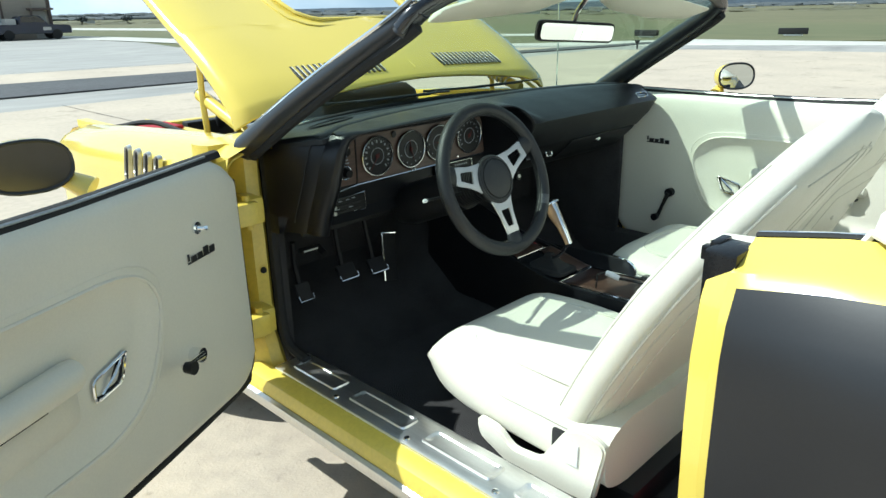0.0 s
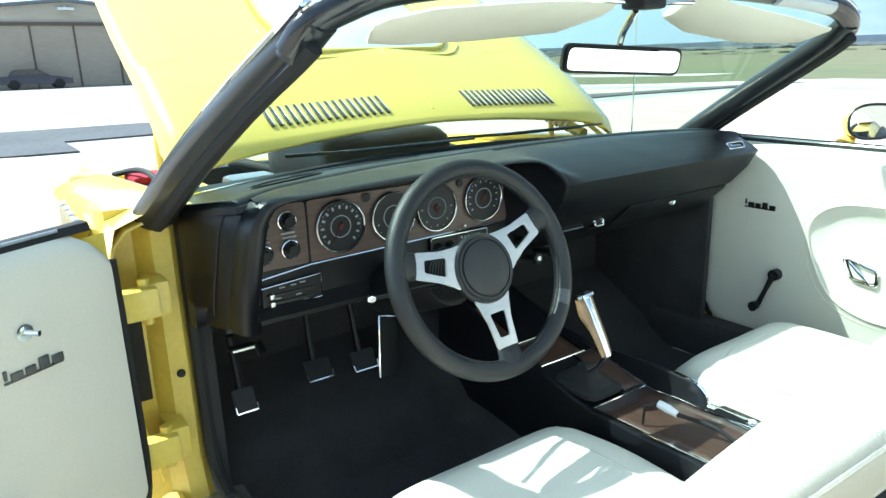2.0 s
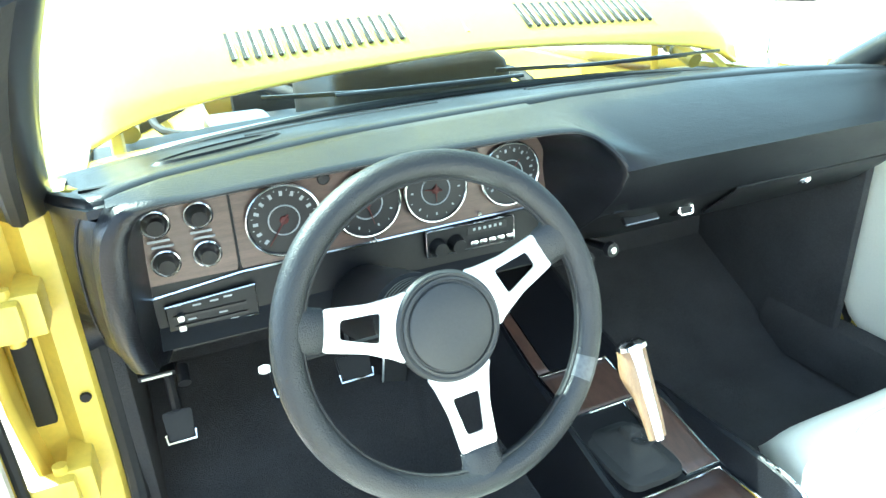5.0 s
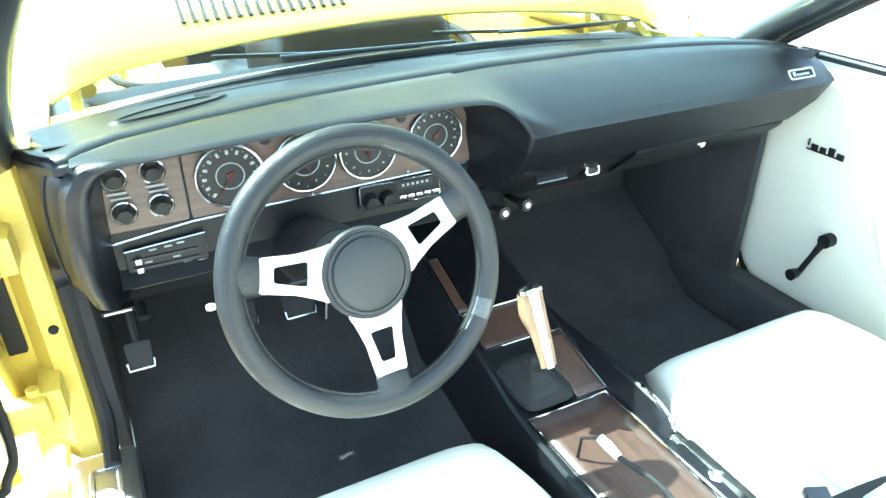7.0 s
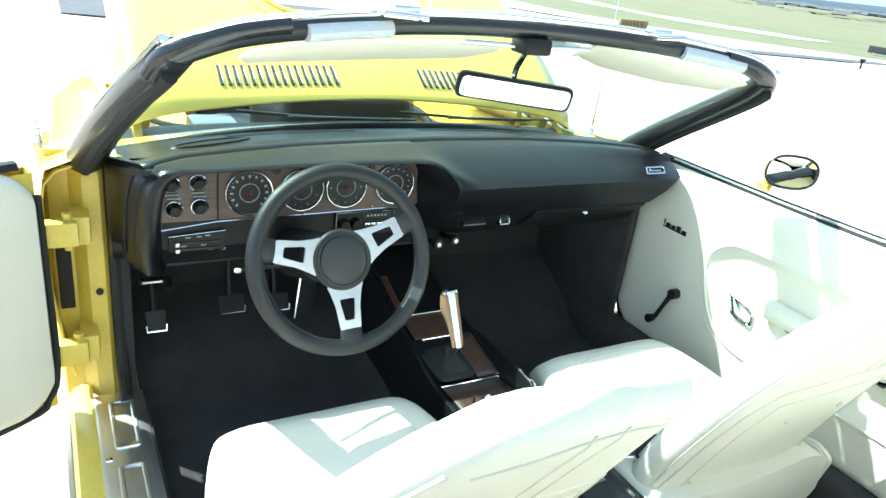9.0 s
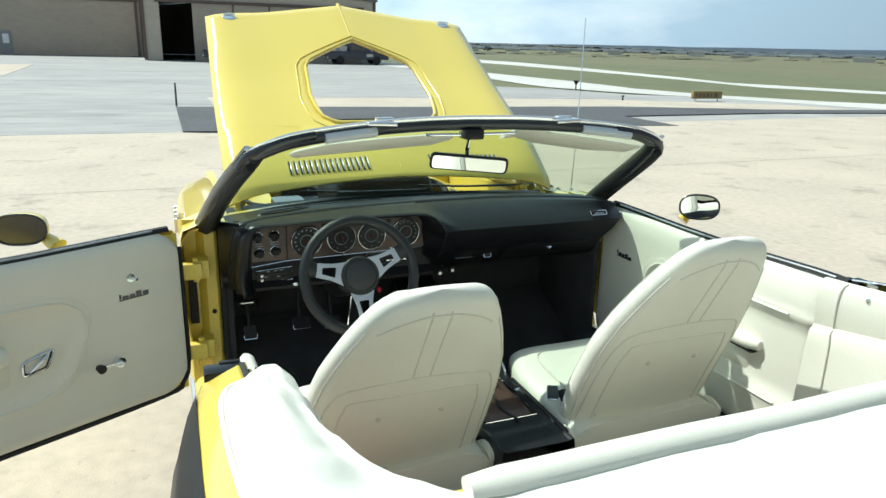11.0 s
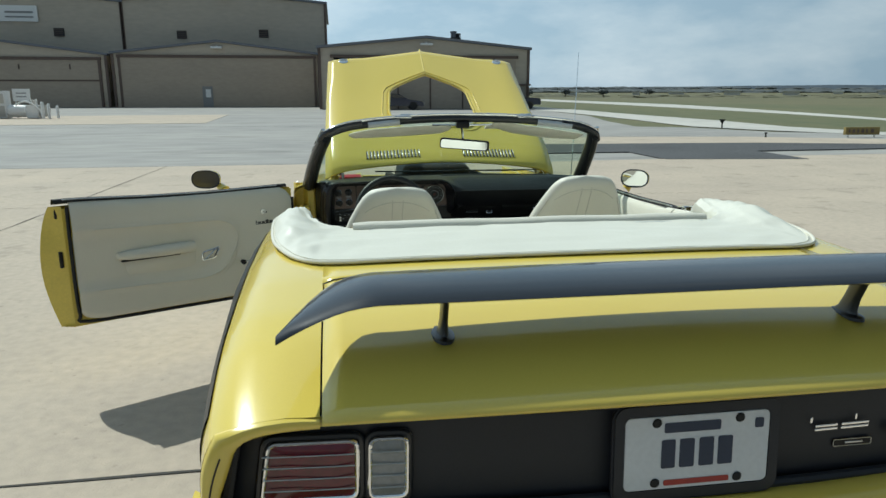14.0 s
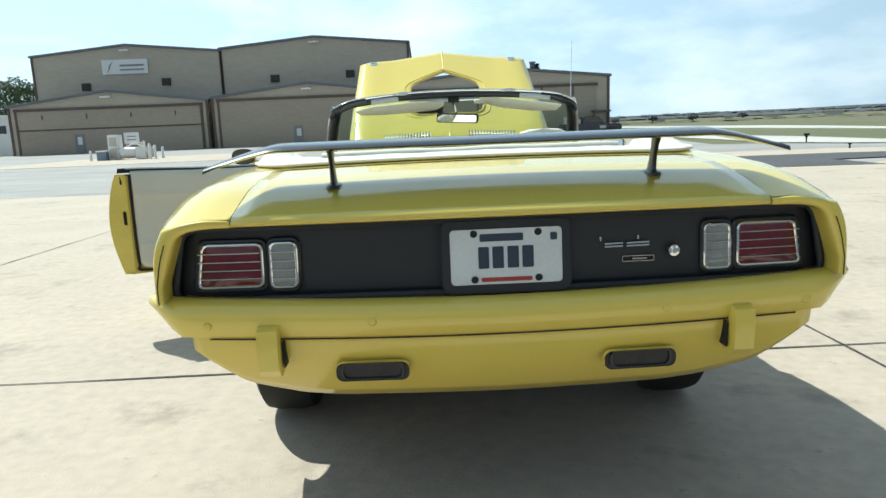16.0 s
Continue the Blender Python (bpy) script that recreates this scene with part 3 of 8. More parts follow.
part("casing", box(10.45, 11.35, 66, 67.0, 5.6, 6.55, 0.06), DARKIN, cooler)
part("stack", moved(lathe([(0.26, 0), (0.26, 0.45), (0.32, 0.5), (0.32, 0.62), (0, 0.66)], 16), pose(10.72, 66.5, 6.5)), ROOFM, cooler)
part("stack", moved(lathe([(0.18, 0), (0.18, 0.3), (0.24, 0.34), (0.24, 0.42), (0, 0.46)], 16), pose(11.15, 66.5, 6.5)), DARKIN, cooler)
part("duct", box(11.35, 12.9, 66.1, 67.0, 5.7, 6.2, 0.06), ROOFM, cooler)
for x in (10.5, 11.3):
    part("guard_post", tube([(x, 65.95, 5.6), (x, 65.95, 6.95)], 0.03, 6), DARKIN, cooler)

# plain hall added out of view to close the place behind
long_hall = thing("hangar", "unseen long low tan hall added behind the car", "hangar", "hangars")
part("wall", box(-70, 50, -60, -46, 0, 4.4), SIDING, long_hall, smooth=False)
part("roof", box(-70.4, 50.4, -60.4, -45.6, 4.4, 4.8), ROOFM, long_hall, smooth=False)


# ---- the car: empty at its base, all that moves with it below ----
SETTLE[0] = True
car = thing("convertible_car", "bright yellow vintage convertible, black stripes, white interior, hood and door open", "car")


def mirror_x(bm):
    return moved(bm, Matrix.Diagonal((-1, 1, 1, 1)))


def top_z(y):
    """Height of the quarter's shoulder along the car."""
    return lerp(y, [(-0.03, 0.966), (0.0, 0.975), (0.1, 1.0), (0.2, 1.022), (0.35, 1.040), (0.6, 1.052), (0.9, 1.056), (1.2, 1.050), (1.5, 1.038), (1.69, 1.020), (1.83, 0.994), (1.92, 0.983), (3.2, 0.965), (4.8, 0.88)])


def side_x(y):
    """Half width at the shoulder's widest."""
    return lerp(y, [(-0.03, 0.908), (0.05, 0.916), (0.3, 0.922), (0.8, 0.928), (1.4, 0.932), (1.92, 0.932), (3.2, 0.93), (4.2, 0.92), (4.8, 0.87)])


def sill_z(y, axle, r=0.36):
    base = 0.40
    d = abs(y - axle)
    base = lerp(y, [(-0.03, 0.775), (0.1, 0.72), (0.25, 0.63), (0.45, 0.52), (0.62, 0.44), (0.7, 0.40)])
    return base if d >= r else max(base, 0.33 + math.sqrt(max(0, r * r - d * d)))


def quarter_side(y, z):
    """Outer half width of the body side at a height."""
    t = top_z(y)
    w = side_x(y)
    u = max(0.0, t - 0.02 - z)
    full = min(1.0, u / 0.13)
    swell = full * full * (3 - 2 * full) * (1 - 0.7 * min(1.0, max(0.0, (u - 0.16) / 0.4)))
    w += swell * lerp(y, [(0.0, 0.0), (0.3, 0.012), (0.9, 0.036), (1.45, 0.046), (1.65, 0.032), (1.80, 0.008), (1.86, 0.0)])
    return w - 0.045 * max(0.0, (z - (t - 0.12)) / 0.12) ** 2 - 0.06 * max(0.0, (t - 0.30 - z) / 0.35) ** 1.5


REAR_AXLE, FRONT_AXLE = 1.06, 3.86
ys = [-0.02 + 0.038 * i for i in range(49)]
rows = []
for y in ys:
    t, w = top_z(y), side_x(y)
    xi = lerp(y, [(1.05, 0.703), (1.2, 0.79), (1.4, 0.835)])
    row = [(xi, y, t - 0.002), (max(xi + 0.006, 0.76), y, t), (max(xi + 0.012, w - 0.10), y, t - 0.004), (max(xi + 0.02, w - 0.065), y, t - 0.012)]
    zl = sill_z(y, REAR_AXLE)
    for k in range(13):
        z = t - 0.03 - (t - 0.03 - zl) * k / 12
        row.append((quarter_side(y, z), y, z))
    rows.append(row)
for side in (1, -1):
    bm = grid(rows)
    bm = bm if side == 1 else mirror_x(bm)
    quarter = part("quarter_panel", bm, YELLOW, car, "glossy yellow quarter panel", thick=0.0)
    # black billboard stripe, laid on the side
    sr = []
    for i in range(49):
        y = 0.06 + (1.790 - 0.06) * i / 48
        t = top_z(y)
        zt, zl = t - 0.046, sill_z(y, REAR_AXLE) + 0.01
        sr.append([(quarter_side(y, z) + 0.0035, y, z) for z in (zt - (zt - zl) * k / 12 for k in range(13))])
    bm = grid(sr)
    part("stripe", bm if side == 1 else mirror_x(bm), STRIPE, quarter, "satin black side stripe")

# window slot along the inner edge of each quarter
for s in (-1, 1):
    line = [(s * (lerp(y, [(1.05, 0.703), (1.2, 0.79), (1.4, 0.835)]) - 0.004), y, top_z(y) + 0.001) for y in [1.22 + 0.045 * i for i in range(14)]]
    slot = part("window_slot", tube(line, 0.006, 8, flat=0.7), RUBBER, car, "black window slot seal with a bright edge")
    part("slot_trim", tube([(x - s * 0.006, y, z + 0.002) for x, y, z in line], 0.0022, 6), CHROME, slot)
# trunk lid, with its rear lip turned down
def deck_z(x, y):
    return top_z(max(y, -0.02)) + 0.010 * (1 - min(1, (x / 0.7) ** 2)) * min(1, max(0, (y + 0.02) / 0.12))


LID = 0.585
rows = []
for y, fall in [(-0.024, 0.016), (-0.0225, 0.010), (-0.020, 0.006), (-0.015, 0.0025), (-0.008, 0)] + [(0.035 * i, 0) for i in range(0, 16)] + [(0.56, 0), (0.572, 0), (0.58, 0), (LID, 0)]:
    row = []
    for i in range(33):
        x = -0.699 + 1.398 * i / 32
        corner = min(1, max(0.0, abs(x) - 0.64) / 0.06)
        yy = y - 0.012 * (1 - (x / 0.9) ** 2) * max(0, 1 - max(y, 0) / 0.1)
        if y > 0.5:
            yy -= 0.05 * (1 - math.sqrt(1 - corner ** 2)) * (y - 0.5) / 0.085
        row.append((x, yy, deck_z(x, y) - fall))
    rows.append(row)
part("trunk_lid", grid(rows), YELLOW, car, "yellow trunk lid", thick=0.012, out=(0, -0.2, 1))
gap = [[(x, y, deck_z(x, y) - 0.014) for x in [-0.706 + 1.412 * i / 20 for i in range(21)]] for y in (0.0, 0.1, 0.2, 0.35, 0.5, 0.6)]
part("panel_gap", grid(gap), RUBBER, car)
rows = [[(x, max(y, LID + 0.006) if j else LID + 0.006 - 0.05 * (1 - math.sqrt(1 - min(1, max(0.0, abs(x) - 0.64) / 0.063) ** 2)), deck_z(x, y) - 0.001) for x in [-0.704 + 1.408 * i / 32 for i in range(33)]] for j, y in enumerate((0.591, 0.62, 0.7, 0.8, 0.95, 1.1, 1.2))]
seam = [(x, LID + 0.002 - 0.05 * (1 - math.sqrt(1 - min(1, max(0.0, abs(x) - 0.64) / 0.063) ** 2))) for x in [-0.702 + 1.404 * i / 60 for i in range(61)]]
part("lid_seam", tube([(x, y, deck_z(x, y) - 0.0005) for x, y in seam], 0.0032, 6), RUBBER, car)
part("tonneau_panel", grid(rows), YELLOW, car, thick=0.01, out=(0, 0, 1))

# tail: body rim, black recessed panel, bumper and valance
def bow(x):
    """How far the tail runs forward towards its ends."""
    return 0.02 * (x / 0.6) ** 2 if abs(x) < 0.6 else 0.02 + 0.12 * (abs(x) - 0.6) ** 1.5


rows = []
for k in range(9):
    z = 0.735 + 0.215 * k / 8
    hw = 0.892 - 0.040 * (k / 8) ** 2
    rows.append([(hw * s, 0.022 + bow(hw * s), z) for s in [-1 + 2 * i / 32 for i in range(33)]])
tail = part("tail_panel", grid(rows), TRIMBLACK, car, "recessed satin black tail panel", thick=0.01, out=(0, -1, 0))
for side in (1, -1):
    t0, w0 = top_z(-0.02), side_x(-0.02)
    outer = [(0.703, t0 - 0.004), (0.735, t0 - 0.001), (0.76, t0), (0.79, t0 - 0.002), (w0 - 0.10, t0 - 0.004), (w0 - 0.08, t0 - 0.008), (w0 - 0.065, t0 - 0.012)]
    outer += [(quarter_side(-0.02, z), z) for z in (t0 - 0.022 - 0.198 * k / 11 for k in range(12))]
    inner = [(0.703, 0.944), (0.74, 0.944), (0.77, 0.943), (0.795, 0.941), (0.815, 0.937), (0.831, 0.930), (0.842, 0.921)]
    inner += [(0.848 + 0.040 * min(1, k / 8), 0.910 - 0.156 * k / 11) for k in range(12)]
    rows = []
    for f, y in ((0.0, -0.018), (0.06, -0.026), (0.16, -0.032), (0.35, -0.0345), (0.6, -0.034), (0.85, -0.031), (0.95, -0.027), (1.0, -0.018), (1.0, 0.0), (1.02, 0.04)):
        rows.append([(a_ + (c - a_) * f, y + 0.006 * max(0, 1 - i / 4), d + (e - d) * f) for i, ((a_, d), (c, e)) in enumerate(zip(outer, inner))])
    bm = grid(rows)
    rim_ = part("tail_rim", bm if side == 1 else mirror_x(bm), YELLOW, car)
    part("rim_seam", tube([(side * (p[0] + 0.003), p[1] - 0.0005, p[2]) for p in rows[4][8:]], 0.0016, 5), RUBBER, rim_)
rows = [[(x, y + d, z) for y, z in ((-0.004, 0.9605), (-0.016, 0.9595), (-0.0185, 0.955), (-0.0165, 0.9475), (-0.008, 0.944), (0.03, 0.943))] for x, d in ((x, -0.010 * (1 - (x / 0.72) ** 2)) for x in [-0.706 + 1.412 * i / 24 for i in range(25)])]
part("tail_strip", grid(rows), YELLOW, car, "yellow body strip below the trunk lid")
part("lid_gap", tube([(x, -0.010 - 0.010 * (1 - (x / 0.72) ** 2), 0.9615) for x in [-0.70 + 1.40 * i / 20 for i in range(21)]], 0.003, 6), RUBBER, car)
# black moulding round the tail panel
ring = rounded([(-0.886, 0.742), (0.886, 0.742), (0.848, 0.939), (-0.848, 0.939)], 0.045, 6)
loop = []
for (x, z), (x2, z2) in zip(ring, ring[1:] + ring[:1]):
    for k in range(6):
        a, c = x + (x2 - x) * k / 6, z + (z2 - z) * k / 6
        loop.append((a, 0.006 + bow(a), c))
part("panel_moulding", tube(loop, 0.011, 8, closed=True), TRIMBLACK, tail)


def low_z(x):
    return lerp(abs(x), [(0, 0.428), (0.45, 0.436), (0.56, 0.450), (0.705, 0.500), (0.825, 0.612), (0.91, 0.700), (0.965, 0.745)])


def zseam(x):
    return 0.735 + 0.03 * abs(x) ** 2


xs = [-0.950 + 1.90 * i / 60 for i in range(61)]
rows = []
for x in xs:
    e = bow(x) + 0.045 * (max(0, abs(x) - 0.84) / 0.1) ** 1.6
    zt = zseam(x)
    zb = max(0.64 + 0.02 * x * x, low_z(x))
    h = zt - zb
    rows.append([(x, 0.03 + e, zt - 0.001), (x, -0.02 + e, zt), (x, -0.045 + e, zt - 0.05 * h), (x, -0.062 + e, zt - 0.18 * h), (x, -0.070 + e, zt - 0.4 * h), (x, -0.066 + e, zt - 0.7 * h), (x, -0.052 + e, zb + 0.03 * h), (x, -0.03 + e, zb)])
bumper = part("rear_bumper", grid(rows), YELLOW, car, "body-coloured yellow rear bumper", thick=0.012, out=(0, -1, 0))
part("bumper_gap", tube([(x, -0.054 + bow(x), 0.64 + 0.02 * x * x - 0.001) for x in [-0.78 + 1.56 * i / 48 for i in range(49)]], 0.0022, 6), RUBBER, bumper)
for s in (-1, 1):
    prof = [(-0.066, 0.688), (-0.092, 0.678), (-0.098, 0.64), (-0.092, 0.57), (-0.07, 0.548), (-0.03, 0.56), (-0.03, 0.68)]
    g = [[(s * (0.622 + dx * (0.9 if abs(dx) > 0.03 else 1)), y + 0.02 + (0.010 if abs(dx) > 0.028 else 0), z) for y, z in prof] for dx in (-0.032, -0.026, 0.026, 0.032)]
    part("bumper_guard", caps(grid(g, close_u=True)), YELLOW, bumper)
    # narrow shadow beside the guard, put in as a thin black box
    part("guard_shade", box(s * 0.622 + (0.033 if s < 0 else -0.037), s * 0.622 + (0.037 if s < 0 else -0.033), -0.045, 0.0, 0.57, 0.640), RUBBER, bumper)
for x in (-0.78, -0.35, 0.42, 0.80):
    part("bumper_bolt", moved(lathe([(0, 0.005), (0.009, 0.004), (0.012, 0)], 14), pose(x, -0.069 + bow(x), 0.69, 90)), YELLOW, bumper)
rows = []
for x in [-0.83 + 1.66 * i / 58 for i in range(59)]:
    e = bow(x)
    zb = low_z(x)
    zt = max(0.650 + 0.02 * x * x, zb + 0.003)
    rows.append([(x, -0.045 + e + 0.08 * ((zt - z) / 0.17) ** 1.8, z) for z in (zt - (zt - zb) * k / 8 for k in range(9))])
valance = part("valance", grid(rows), YELLOW, car, "yellow rear valance with two exhaust openings", thick=0.01, out=(0, -1, 0))
for s in (-1, 1):
    cx = s * 0.358
    o = round_rect(0.195, 0.052, 0.020, 6)
    def face_y(x):
        return -0.043 + bow(x)
    lipa = [(cx + x * 1.02, face_y(cx + x) + 0.012, 0.545 + z * 1.05) for x, z in o]
    lipb = [(cx + x * 1.008, face_y(cx + x) - 0.003, 0.545 + z * 1.015) for x, z in o]
    lipc = [(cx + x, face_y(cx + x) - 0.003, 0.545 + z * 0.98) for x, z in o]
    part("exhaust_surround", grid([lipa, lipb, lipc], close_u=True), YELLOW, valance)
    part("exhaust_opening", grid([lipc, [(cx + x * 0.97, face_y(cx + x) - 0.002, 0.545 + z * 0.92) for x, z in o], [(cx + x * 0.9, face_y(cx + x) - 0.0015, 0.545 + z * 0.8) for x, z in o], [(cx, face_y(cx) - 0.003, 0.545)] * len(o)], close_u=True), ENGINE, valance, "dark exhaust opening")
    part("exhaust_tip", grid([[(cx + x * k, face_y(cx + x) + y, 0.549 + z * k) for x, z in o] for k, y in ((0.86, -0.003), (0.86, -0.009), (0.80, -0.009), (0.78, -0.004))], close_u=True), BLACK, valance)


# tail lamps
def lamp(s, x0, x1, xt0, z0, z1, lens, bars, label):
    """A lamp between x0 and x1; its outer top corner drawn in to xt0."""
    poly = rounded([(x0, z0), (x1, z0), (x1 - 0.002, z1), (xt0, z1)], 0.016, 4)
    if s < 0:
        poly = [(-x, z) for x, z in poly][::-1]
    cx, cz = sum(p[0] for p in poly) / len(poly), sum(p[1] for p in poly) / len(poly)
    yb = 0.016 + bow(cx)
    root = part("tail_lamp", grid([[(x, yb - 0.004 + bow(x) - bow(cx), z) for x, z in poly], [(cx + (x - cx) * 0.92, yb - 0.0095 + bow(x) - bow(cx), cz + (z - cz) * 0.90) for x, z in poly], [(cx + (x - cx) * 0.5, yb - 0.0115 + bow(x) - bow(cx), cz + (z - cz) * 0.5) for x, z in poly], [(cx, yb - 0.0118, cz)] * len(poly)], close_u=True), lens, car, label)
    part("bezel", tube([(x, yb - 0.008 + bow(x) - bow(cx), z) for x, z in poly], 0.0045, 8, closed=True), CHROME, root, "thin chrome bezel")
    part("lamp_frame", tube([(cx + (x - cx) * 1.10, yb - 0.0 + bow(x) - bow(cx), cz + (z - cz) * 1.14) for x, z in poly], 0.008, 8, closed=True), BLACK, root)
    for k in range(bars):
        z = z0 + (z1 - z0) * (k + 1) / (bars + 1)
        a, b = min(p[0] for p in poly), max(p[0] for p in poly)
        inset = 0.004
        part("trim_bar", tube([(a + inset + (b - a - 2 * inset) * q / 6, yb - 0.015 + bow(a + (b - a) * q / 6) - bow(cx), z) for q in range(7)], 0.0013, 6), STEEL, root)
    return root


for s in (-1, 1):
    lamp(s, 0.817, 0.642, 0.797, 0.777, 0.892, REDLENS, 4, "red tail lamp with thin chrome bars")
    lamp(s, 0.620, 0.550, 0.616, 0.773, 0.893, CLEARLENS, 4, "clear reversing lamp in a chrome bezel")

# number plate in its dark well; the characters stand as plain bars
plate = part("number_plate", facing(prism(round_rect(0.296, 0.148, 0.012), 0.003, 0.0008), (0.008, -0.006, 0.837), (1, 0, 0), (0, 0.06, 1)), PLATEWHITE, car, "white number plate in a black frame")
part("plate_frame", facing(prism(round_rect(0.345, 0.20, 0.03), 0.014, 0.004, round_rect(0.290, 0.144, 0.012)), (0.008, 0.004, 0.837), (1, 0, 0), (0, 0.06, 1)), TRIMBLACK, plate)
for cx, w, z, h, m in ((-0.012, 0.115, 0.888, 0.020, BLUEINK), (0.0, 0.135, 0.776, 0.011, REDINK), (-0.060, 0.028, 0.835, 0.058, BLUEINK), (-0.022, 0.030, 0.835, 0.058, BLUEINK), (0.018, 0.030, 0.835, 0.058, BLUEINK), (0.057, 0.030, 0.835, 0.058, BLUEINK), (0.126, 0.018, 0.886, 0.020, BLUEINK)):
    part("letter_bar", facing(prism(round_rect(w, h, 0.003, 2), 0.0012), (0.008 + cx, -0.0092 + (z - 0.837) * 0.06, z), (1, 0, 0), (0, 0.06, 1)), m, plate, smooth=False)
for dx, dz in ((-0.085, 0.062), (0.085, 0.062), (-0.085, -0.06), (0.085, -0.06)):
    part("plate_screw", moved(lathe([(0, 0.004), (0.008, 0.003), (0.010, 0)], 12), pose(0.008 + dx, -0.0095 + dz * 0.06, 0.837 + dz, 90)), RUBBER, plate)

# badge strokes and trunk lock on the tail panel
strokes = [facing(prism(round_rect(w, h, min(w, h) * 0.4, 3), 0.004, 0.001), (x, 0.016 + bow(x), z), (1, 0, 0.02), (0, 0, 1)) for x, z, w, h in ((0.264, 0.868, 0.005, 0.012), (0.300, 0.8535, 0.050, 0.0045), (0.300, 0.8455, 0.050, 0.0045), (0.366, 0.8535, 0.062, 0.0045), (0.366, 0.8455, 0.062, 0.0045), (0.366, 0.868, 0.004, 0.012))]
badge = part("tail_badge", join(*strokes), CHROME, tail, "bright badge of plain strokes")
nb = part("name_bar", facing(prism(round_rect(0.088, 0.016, 0.003, 2), 0.003), (0.368, 0.02 + bow(0.368), 0.809), (1, 0, 0), (0, 0, 1)), PLASTIC, tail)
part("name_edge", tube([(0.368 + x, 0.0165 + bow(0.368), 0.809 + z) for x, z in round_rect(0.086, 0.0145, 0.003, 2)], 0.0009, 5, closed=True), STEEL, nb)
part("name_stroke", box(0.352, 0.392, 0.0155 + bow(0.368), 0.018 + bow(0.368), 0.8065, 0.8105, 0.0008, 1), STEEL, nb)
part("trunk_lock", moved(join(lathe([(0.0, 0.008), (0.007, 0.008), (0.008, 0.004), (0.015, 0.003), (0.017, 0)], 20)), pose(0.463, 0.018, 0.828, 90)), CHROME, tail)

# wing: a black blade on two feet
rows = []
for i in range(61):
    x = -0.775 + 1.55 * i / 60
    a = abs(x) / 0.775
    e = max(0, (a - 0.76) / 0.24)
    f = max(0, (a - 0.84) / 0.16)
    drop = 0.050 * e ** 1.6
    front, back = 0.305 - 0.02 * a * a - 0.235 * f ** 1.7, 0.072 - 0.042 * f ** 1.3
    chord, cy = front - back, (front + back) / 2
    cz = 1.136 - drop
    th = 0.013 - 0.007 * e
    sec = []
    for k in range(16):
        q = 2 * math.pi * k / 16
        c, s_ = math.cos(q), math.sin(q)
        sec.append((x, cy + chord / 2 * c, cz + th * s_ + 0.002 * c + 0.004 * (1 - c * c)))
    rows.append(sec)
wing = part("spoiler", caps(grid(rows, close_u=True)), SPOILER, car, "glossy black trunk wing on two feet")
for s in (-1, 1):
    zf = deck_z(0.457, 0.19)
    def oval(y, z, l, w, x=0.457):
        return [(s * x + w * math.cos(q), y + l * math.sin(q), z) for q in (2 * math.pi * k / 20 for k in range(20))]
    foot = part("spoiler_foot", caps(grid([oval(0.205, zf + 0.004, 0.040, 0.013), oval(0.200, zf + 0.014, 0.030, 0.010), oval(0.190, zf + 0.040, 0.025, 0.0085), oval(0.172, zf + 0.080, 0.024, 0.0085), oval(0.160, 1.128, 0.032, 0.011)], close_u=True)), BLACK, wing, "leaning glossy black foot")
    part("foot_plate", caps(grid([oval(0.205, zf - 0.004, 0.056, 0.024), oval(0.205, zf + 0.003, 0.055, 0.023), oval(0.206, zf + 0.007, 0.046, 0.017)], close_u=True)), BLACK, foot)

# wheels
def wheel(x, y, s):
    y = settle(Vector((x, y, 0))).y
    SETTLE[0] = False
    root = part("wheel", moved(lathe([(0.205, -0.11), (0.30, -0.115), (0.335, -0.095), (0.345, -0.05), (0.345, 0.05), (0.335, 0.095), (0.30, 0.115), (0.205, 0.11)], 40), pose(x, y, 0.345, 0, 90)), RUBBER, car, "black tyre on a steel rim")
    part("rim", moved(lathe([(0.0, s * 0.07), (0.06, s * 0.08), (0.08, s * 0.05), (0.16, s * 0.03), (0.19, s * 0.09), (0.205, s * 0.10), (0.205, -s * 0.1), (0.0, -s * 0.08)], 32), pose(x, y, 0.345, 0, 90)), STEEL, root)
    for k in range(5):
        a = k * 2 * math.pi / 5
        part("spoke", moved(box(-0.012, 0.012, -0.035, 0.035, 0.05, 0.185, 0.006), pose(x + s * 0.062, y, 0.345) @ pose(0, 0, 0, math.degrees(a))), STEEL, root)
    SETTLE[0] = True


for s in (-1, 1):
    wheel(s * 0.80, REAR_AXLE + 0.12, s)
    wheel(s * 0.775, FRONT_AXLE, s)
part("underbody", box(-0.66, 0.66, 1.0, 4.6, 0.19, 0.24), ENGINE, car)
part("fuel_tank", box(-0.45, 0.45, 0.25, 0.9, 0.40, 0.88, 0.03), ENGINE, car)
part("rear_axle", tube([(-0.66, REAR_AXLE, 0.345), (0.66, REAR_AXLE, 0.345)], 0.045, 12), ENGINE, car)
for s in (-1, 1):
    part("wheel_well", box(s * 0.80 - 0.06, s * 0.80 + 0.06, 0.50, 1.45, 0.70, 0.90, 0.04), ENGINE, car)

# ---- front of the car: fenders, cowl, engine bay, open hood ----
def fender_top(y):
    return lerp(y, [(3.15, 0.968), (3.6, 0.945), (4.1, 0.915), (4.5, 0.885), (4.72, 0.85), (4.8, 0.80)])


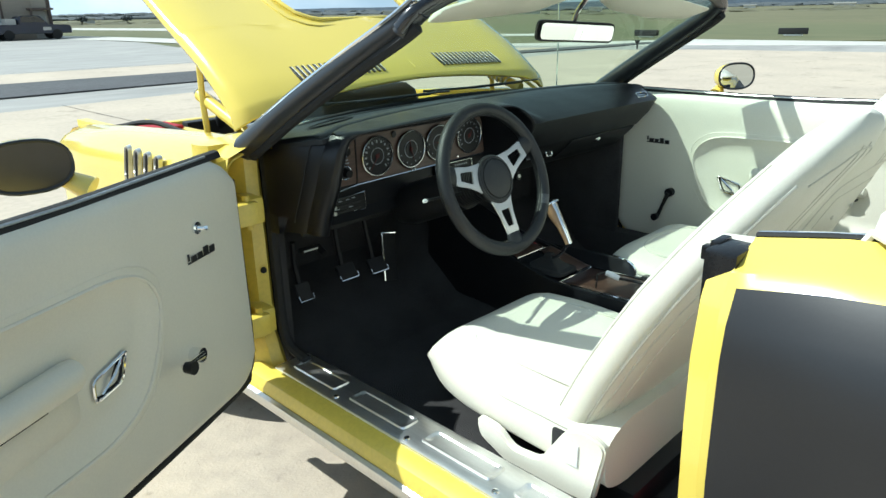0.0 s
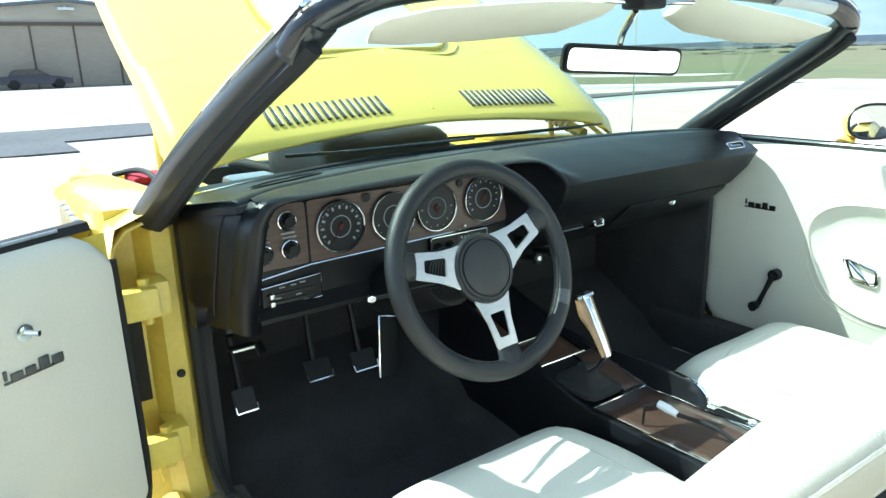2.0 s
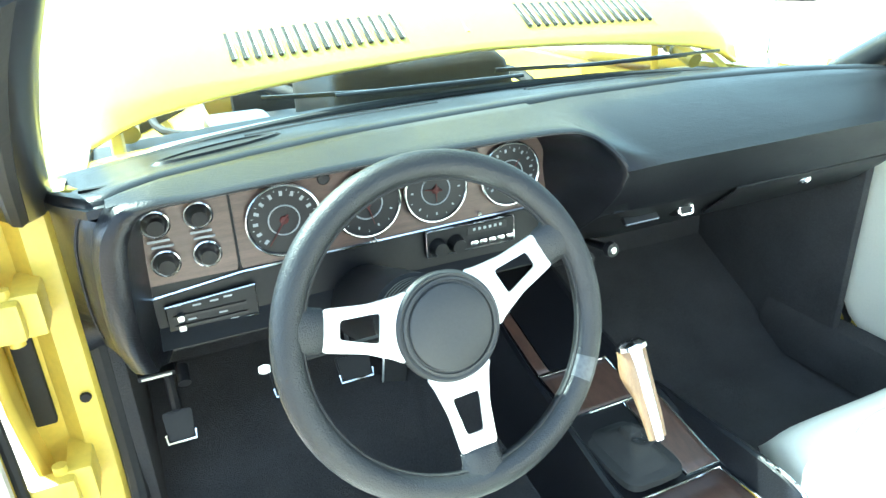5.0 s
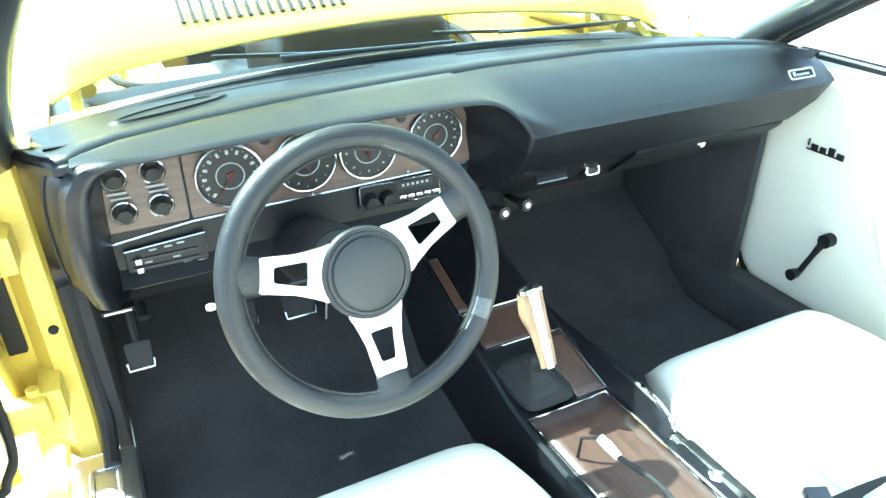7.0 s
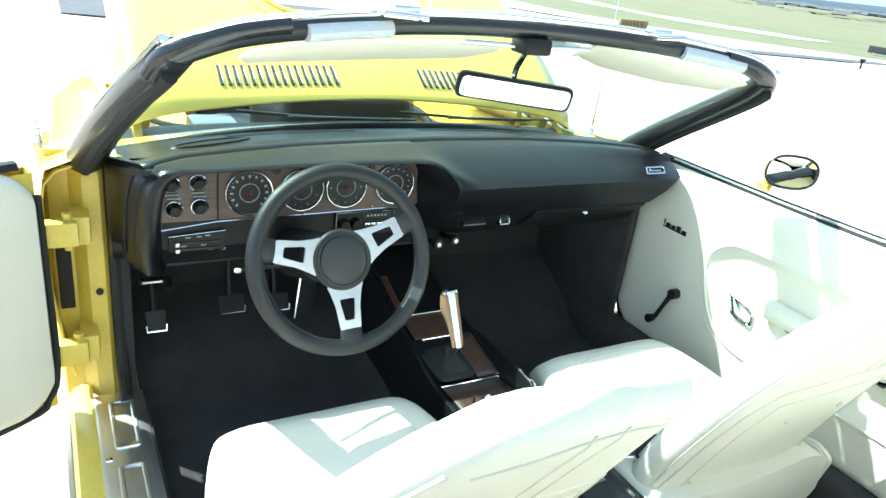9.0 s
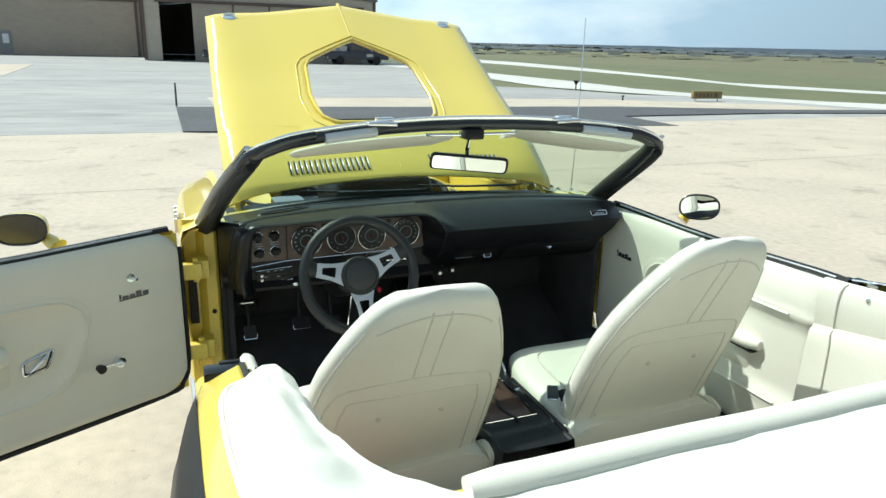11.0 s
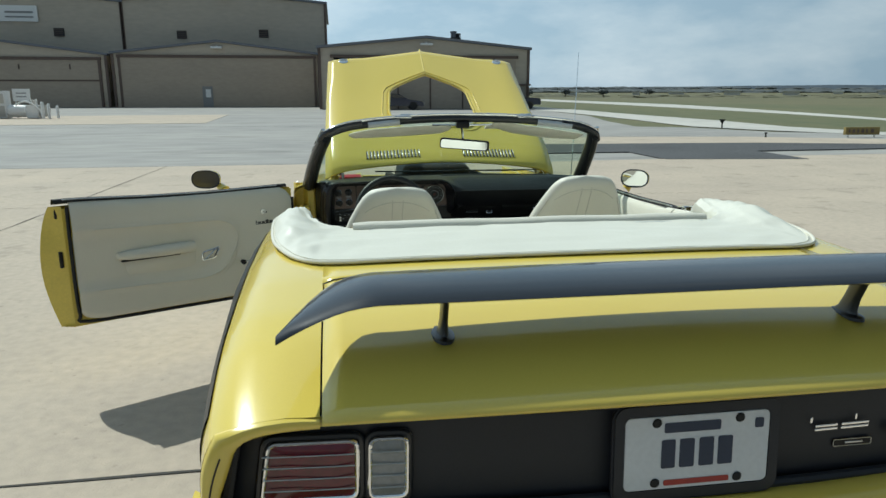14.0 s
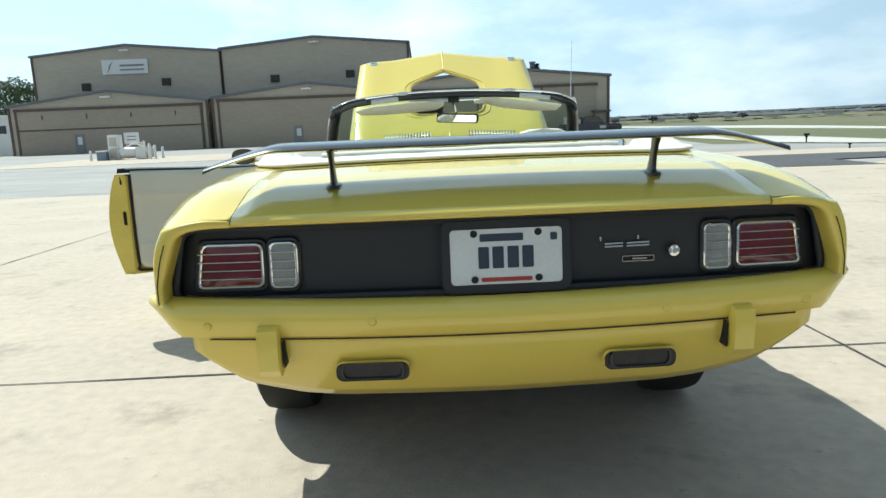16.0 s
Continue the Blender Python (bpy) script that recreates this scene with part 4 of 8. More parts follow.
for s in (-1, 1):
    rows = []
    for i in range(44):
        y = 3.14 + (4.78 - 3.14) * i / 43
        t, w = fender_top(y), side_x(y) - 0.01
        if y > 4.5:
            w -= 0.10 * ((y - 4.5) / 0.28) ** 2
        zl = lerp(y, [(3.1, 0.40), (4.5, 0.45), (4.78, 0.5)])
        d = abs(y - FRONT_AXLE)
        if d < 0.37:
            zl = max(zl, 0.33 + math.sqrt(0.37 ** 2 - d * d))
        row = [(0.735, y, t - 0.03), (0.738, y, t - 0.004), (0.76, y, t), (w - 0.09, y, t - 0.012), (w - 0.035, y, t - 0.03), (w - 0.008, y, t - 0.06)]
        row += [(w - 0.05 * max(0, (t - 0.30 - z) / 0.35) ** 1.5, y, z) for z in (t - 0.10 - (t - 0.10 - zl) * k / 8 for k in range(9))]
        rows.append(row)
    bm = grid(rows)
    fender = part("fender", bm if s == 1 else mirror_x(bm), YELLOW, car, "glossy yellow front fender", thick=0.006, out=(s * 0.5, 0, 1))
    for k in range(4):
        yg = 3.70 - 0.073 * k
        hh = 0.105 - 0.016 * k
        x = s * (side_x(yg) + 0.000)
        o = round_rect(0.028, hh, 0.013, 5)
        fr = [[(x + s * dx, yg + a * f - 0.35 * (z * f), 0.905 - hh / 2 + z * f) for a, z in o] for f, dx in ((1.22, -0.010), (1.15, 0.002), (1.05, 0.002), (1.0, -0.003))]
        gill = part("gill", grid(fr, close_u=True), STEEL, fender, "bright-rimmed fender gill")
        part("gill_slot", grid([fr[3], [(x - s * 0.012, yg - 0.0, 0.905 - hh / 2)] * len(o)], close_u=True), RUBBER, gill)

# cowl below the windshield and bulkhead
rows = [[(x, y - 0.10 * (x / 0.75) ** 2, z - 0.02 * (x / 0.75) ** 2) for x in [-0.735 + 1.47 * i / 20 for i in range(21)]] for y, z in ((3.44, 0.955), (3.43, 0.970), (3.37, 0.974), (3.34, 0.965), (3.33, 0.94))]
cowl = part("cowl", grid(rows), YELLOW, car, "yellow cowl panel", thick=0.008, out=(0, 0, 1))
rows = [[(x, y - (0.10 if y < 3.5 else 0.02) * (x / 0.75) ** 2, z - 0.02 * (x / 0.75) ** 2) for x in [-0.735 + 1.47 * i / 20 for i in range(21)]] for y, z in ((3.56, 0.90), (3.545, 0.945), (3.50, 0.955), (3.442, 0.950))]
part("cowl_grille", grid(rows), ENGINE, cowl, "black cowl grille")
for s, x0 in ((0, -0.42), (1, 0.10)):
    part("wiper", join(tube([(x0, 3.46, 0.995), (x0 + 0.2, 3.37, 1.000), (x0 + 0.42, 3.33, 1.004)], 0.005, 6), tube([(x0 + 0.12, 3.36, 1.004), (x0 + 0.5, 3.315, 1.008)], 0.004, 6)), BLACK, cowl)
part("bulkhead", box(-0.73, 0.73, 3.50, 3.54, 0.35, 0.93), JAMB, car)

bay = part("engine_bay", join(box(-0.74, -0.70, 3.54, 4.70, 0.55, 0.885), box(0.70, 0.74, 3.54, 4.70, 0.55, 0.885), box(-0.74, 0.74, 4.60, 4.66, 0.45, 0.84, 0.01), box(-0.74, 0.74, 4.66, 4.76, 0.74, 0.82, 0.02)), JAMB, car, "yellow painted inner fenders and radiator support")
for s in (-1, 1):
    part("inner_fender", moved(box(-0.14, 0.14, -0.55, 0.55, -0.01, 0.01, 0.004), pose(s * 0.60, 4.1, 0.80, 0, s * 22)), JAMB, bay)
part("radiator", box(-0.35, 0.35, 4.52, 4.58, 0.45, 0.84, 0.01), ENGINE, bay)
part("engine_block", join(box(-0.24, 0.24, 3.62, 4.35, 0.45, 0.74, 0.05), box(-0.34, -0.16, 3.66, 4.3, 0.66, 0.80, 0.04), box(0.16, 0.34, 3.66, 4.3, 0.66, 0.80, 0.04)), ENGINE, bay)
o = rounded([(-0.24, 3.60), (0.24, 3.60), (0.26, 3.9), (0.22, 4.12), (0.0, 4.26), (-0.22, 4.12), (-0.26, 3.9)], 0.05, 4)
scoop = part("air_scoop", grid([[(x * f, 3.9 + (y - 3.9) * f, z) for x, y in o] for f, z in ((1.0, 0.82), (1.0, 0.93), (0.95, 0.985), (0.86, 1.01), (0.4, 1.022), (0.0, 1.024))], close_u=True), ENGINE, bay, "black shaker scoop on the engine")
part("battery", box(-0.66, -0.46, 4.22, 4.46, 0.66, 0.845, 0.008), ENGINE, bay)
part("battery_cap", box(-0.64, -0.48, 4.25, 4.43, 0.845, 0.87, 0.008), REDCLOTH, bay, "red battery cover")
part("master_cylinder", join(box(-0.52, -0.38, 3.56, 3.70, 0.80, 0.93, 0.02), moved(lathe([(0, 0.10), (0.10, 0.08), (0.12, 0), (0.12, -0.03)], 24), pose(-0.45, 3.57, 0.80, -90))), STEEL, bay)
part("hose", tube(smooth_line([(-0.2, 4.5, 0.82), (-0.28, 4.3, 0.88), (-0.2, 4.1, 0.86), (-0.1, 4.0, 0.82)], 6), 0.02, 10), RUBBER, bay)
part("wiring", tube(smooth_line([(-0.66, 4.5, 0.86), (-0.62, 4.2, 0.90), (-0.60, 3.8, 0.88), (-0.4, 3.58, 0.90)], 6), 0.010, 8), RUBBER, bay)
part("heater_hose", tube(smooth_line([(0.3, 3.55, 0.86), (0.34, 3.8, 0.92), (0.25, 4.2, 0.9), (0.1, 4.5, 0.85)], 6), 0.016, 8), RUBBER, bay)
# hood hinges
for s in (-1, 1):
    part("hood_hinge", join(tube([(s * 0.69, 3.34, 0.93), (s * 0.69, 3.46, 1.0), (s * 0.67, 3.58, 1.11)], 0.012, 8, flat=0.5), tube([(s * 0.69, 3.62, 0.88), (s * 0.69, 3.63, 1.02), (s * 0.68, 3.64, 1.18)], 0.010, 8, flat=0.5), tube([(s * 0.67, 3.45, 0.96), (s * 0.67, 3.68, 1.04)], 0.020, 12)), JAMB, car)
    part("hood_spring", tube([(s * 0.66 + 0.018 * math.cos(q * 0.9), 3.50 + 0.0035 * q, 0.98 + 0.018 * math.sin(q * 0.9) + 0.001 * q) for q in range(60)], 0.004, 6), STEEL, car)

# hood, standing open: u across, v up its slope, crown along its middle
H0, HV, HN = Vector((0, 4.49, 1.732)), Vector((0, 0.8617, 0.5075)), Vector((0, -0.5075, 0.8617))


def hood_at(u, v, up=0.0):
    crown = 0.035 * max(0, 1 - abs(u) / 0.42) * min(1.0, (v + 1.5) / 0.5) * (0.55 + 0.45 * min(1, max(0, (v + 1.2) / 1.2)))
    fall = -0.028 * max(0, (abs(u) - 0.58) / 0.14) ** 2
    curl = -0.030 * max(0.0, (-1.285 - v) / 0.06) ** 1.6 - 0.030 * (u / 0.7) ** 2 * max(0.0, (-1.10 - v) / 0.25)
    return H0 + Vector((u, 0, 0)) + HV * v + HN * (crown + fall + curl + up)


def hood_half(v):
    return lerp(v, [(-1.36, 0.732), (-0.8, 0.725), (0.0, 0.70)])


def hole_half(v):
    """Half width of the scoop opening at a height up the hood."""
    return lerp(v, [(-0.955, 0.20), (-0.93, 0.255), (-0.88, 0.28), (-0.74, 0.295), (-0.50, 0.275), (-0.44, 0.25), (-0.38, 0.17), (-0.30, 0.045), (-0.275, 0.0)])


vs = [-1.350, -1.345, -1.335, -1.32, -1.305, -1.205, -1.18, -1.10, -1.0, -0.96, -0.955, -0.94, -0.91, -0.86, -0.80, -0.74, -0.66, -0.58, -0.50, -0.46, -0.42, -0.38, -0.34, -0.30, -0.28, -0.275, -0.24, -0.18, -0.10, -0.03, 0.0]
verts, faces, N = [], [], 14
for j, v in enumerate(vs):
    hw = hood_half(v)
    inner = hole_half(v) if -0.955 <= v <= -0.275 else 0.0
    for i in range(N + 1):
        f = i / N
        nose = 0.075 * max(0, (v + 0.30) / 0.30) ** 2
        u = inner + (hw - inner) * f
        tail_in = 0.035 * (1 - (u / hw) ** 2) * max(0, (-1.30 - v) / 0.05)
        verts.append(tuple(hood_at(u, v + nose * (1 - u / hw) ** 1.2 + tail_in)))
for j in range(len(vs) - 1):
    for i in range(N):
        a = j * (N + 1) + i
        faces.append((a, a + 1, a + N + 2, a + N + 1))
half = bm_of(verts, faces)
other = mirror_x(half.copy())
hood_bm = join(half, other)
bmesh.ops.remove_doubles(hood_bm, verts=hood_bm.verts, dist=0.0015)
hood = part("hood", hood_bm, YELLOW, car, "open yellow hood with a scoop opening and louvres", thick=0.014, out=(0, -0.5, 0.86))
# rolled lip of the scoop opening
rim = [(hole_half(v), v) for v in (-0.955, -0.94, -0.90, -0.84, -0.74, -0.60, -0.50, -0.45, -0.41, -0.36, -0.31, -0.28)]
rim = rim + [(0.0, -0.272)] + [(-u, v) for u, v in rim[::-1]]
part("opening_lip", tube([hood_at(u, v, 0.003) for u, v in rim], 0.008, 8, closed=True), YELLOW, hood)
part("opening_seal", tube([hood_at(u * 1.16, -0.62 + (v + 0.62) * 1.10, 0.001) for u, v in rim], 0.004, 8, closed=True), YELLOW, hood)
part("crease", tube([hood_at(0, v, -0.008) for v in (-0.24, -0.18, -0.10, -0.03, 0.04, 0.10)], 0.010, 8), YELLOW, hood)
part("crease", tube([hood_at(0, v, -0.010) for v in (-1.27, -1.2, -1.1, -1.0)], 0.010, 8), YELLOW, hood)
for s in (-1, 1):
    for k in range(16):
        u = s * 0.145 + s * 0.325 * k / 15
        m = Matrix.Translation(hood_at(u, -1.232, 0.001)) @ pose(0, 0, 0, 30.5)
        # no slots are cut: dark strips give their shade, bright metal the blades' glint
        lv = part("louvre", moved(box(-0.0045, 0.0045, -0.040, 0.040, -0.004, 0.0018, 0.001, 1), m), LOUVRE, hood, "louvre slot, its shade put in as a dark strip")
        part("blade", moved(box(-0.0020, 0.0020, -0.038, 0.038, -0.001, 0.0026, 0.001, 1), m @ pose(0.0050, 0, 0, 0, 25)), ALU, lv, "louvre blade, its sky glint put in as bright metal")
    part("hood_pin", join(moved(lathe([(0.0, 0.006), (0.028, 0.005), (0.034, 0.0)], 24), Matrix.Translation(hood_at(s * 0.585, -0.025, 0.0)) @ pose(0, 0, 0, 30.5)), tube([hood_at(s * 0.585 - 0.03, -0.025, 0.012), hood_at(s * 0.585 + 0.03, -0.02, 0.012)], 0.004, 6)), CHROME, hood, "chrome hood pin")

# antenna
ant = part("antenna", tube([(0.86, 3.40, 0.95), (0.87, 3.405, 1.2), (0.892, 3.438, 1.74)], [0.0035, 0.0025, 0.0018], 6), CHROME, car, "thin chrome antenna on the fender")
part("antenna_base", moved(lathe([(0.0, 0.035), (0.008, 0.03), (0.012, 0.012), (0.022, 0.0)], 16), pose(0.86, 3.40, 0.925)), CHROME, ant)

# ---- windshield ----
HEAD = [(-0.735, 2.640, 1.235), (-0.715, 2.615, 1.268), (-0.66, 2.600, 1.296), (-0.58, 2.605, 1.318), (-0.40, 2.635, 1.338), (-0.20, 2.655, 1.350), (0.0, 2.660, 1.353)]
HEAD = HEAD + [(-x, y, z) for x, y, z in HEAD[-2::-1]]
head_line = smooth_line(HEAD, 6)
frame_w = part("windshield_header", tube(head_line, 0.0215, 12, flat=0.8), BLACK, car, "black windshield header")
part("header_trim", tube([p + Vector((0, -0.008, 0.021)) for p in head_line], 0.014, 10, flat=0.6), CHROME, frame_w, "bright steel header trim")
for x0, x1 in ((-0.50, -0.32), (0.40, 0.58)):
    seg = [p + Vector((0, -0.010, -0.004)) for p in head_line if x0 <= p.x <= x1]
    if len(seg) > 1:
        part("header_plate", tube(seg, 0.021, 10, flat=0.8), PLATEGREY, frame_w, "pale grey plate on the header")
for x in (-0.287, 0.34):
    q = min(head_line, key=lambda p: abs(p.x - x))
    part("header_latch", moved(box(-0.028, 0.028, -0.012, 0.016, 0.0, 0.014, 0.003), Matrix.Translation(q + Vector((0, 0, 0.022)))), CHROME, frame_w, "small bright top latch")
for x, w in ((-0.32, 0.045), (0.33, 0.045)):
    part("latch_plate", moved(box(-w, w, -0.028, 0.022, -0.006, 0.006, 0.003), pose(x, 2.622, 1.366, 0, 2 if x < 0 else -2)), CHROME, frame_w)
for s in (-1, 1):
    pil = smooth_line([(s * 0.700, 2.606, 1.284), (s * 0.722, 2.665, 1.243), (s * 0.752, 2.78, 1.180), (s * 0.790, 2.97, 1.075), (s * 0.822, 3.17, 0.955)], 6)
    p_ = part("windshield_pillar", tube(pil, [0.030 + 0.012 * i / (len(pil) - 1) for i in range(len(pil))], 12, flat=0.85), BLACK, car, "black windshield pillar")
    part("pillar_seal", tube([q + Vector((s * 0.004, -0.030, -0.018)) for q in pil[3:]], 0.014, 8), RUBBER, p_)
    part("pillar_rib", tube([q + Vector((s * -0.012, -0.020, 0.012)) for q in pil[2:]], 0.008, 8), RUBBER, p_)
    part("corner_cap", tube([q + Vector((0, -0.004, 0.008)) for q in head_line if 0.52 < s * q.x], 0.0235, 14, flat=0.75), SPOILER, p_, "glossy black corner cap")
    part("pillar_trim", tube([q + Vector((s * 0.022, -0.008, 0.022)) for q in pil], 0.010, 8, flat=0.6), CHROME, p_)
rows = []
for j in range(9):
    f = j / 8
    row = []
    for i in range(25):
        s = -1 + i / 12
        top, bot = Vector((s * 0.71, 2.665 - 0.05 * s ** 4, 1.350 - 0.075 * abs(s) ** 3.2)), Vector((s * 0.815, 3.36 - 0.19 * abs(s) ** 2.4, 0.975 - 0.02 * s * s))
        p = top.lerp(bot, f)
        p.z += 0.02 * math.sin(math.pi * f)
        row.append(p)
    rows.append(row)
shield = part("windshield", grid(rows), TINT, car, "green-tinted curved windshield", thick=0.0)
part("windshield_seal", tube([r + Vector((0, -0.004, 0.004)) for r in rows[-1]], 0.010, 8), RUBBER, shield)

# sun visors, one dropped at its end, and the inside mirror
def visor(s, pts, label):
    rows = []
    for x, y, z, d, th in pts:
        rows.append([(x, y + d * (0.5 + 0.5 * math.cos(q)) , z - 0.35 * d * (0.5 + 0.5 * math.cos(q)) + th * math.sin(q)) for q in (2 * math.pi * k / 12 for k in range(12))])
    v = part("sun_visor", caps(grid(rows, close_u=True)), WHITEV, car, label)
    return v


visor(-1, [(-0.595, 2.655, 1.275, 0.01, 0.004), (-0.57, 2.65, 1.284, 0.08, 0.010), (-0.48, 2.655, 1.300, 0.13, 0.013), (-0.3, 2.665, 1.313, 0.15, 0.013), (-0.10, 2.67, 1.322, 0.14, 0.012), (-0.055, 2.67, 1.322, 0.08, 0.008)], "white padded sun visor folded up to the header")
visor(1, [(0.655, 2.625, 1.268, 0.01, 0.004), (0.635, 2.63, 1.272, 0.09, 0.012), (0.5, 2.64, 1.294, 0.14, 0.014), (0.30, 2.66, 1.322, 0.14, 0.014), (0.21, 2.66, 1.340, 0.12, 0.012), (0.13, 2.67, 1.318, 0.05, 0.008)], "white padded sun visor tilted at the header")
for s in (-1, 1):
    part("visor_rod", tube([(s * 0.03, 2.665, 1.320), (s * 0.16, 2.665, 1.322)], 0.005, 8), CHROME, car)
part("header_bracket", box(-0.034, 0.034, 2.63, 2.69, 1.306, 1.340, 0.008), PLASTIC, car)
mc = Vector((0.022, 2.733, 1.215))
right = Vector((0.25, -0.095, -0.008)).normalized()
aim = Vector(right).cross(Vector((0, -0.13, 1))).normalized()
rv = part("rear_view_mirror", facing(prism(rounded([(-0.135, -0.026), (0.135, -0.034), (0.140, 0.022), (-0.130, 0.032)], 0.018, 4), 0.022, 0.005), mc - aim * 0.0125, right, (0, -0.13, 1)), PLASTIC, car, "slim black rear-view mirror")
part("mirror_glass", facing(prism(rounded([(-0.127, -0.020), (0.127, -0.027), (0.131, 0.016), (-0.122, 0.025)], 0.014, 4), 0.002), mc + aim * 0.0112, right, (0, -0.13, 1)), MIRRORG, rv)
part("mirror_arm", tube([(0.0, 2.68, 1.305), (0.012, 2.72, 1.27), (0.02, 2.745, 1.225)], 0.007, 8), CHROME, rv)

# ---- doors: built in u (back from the hinge), w (inwards), z ----
def seg_dist(p, a, b):
    ab = (b[0] - a[0], b[1] - a[1])
    t = max(0.0, min(1.0, ((p[0] - a[0]) * ab[0] + (p[1] - a[1]) * ab[1]) / (ab[0] ** 2 + ab[1] ** 2)))
    return math.hypot(p[0] - a[0] - ab[0] * t, p[1] - a[1] - ab[1] * t)


POCKET = smooth_line([(1.08, 0.845, 0), (0.70, 0.832, 0), (0.43, 0.824, 0), (0.27, 0.817, 0), (0.195, 0.788, 0), (0.162, 0.735, 0), (0.175, 0.66, 0), (0.235, 0.56, 0), (0.33, 0.516, 0), (0.45, 0.512, 0), (0.7, 0.525, 0), (1.08, 0.535, 0)], 4)
POCKET = [(p.x, p.y) for p in POCKET]


def in_pocket(u, z):
    inside, k = False, len(POCKET)
    for i in range(k):
        (x1, y1), (x2, y2) = POCKET[i], POCKET[(i + 1) % k]
        if (y1 > z) != (y2 > z) and u < (x2 - x1) * (z - y1) / (y2 - y1) + x1:
            inside = not inside
    return inside


def panel_relief(u, z):
    d = min(seg_dist((u, z), POCKET[i], POCKET[i + 1]) for i in range(len(POCKET) - 1))
    w = 0.005 * math.exp(-(d / 0.014) ** 2)
    if in_pocket(u, z):
        w -= 0.013 * min(1.0, d / 0.05)
    w -= 0.02 * max(0, (z - 0.88) / 0.1) ** 2
    return w


def panel_top(u):
    return lerp(u, [(-0.18, 0.90), (-0.165, 0.93), (-0.13, 0.957), (-0.09, 0.966), (0.3, 0.962), (0.6, 0.968), (0.95, 0.985)])


def panel_bottom(u):
    return lerp(u, [(-0.18, 0.45), (-0.165, 0.41), (-0.13, 0.38), (-0.09, 0.372), (0.88, 0.385), (0.95, 0.40), (0.985, 0.44)])


def build_door(place, label, right_side=False):
    root = tagged(new("door"), label)
    root.parent = car
    us = [-0.18, -0.172, -0.15, -0.12] + [-0.09 + 0.0213 * i for i in range(51)]
    rows = []
    for u in us:
        t, b = panel_top(u), panel_bottom(u)
        row = [(u, -0.03, t + 0.002)]
        for k in range(49):
            z = t - (t - b) * k / 48
            edge = min(k, 48 - k) / 2.0
            ue = min(u + 0.18, 0.98 - u) / 0.012
            row.append((u, panel_relief(u, z) - 0.012 * max(0, 1 - edge) ** 2 - 0.012 * max(0, 1 - ue) ** 2, z))
        row.append((u, -0.03, b - 0.002))
        rows.append(row)
    part("door_panel", moved(grid(rows), place), WHITEV, root, "white vinyl door panel")
    # steel shell and outer skin
    def skin_w(z):
        return -0.125 + 0.09 * max(0, (z - 0.84) / 0.15) ** 2 + 0.03 * max(0, (0.62 - z) / 0.27) ** 1.6
    zs = [0.352 + (0.955 - 0.352) * k / 14 for k in range(15)]
    uu = [-0.19 + 1.235 * i / 20 for i in range(21)]
    outer = grid([[(u + (0.05 * math.sin(math.pi * k / 14) + 0.012 if i == 20 else 0), skin_w(z) + (0.012 if i in (0, 20) else 0), z + 0.012 * max(0, u - 0.6)) for k, z in enumerate(zs)] for i, u in enumerate(uu)])
    part("outer_skin", moved(outer, place), YELLOW, root)
    ends = join(grid([[(u + (0.05 * math.sin(math.pi * k / 14) + 0.012) * f, -0.034 + (skin_w(z) + 0.046) * f, z + 0.006) for k, z in enumerate(zs)] for u, f in ((1.005, 0.0), (1.018, 0.3), (1.03, 0.7), (1.045, 1.0))]),
                grid([[(-0.19, skin_w(z) + 0.012, z) for z in zs], [(-0.185, -0.034, z) for z in zs]]),
                grid([[(u, skin_w(0.352), 0.352 + 0.012 * max(0, u - 0.6)) for u in uu], [(u, -0.03, 0.362 + 0.012 * max(0, u - 0.6)) for u in uu]]),
                grid([[(u, -0.03, 0.36), (u, -0.03, 0.62), (u, -0.03, 0.95)] for u in (-0.19, 0.4, 1.006)]))
    part("door_shell", moved(ends, place), JAMB, root)
    part("window_ledge", moved(grid([[(u, w, panel_top(max(u, -0.09)) + h) for w, h in ((-0.022, -0.004), (-0.028, 0.010), (-0.040, 0.013), (-0.054, 0.009), (-0.068, -0.004), (-0.074, -0.018))] for u in [-0.16 + 1.2 * i / 20 for i in range(21)]]), place), RUBBER, root, "black window ledge strip")
    part("ledge_trim", moved(tube([(u, -0.026, panel_top(max(u, -0.09)) + 0.008) for u in [-0.10 + 1.1 * i / 16 for i in range(17)]], 0.003, 6), place), STEEL, root)
    seal = [(0.984, -0.020, 0.96), (0.987, -0.018, 0.80), (0.987, -0.018, 0.55), (0.980, -0.020, 0.42), (0.945, -0.022, 0.378), (0.5, -0.02, 0.366), (-0.08, -0.02, 0.362), (-0.165, -0.022, 0.39), (-0.192, -0.022, 0.47), (-0.192, -0.022, 0.7), (-0.19, -0.022, 0.9)]
    part("door_seal", moved(tube(smooth_line(seal, 4), 0.0085, 8), place), RUBBER, root)
    line = [q for q in POCKET if q[0] < 0.97]
    part("contour", moved(tube([(u, panel_relief(u, z) - 0.0008, z) for u, z in line], 0.0042, 6), place), WHITEV, root, "raised contour of the door panel")
    part("contour", moved(tube([(u - 0.016 if u < 0.4 else u, panel_relief(u, z) - 0.0045, z + (0.015 if z > 0.66 else -0.015)) for u, z in line], 0.0020, 6), place), WHITEV, root)
    # armrest
    rows = []
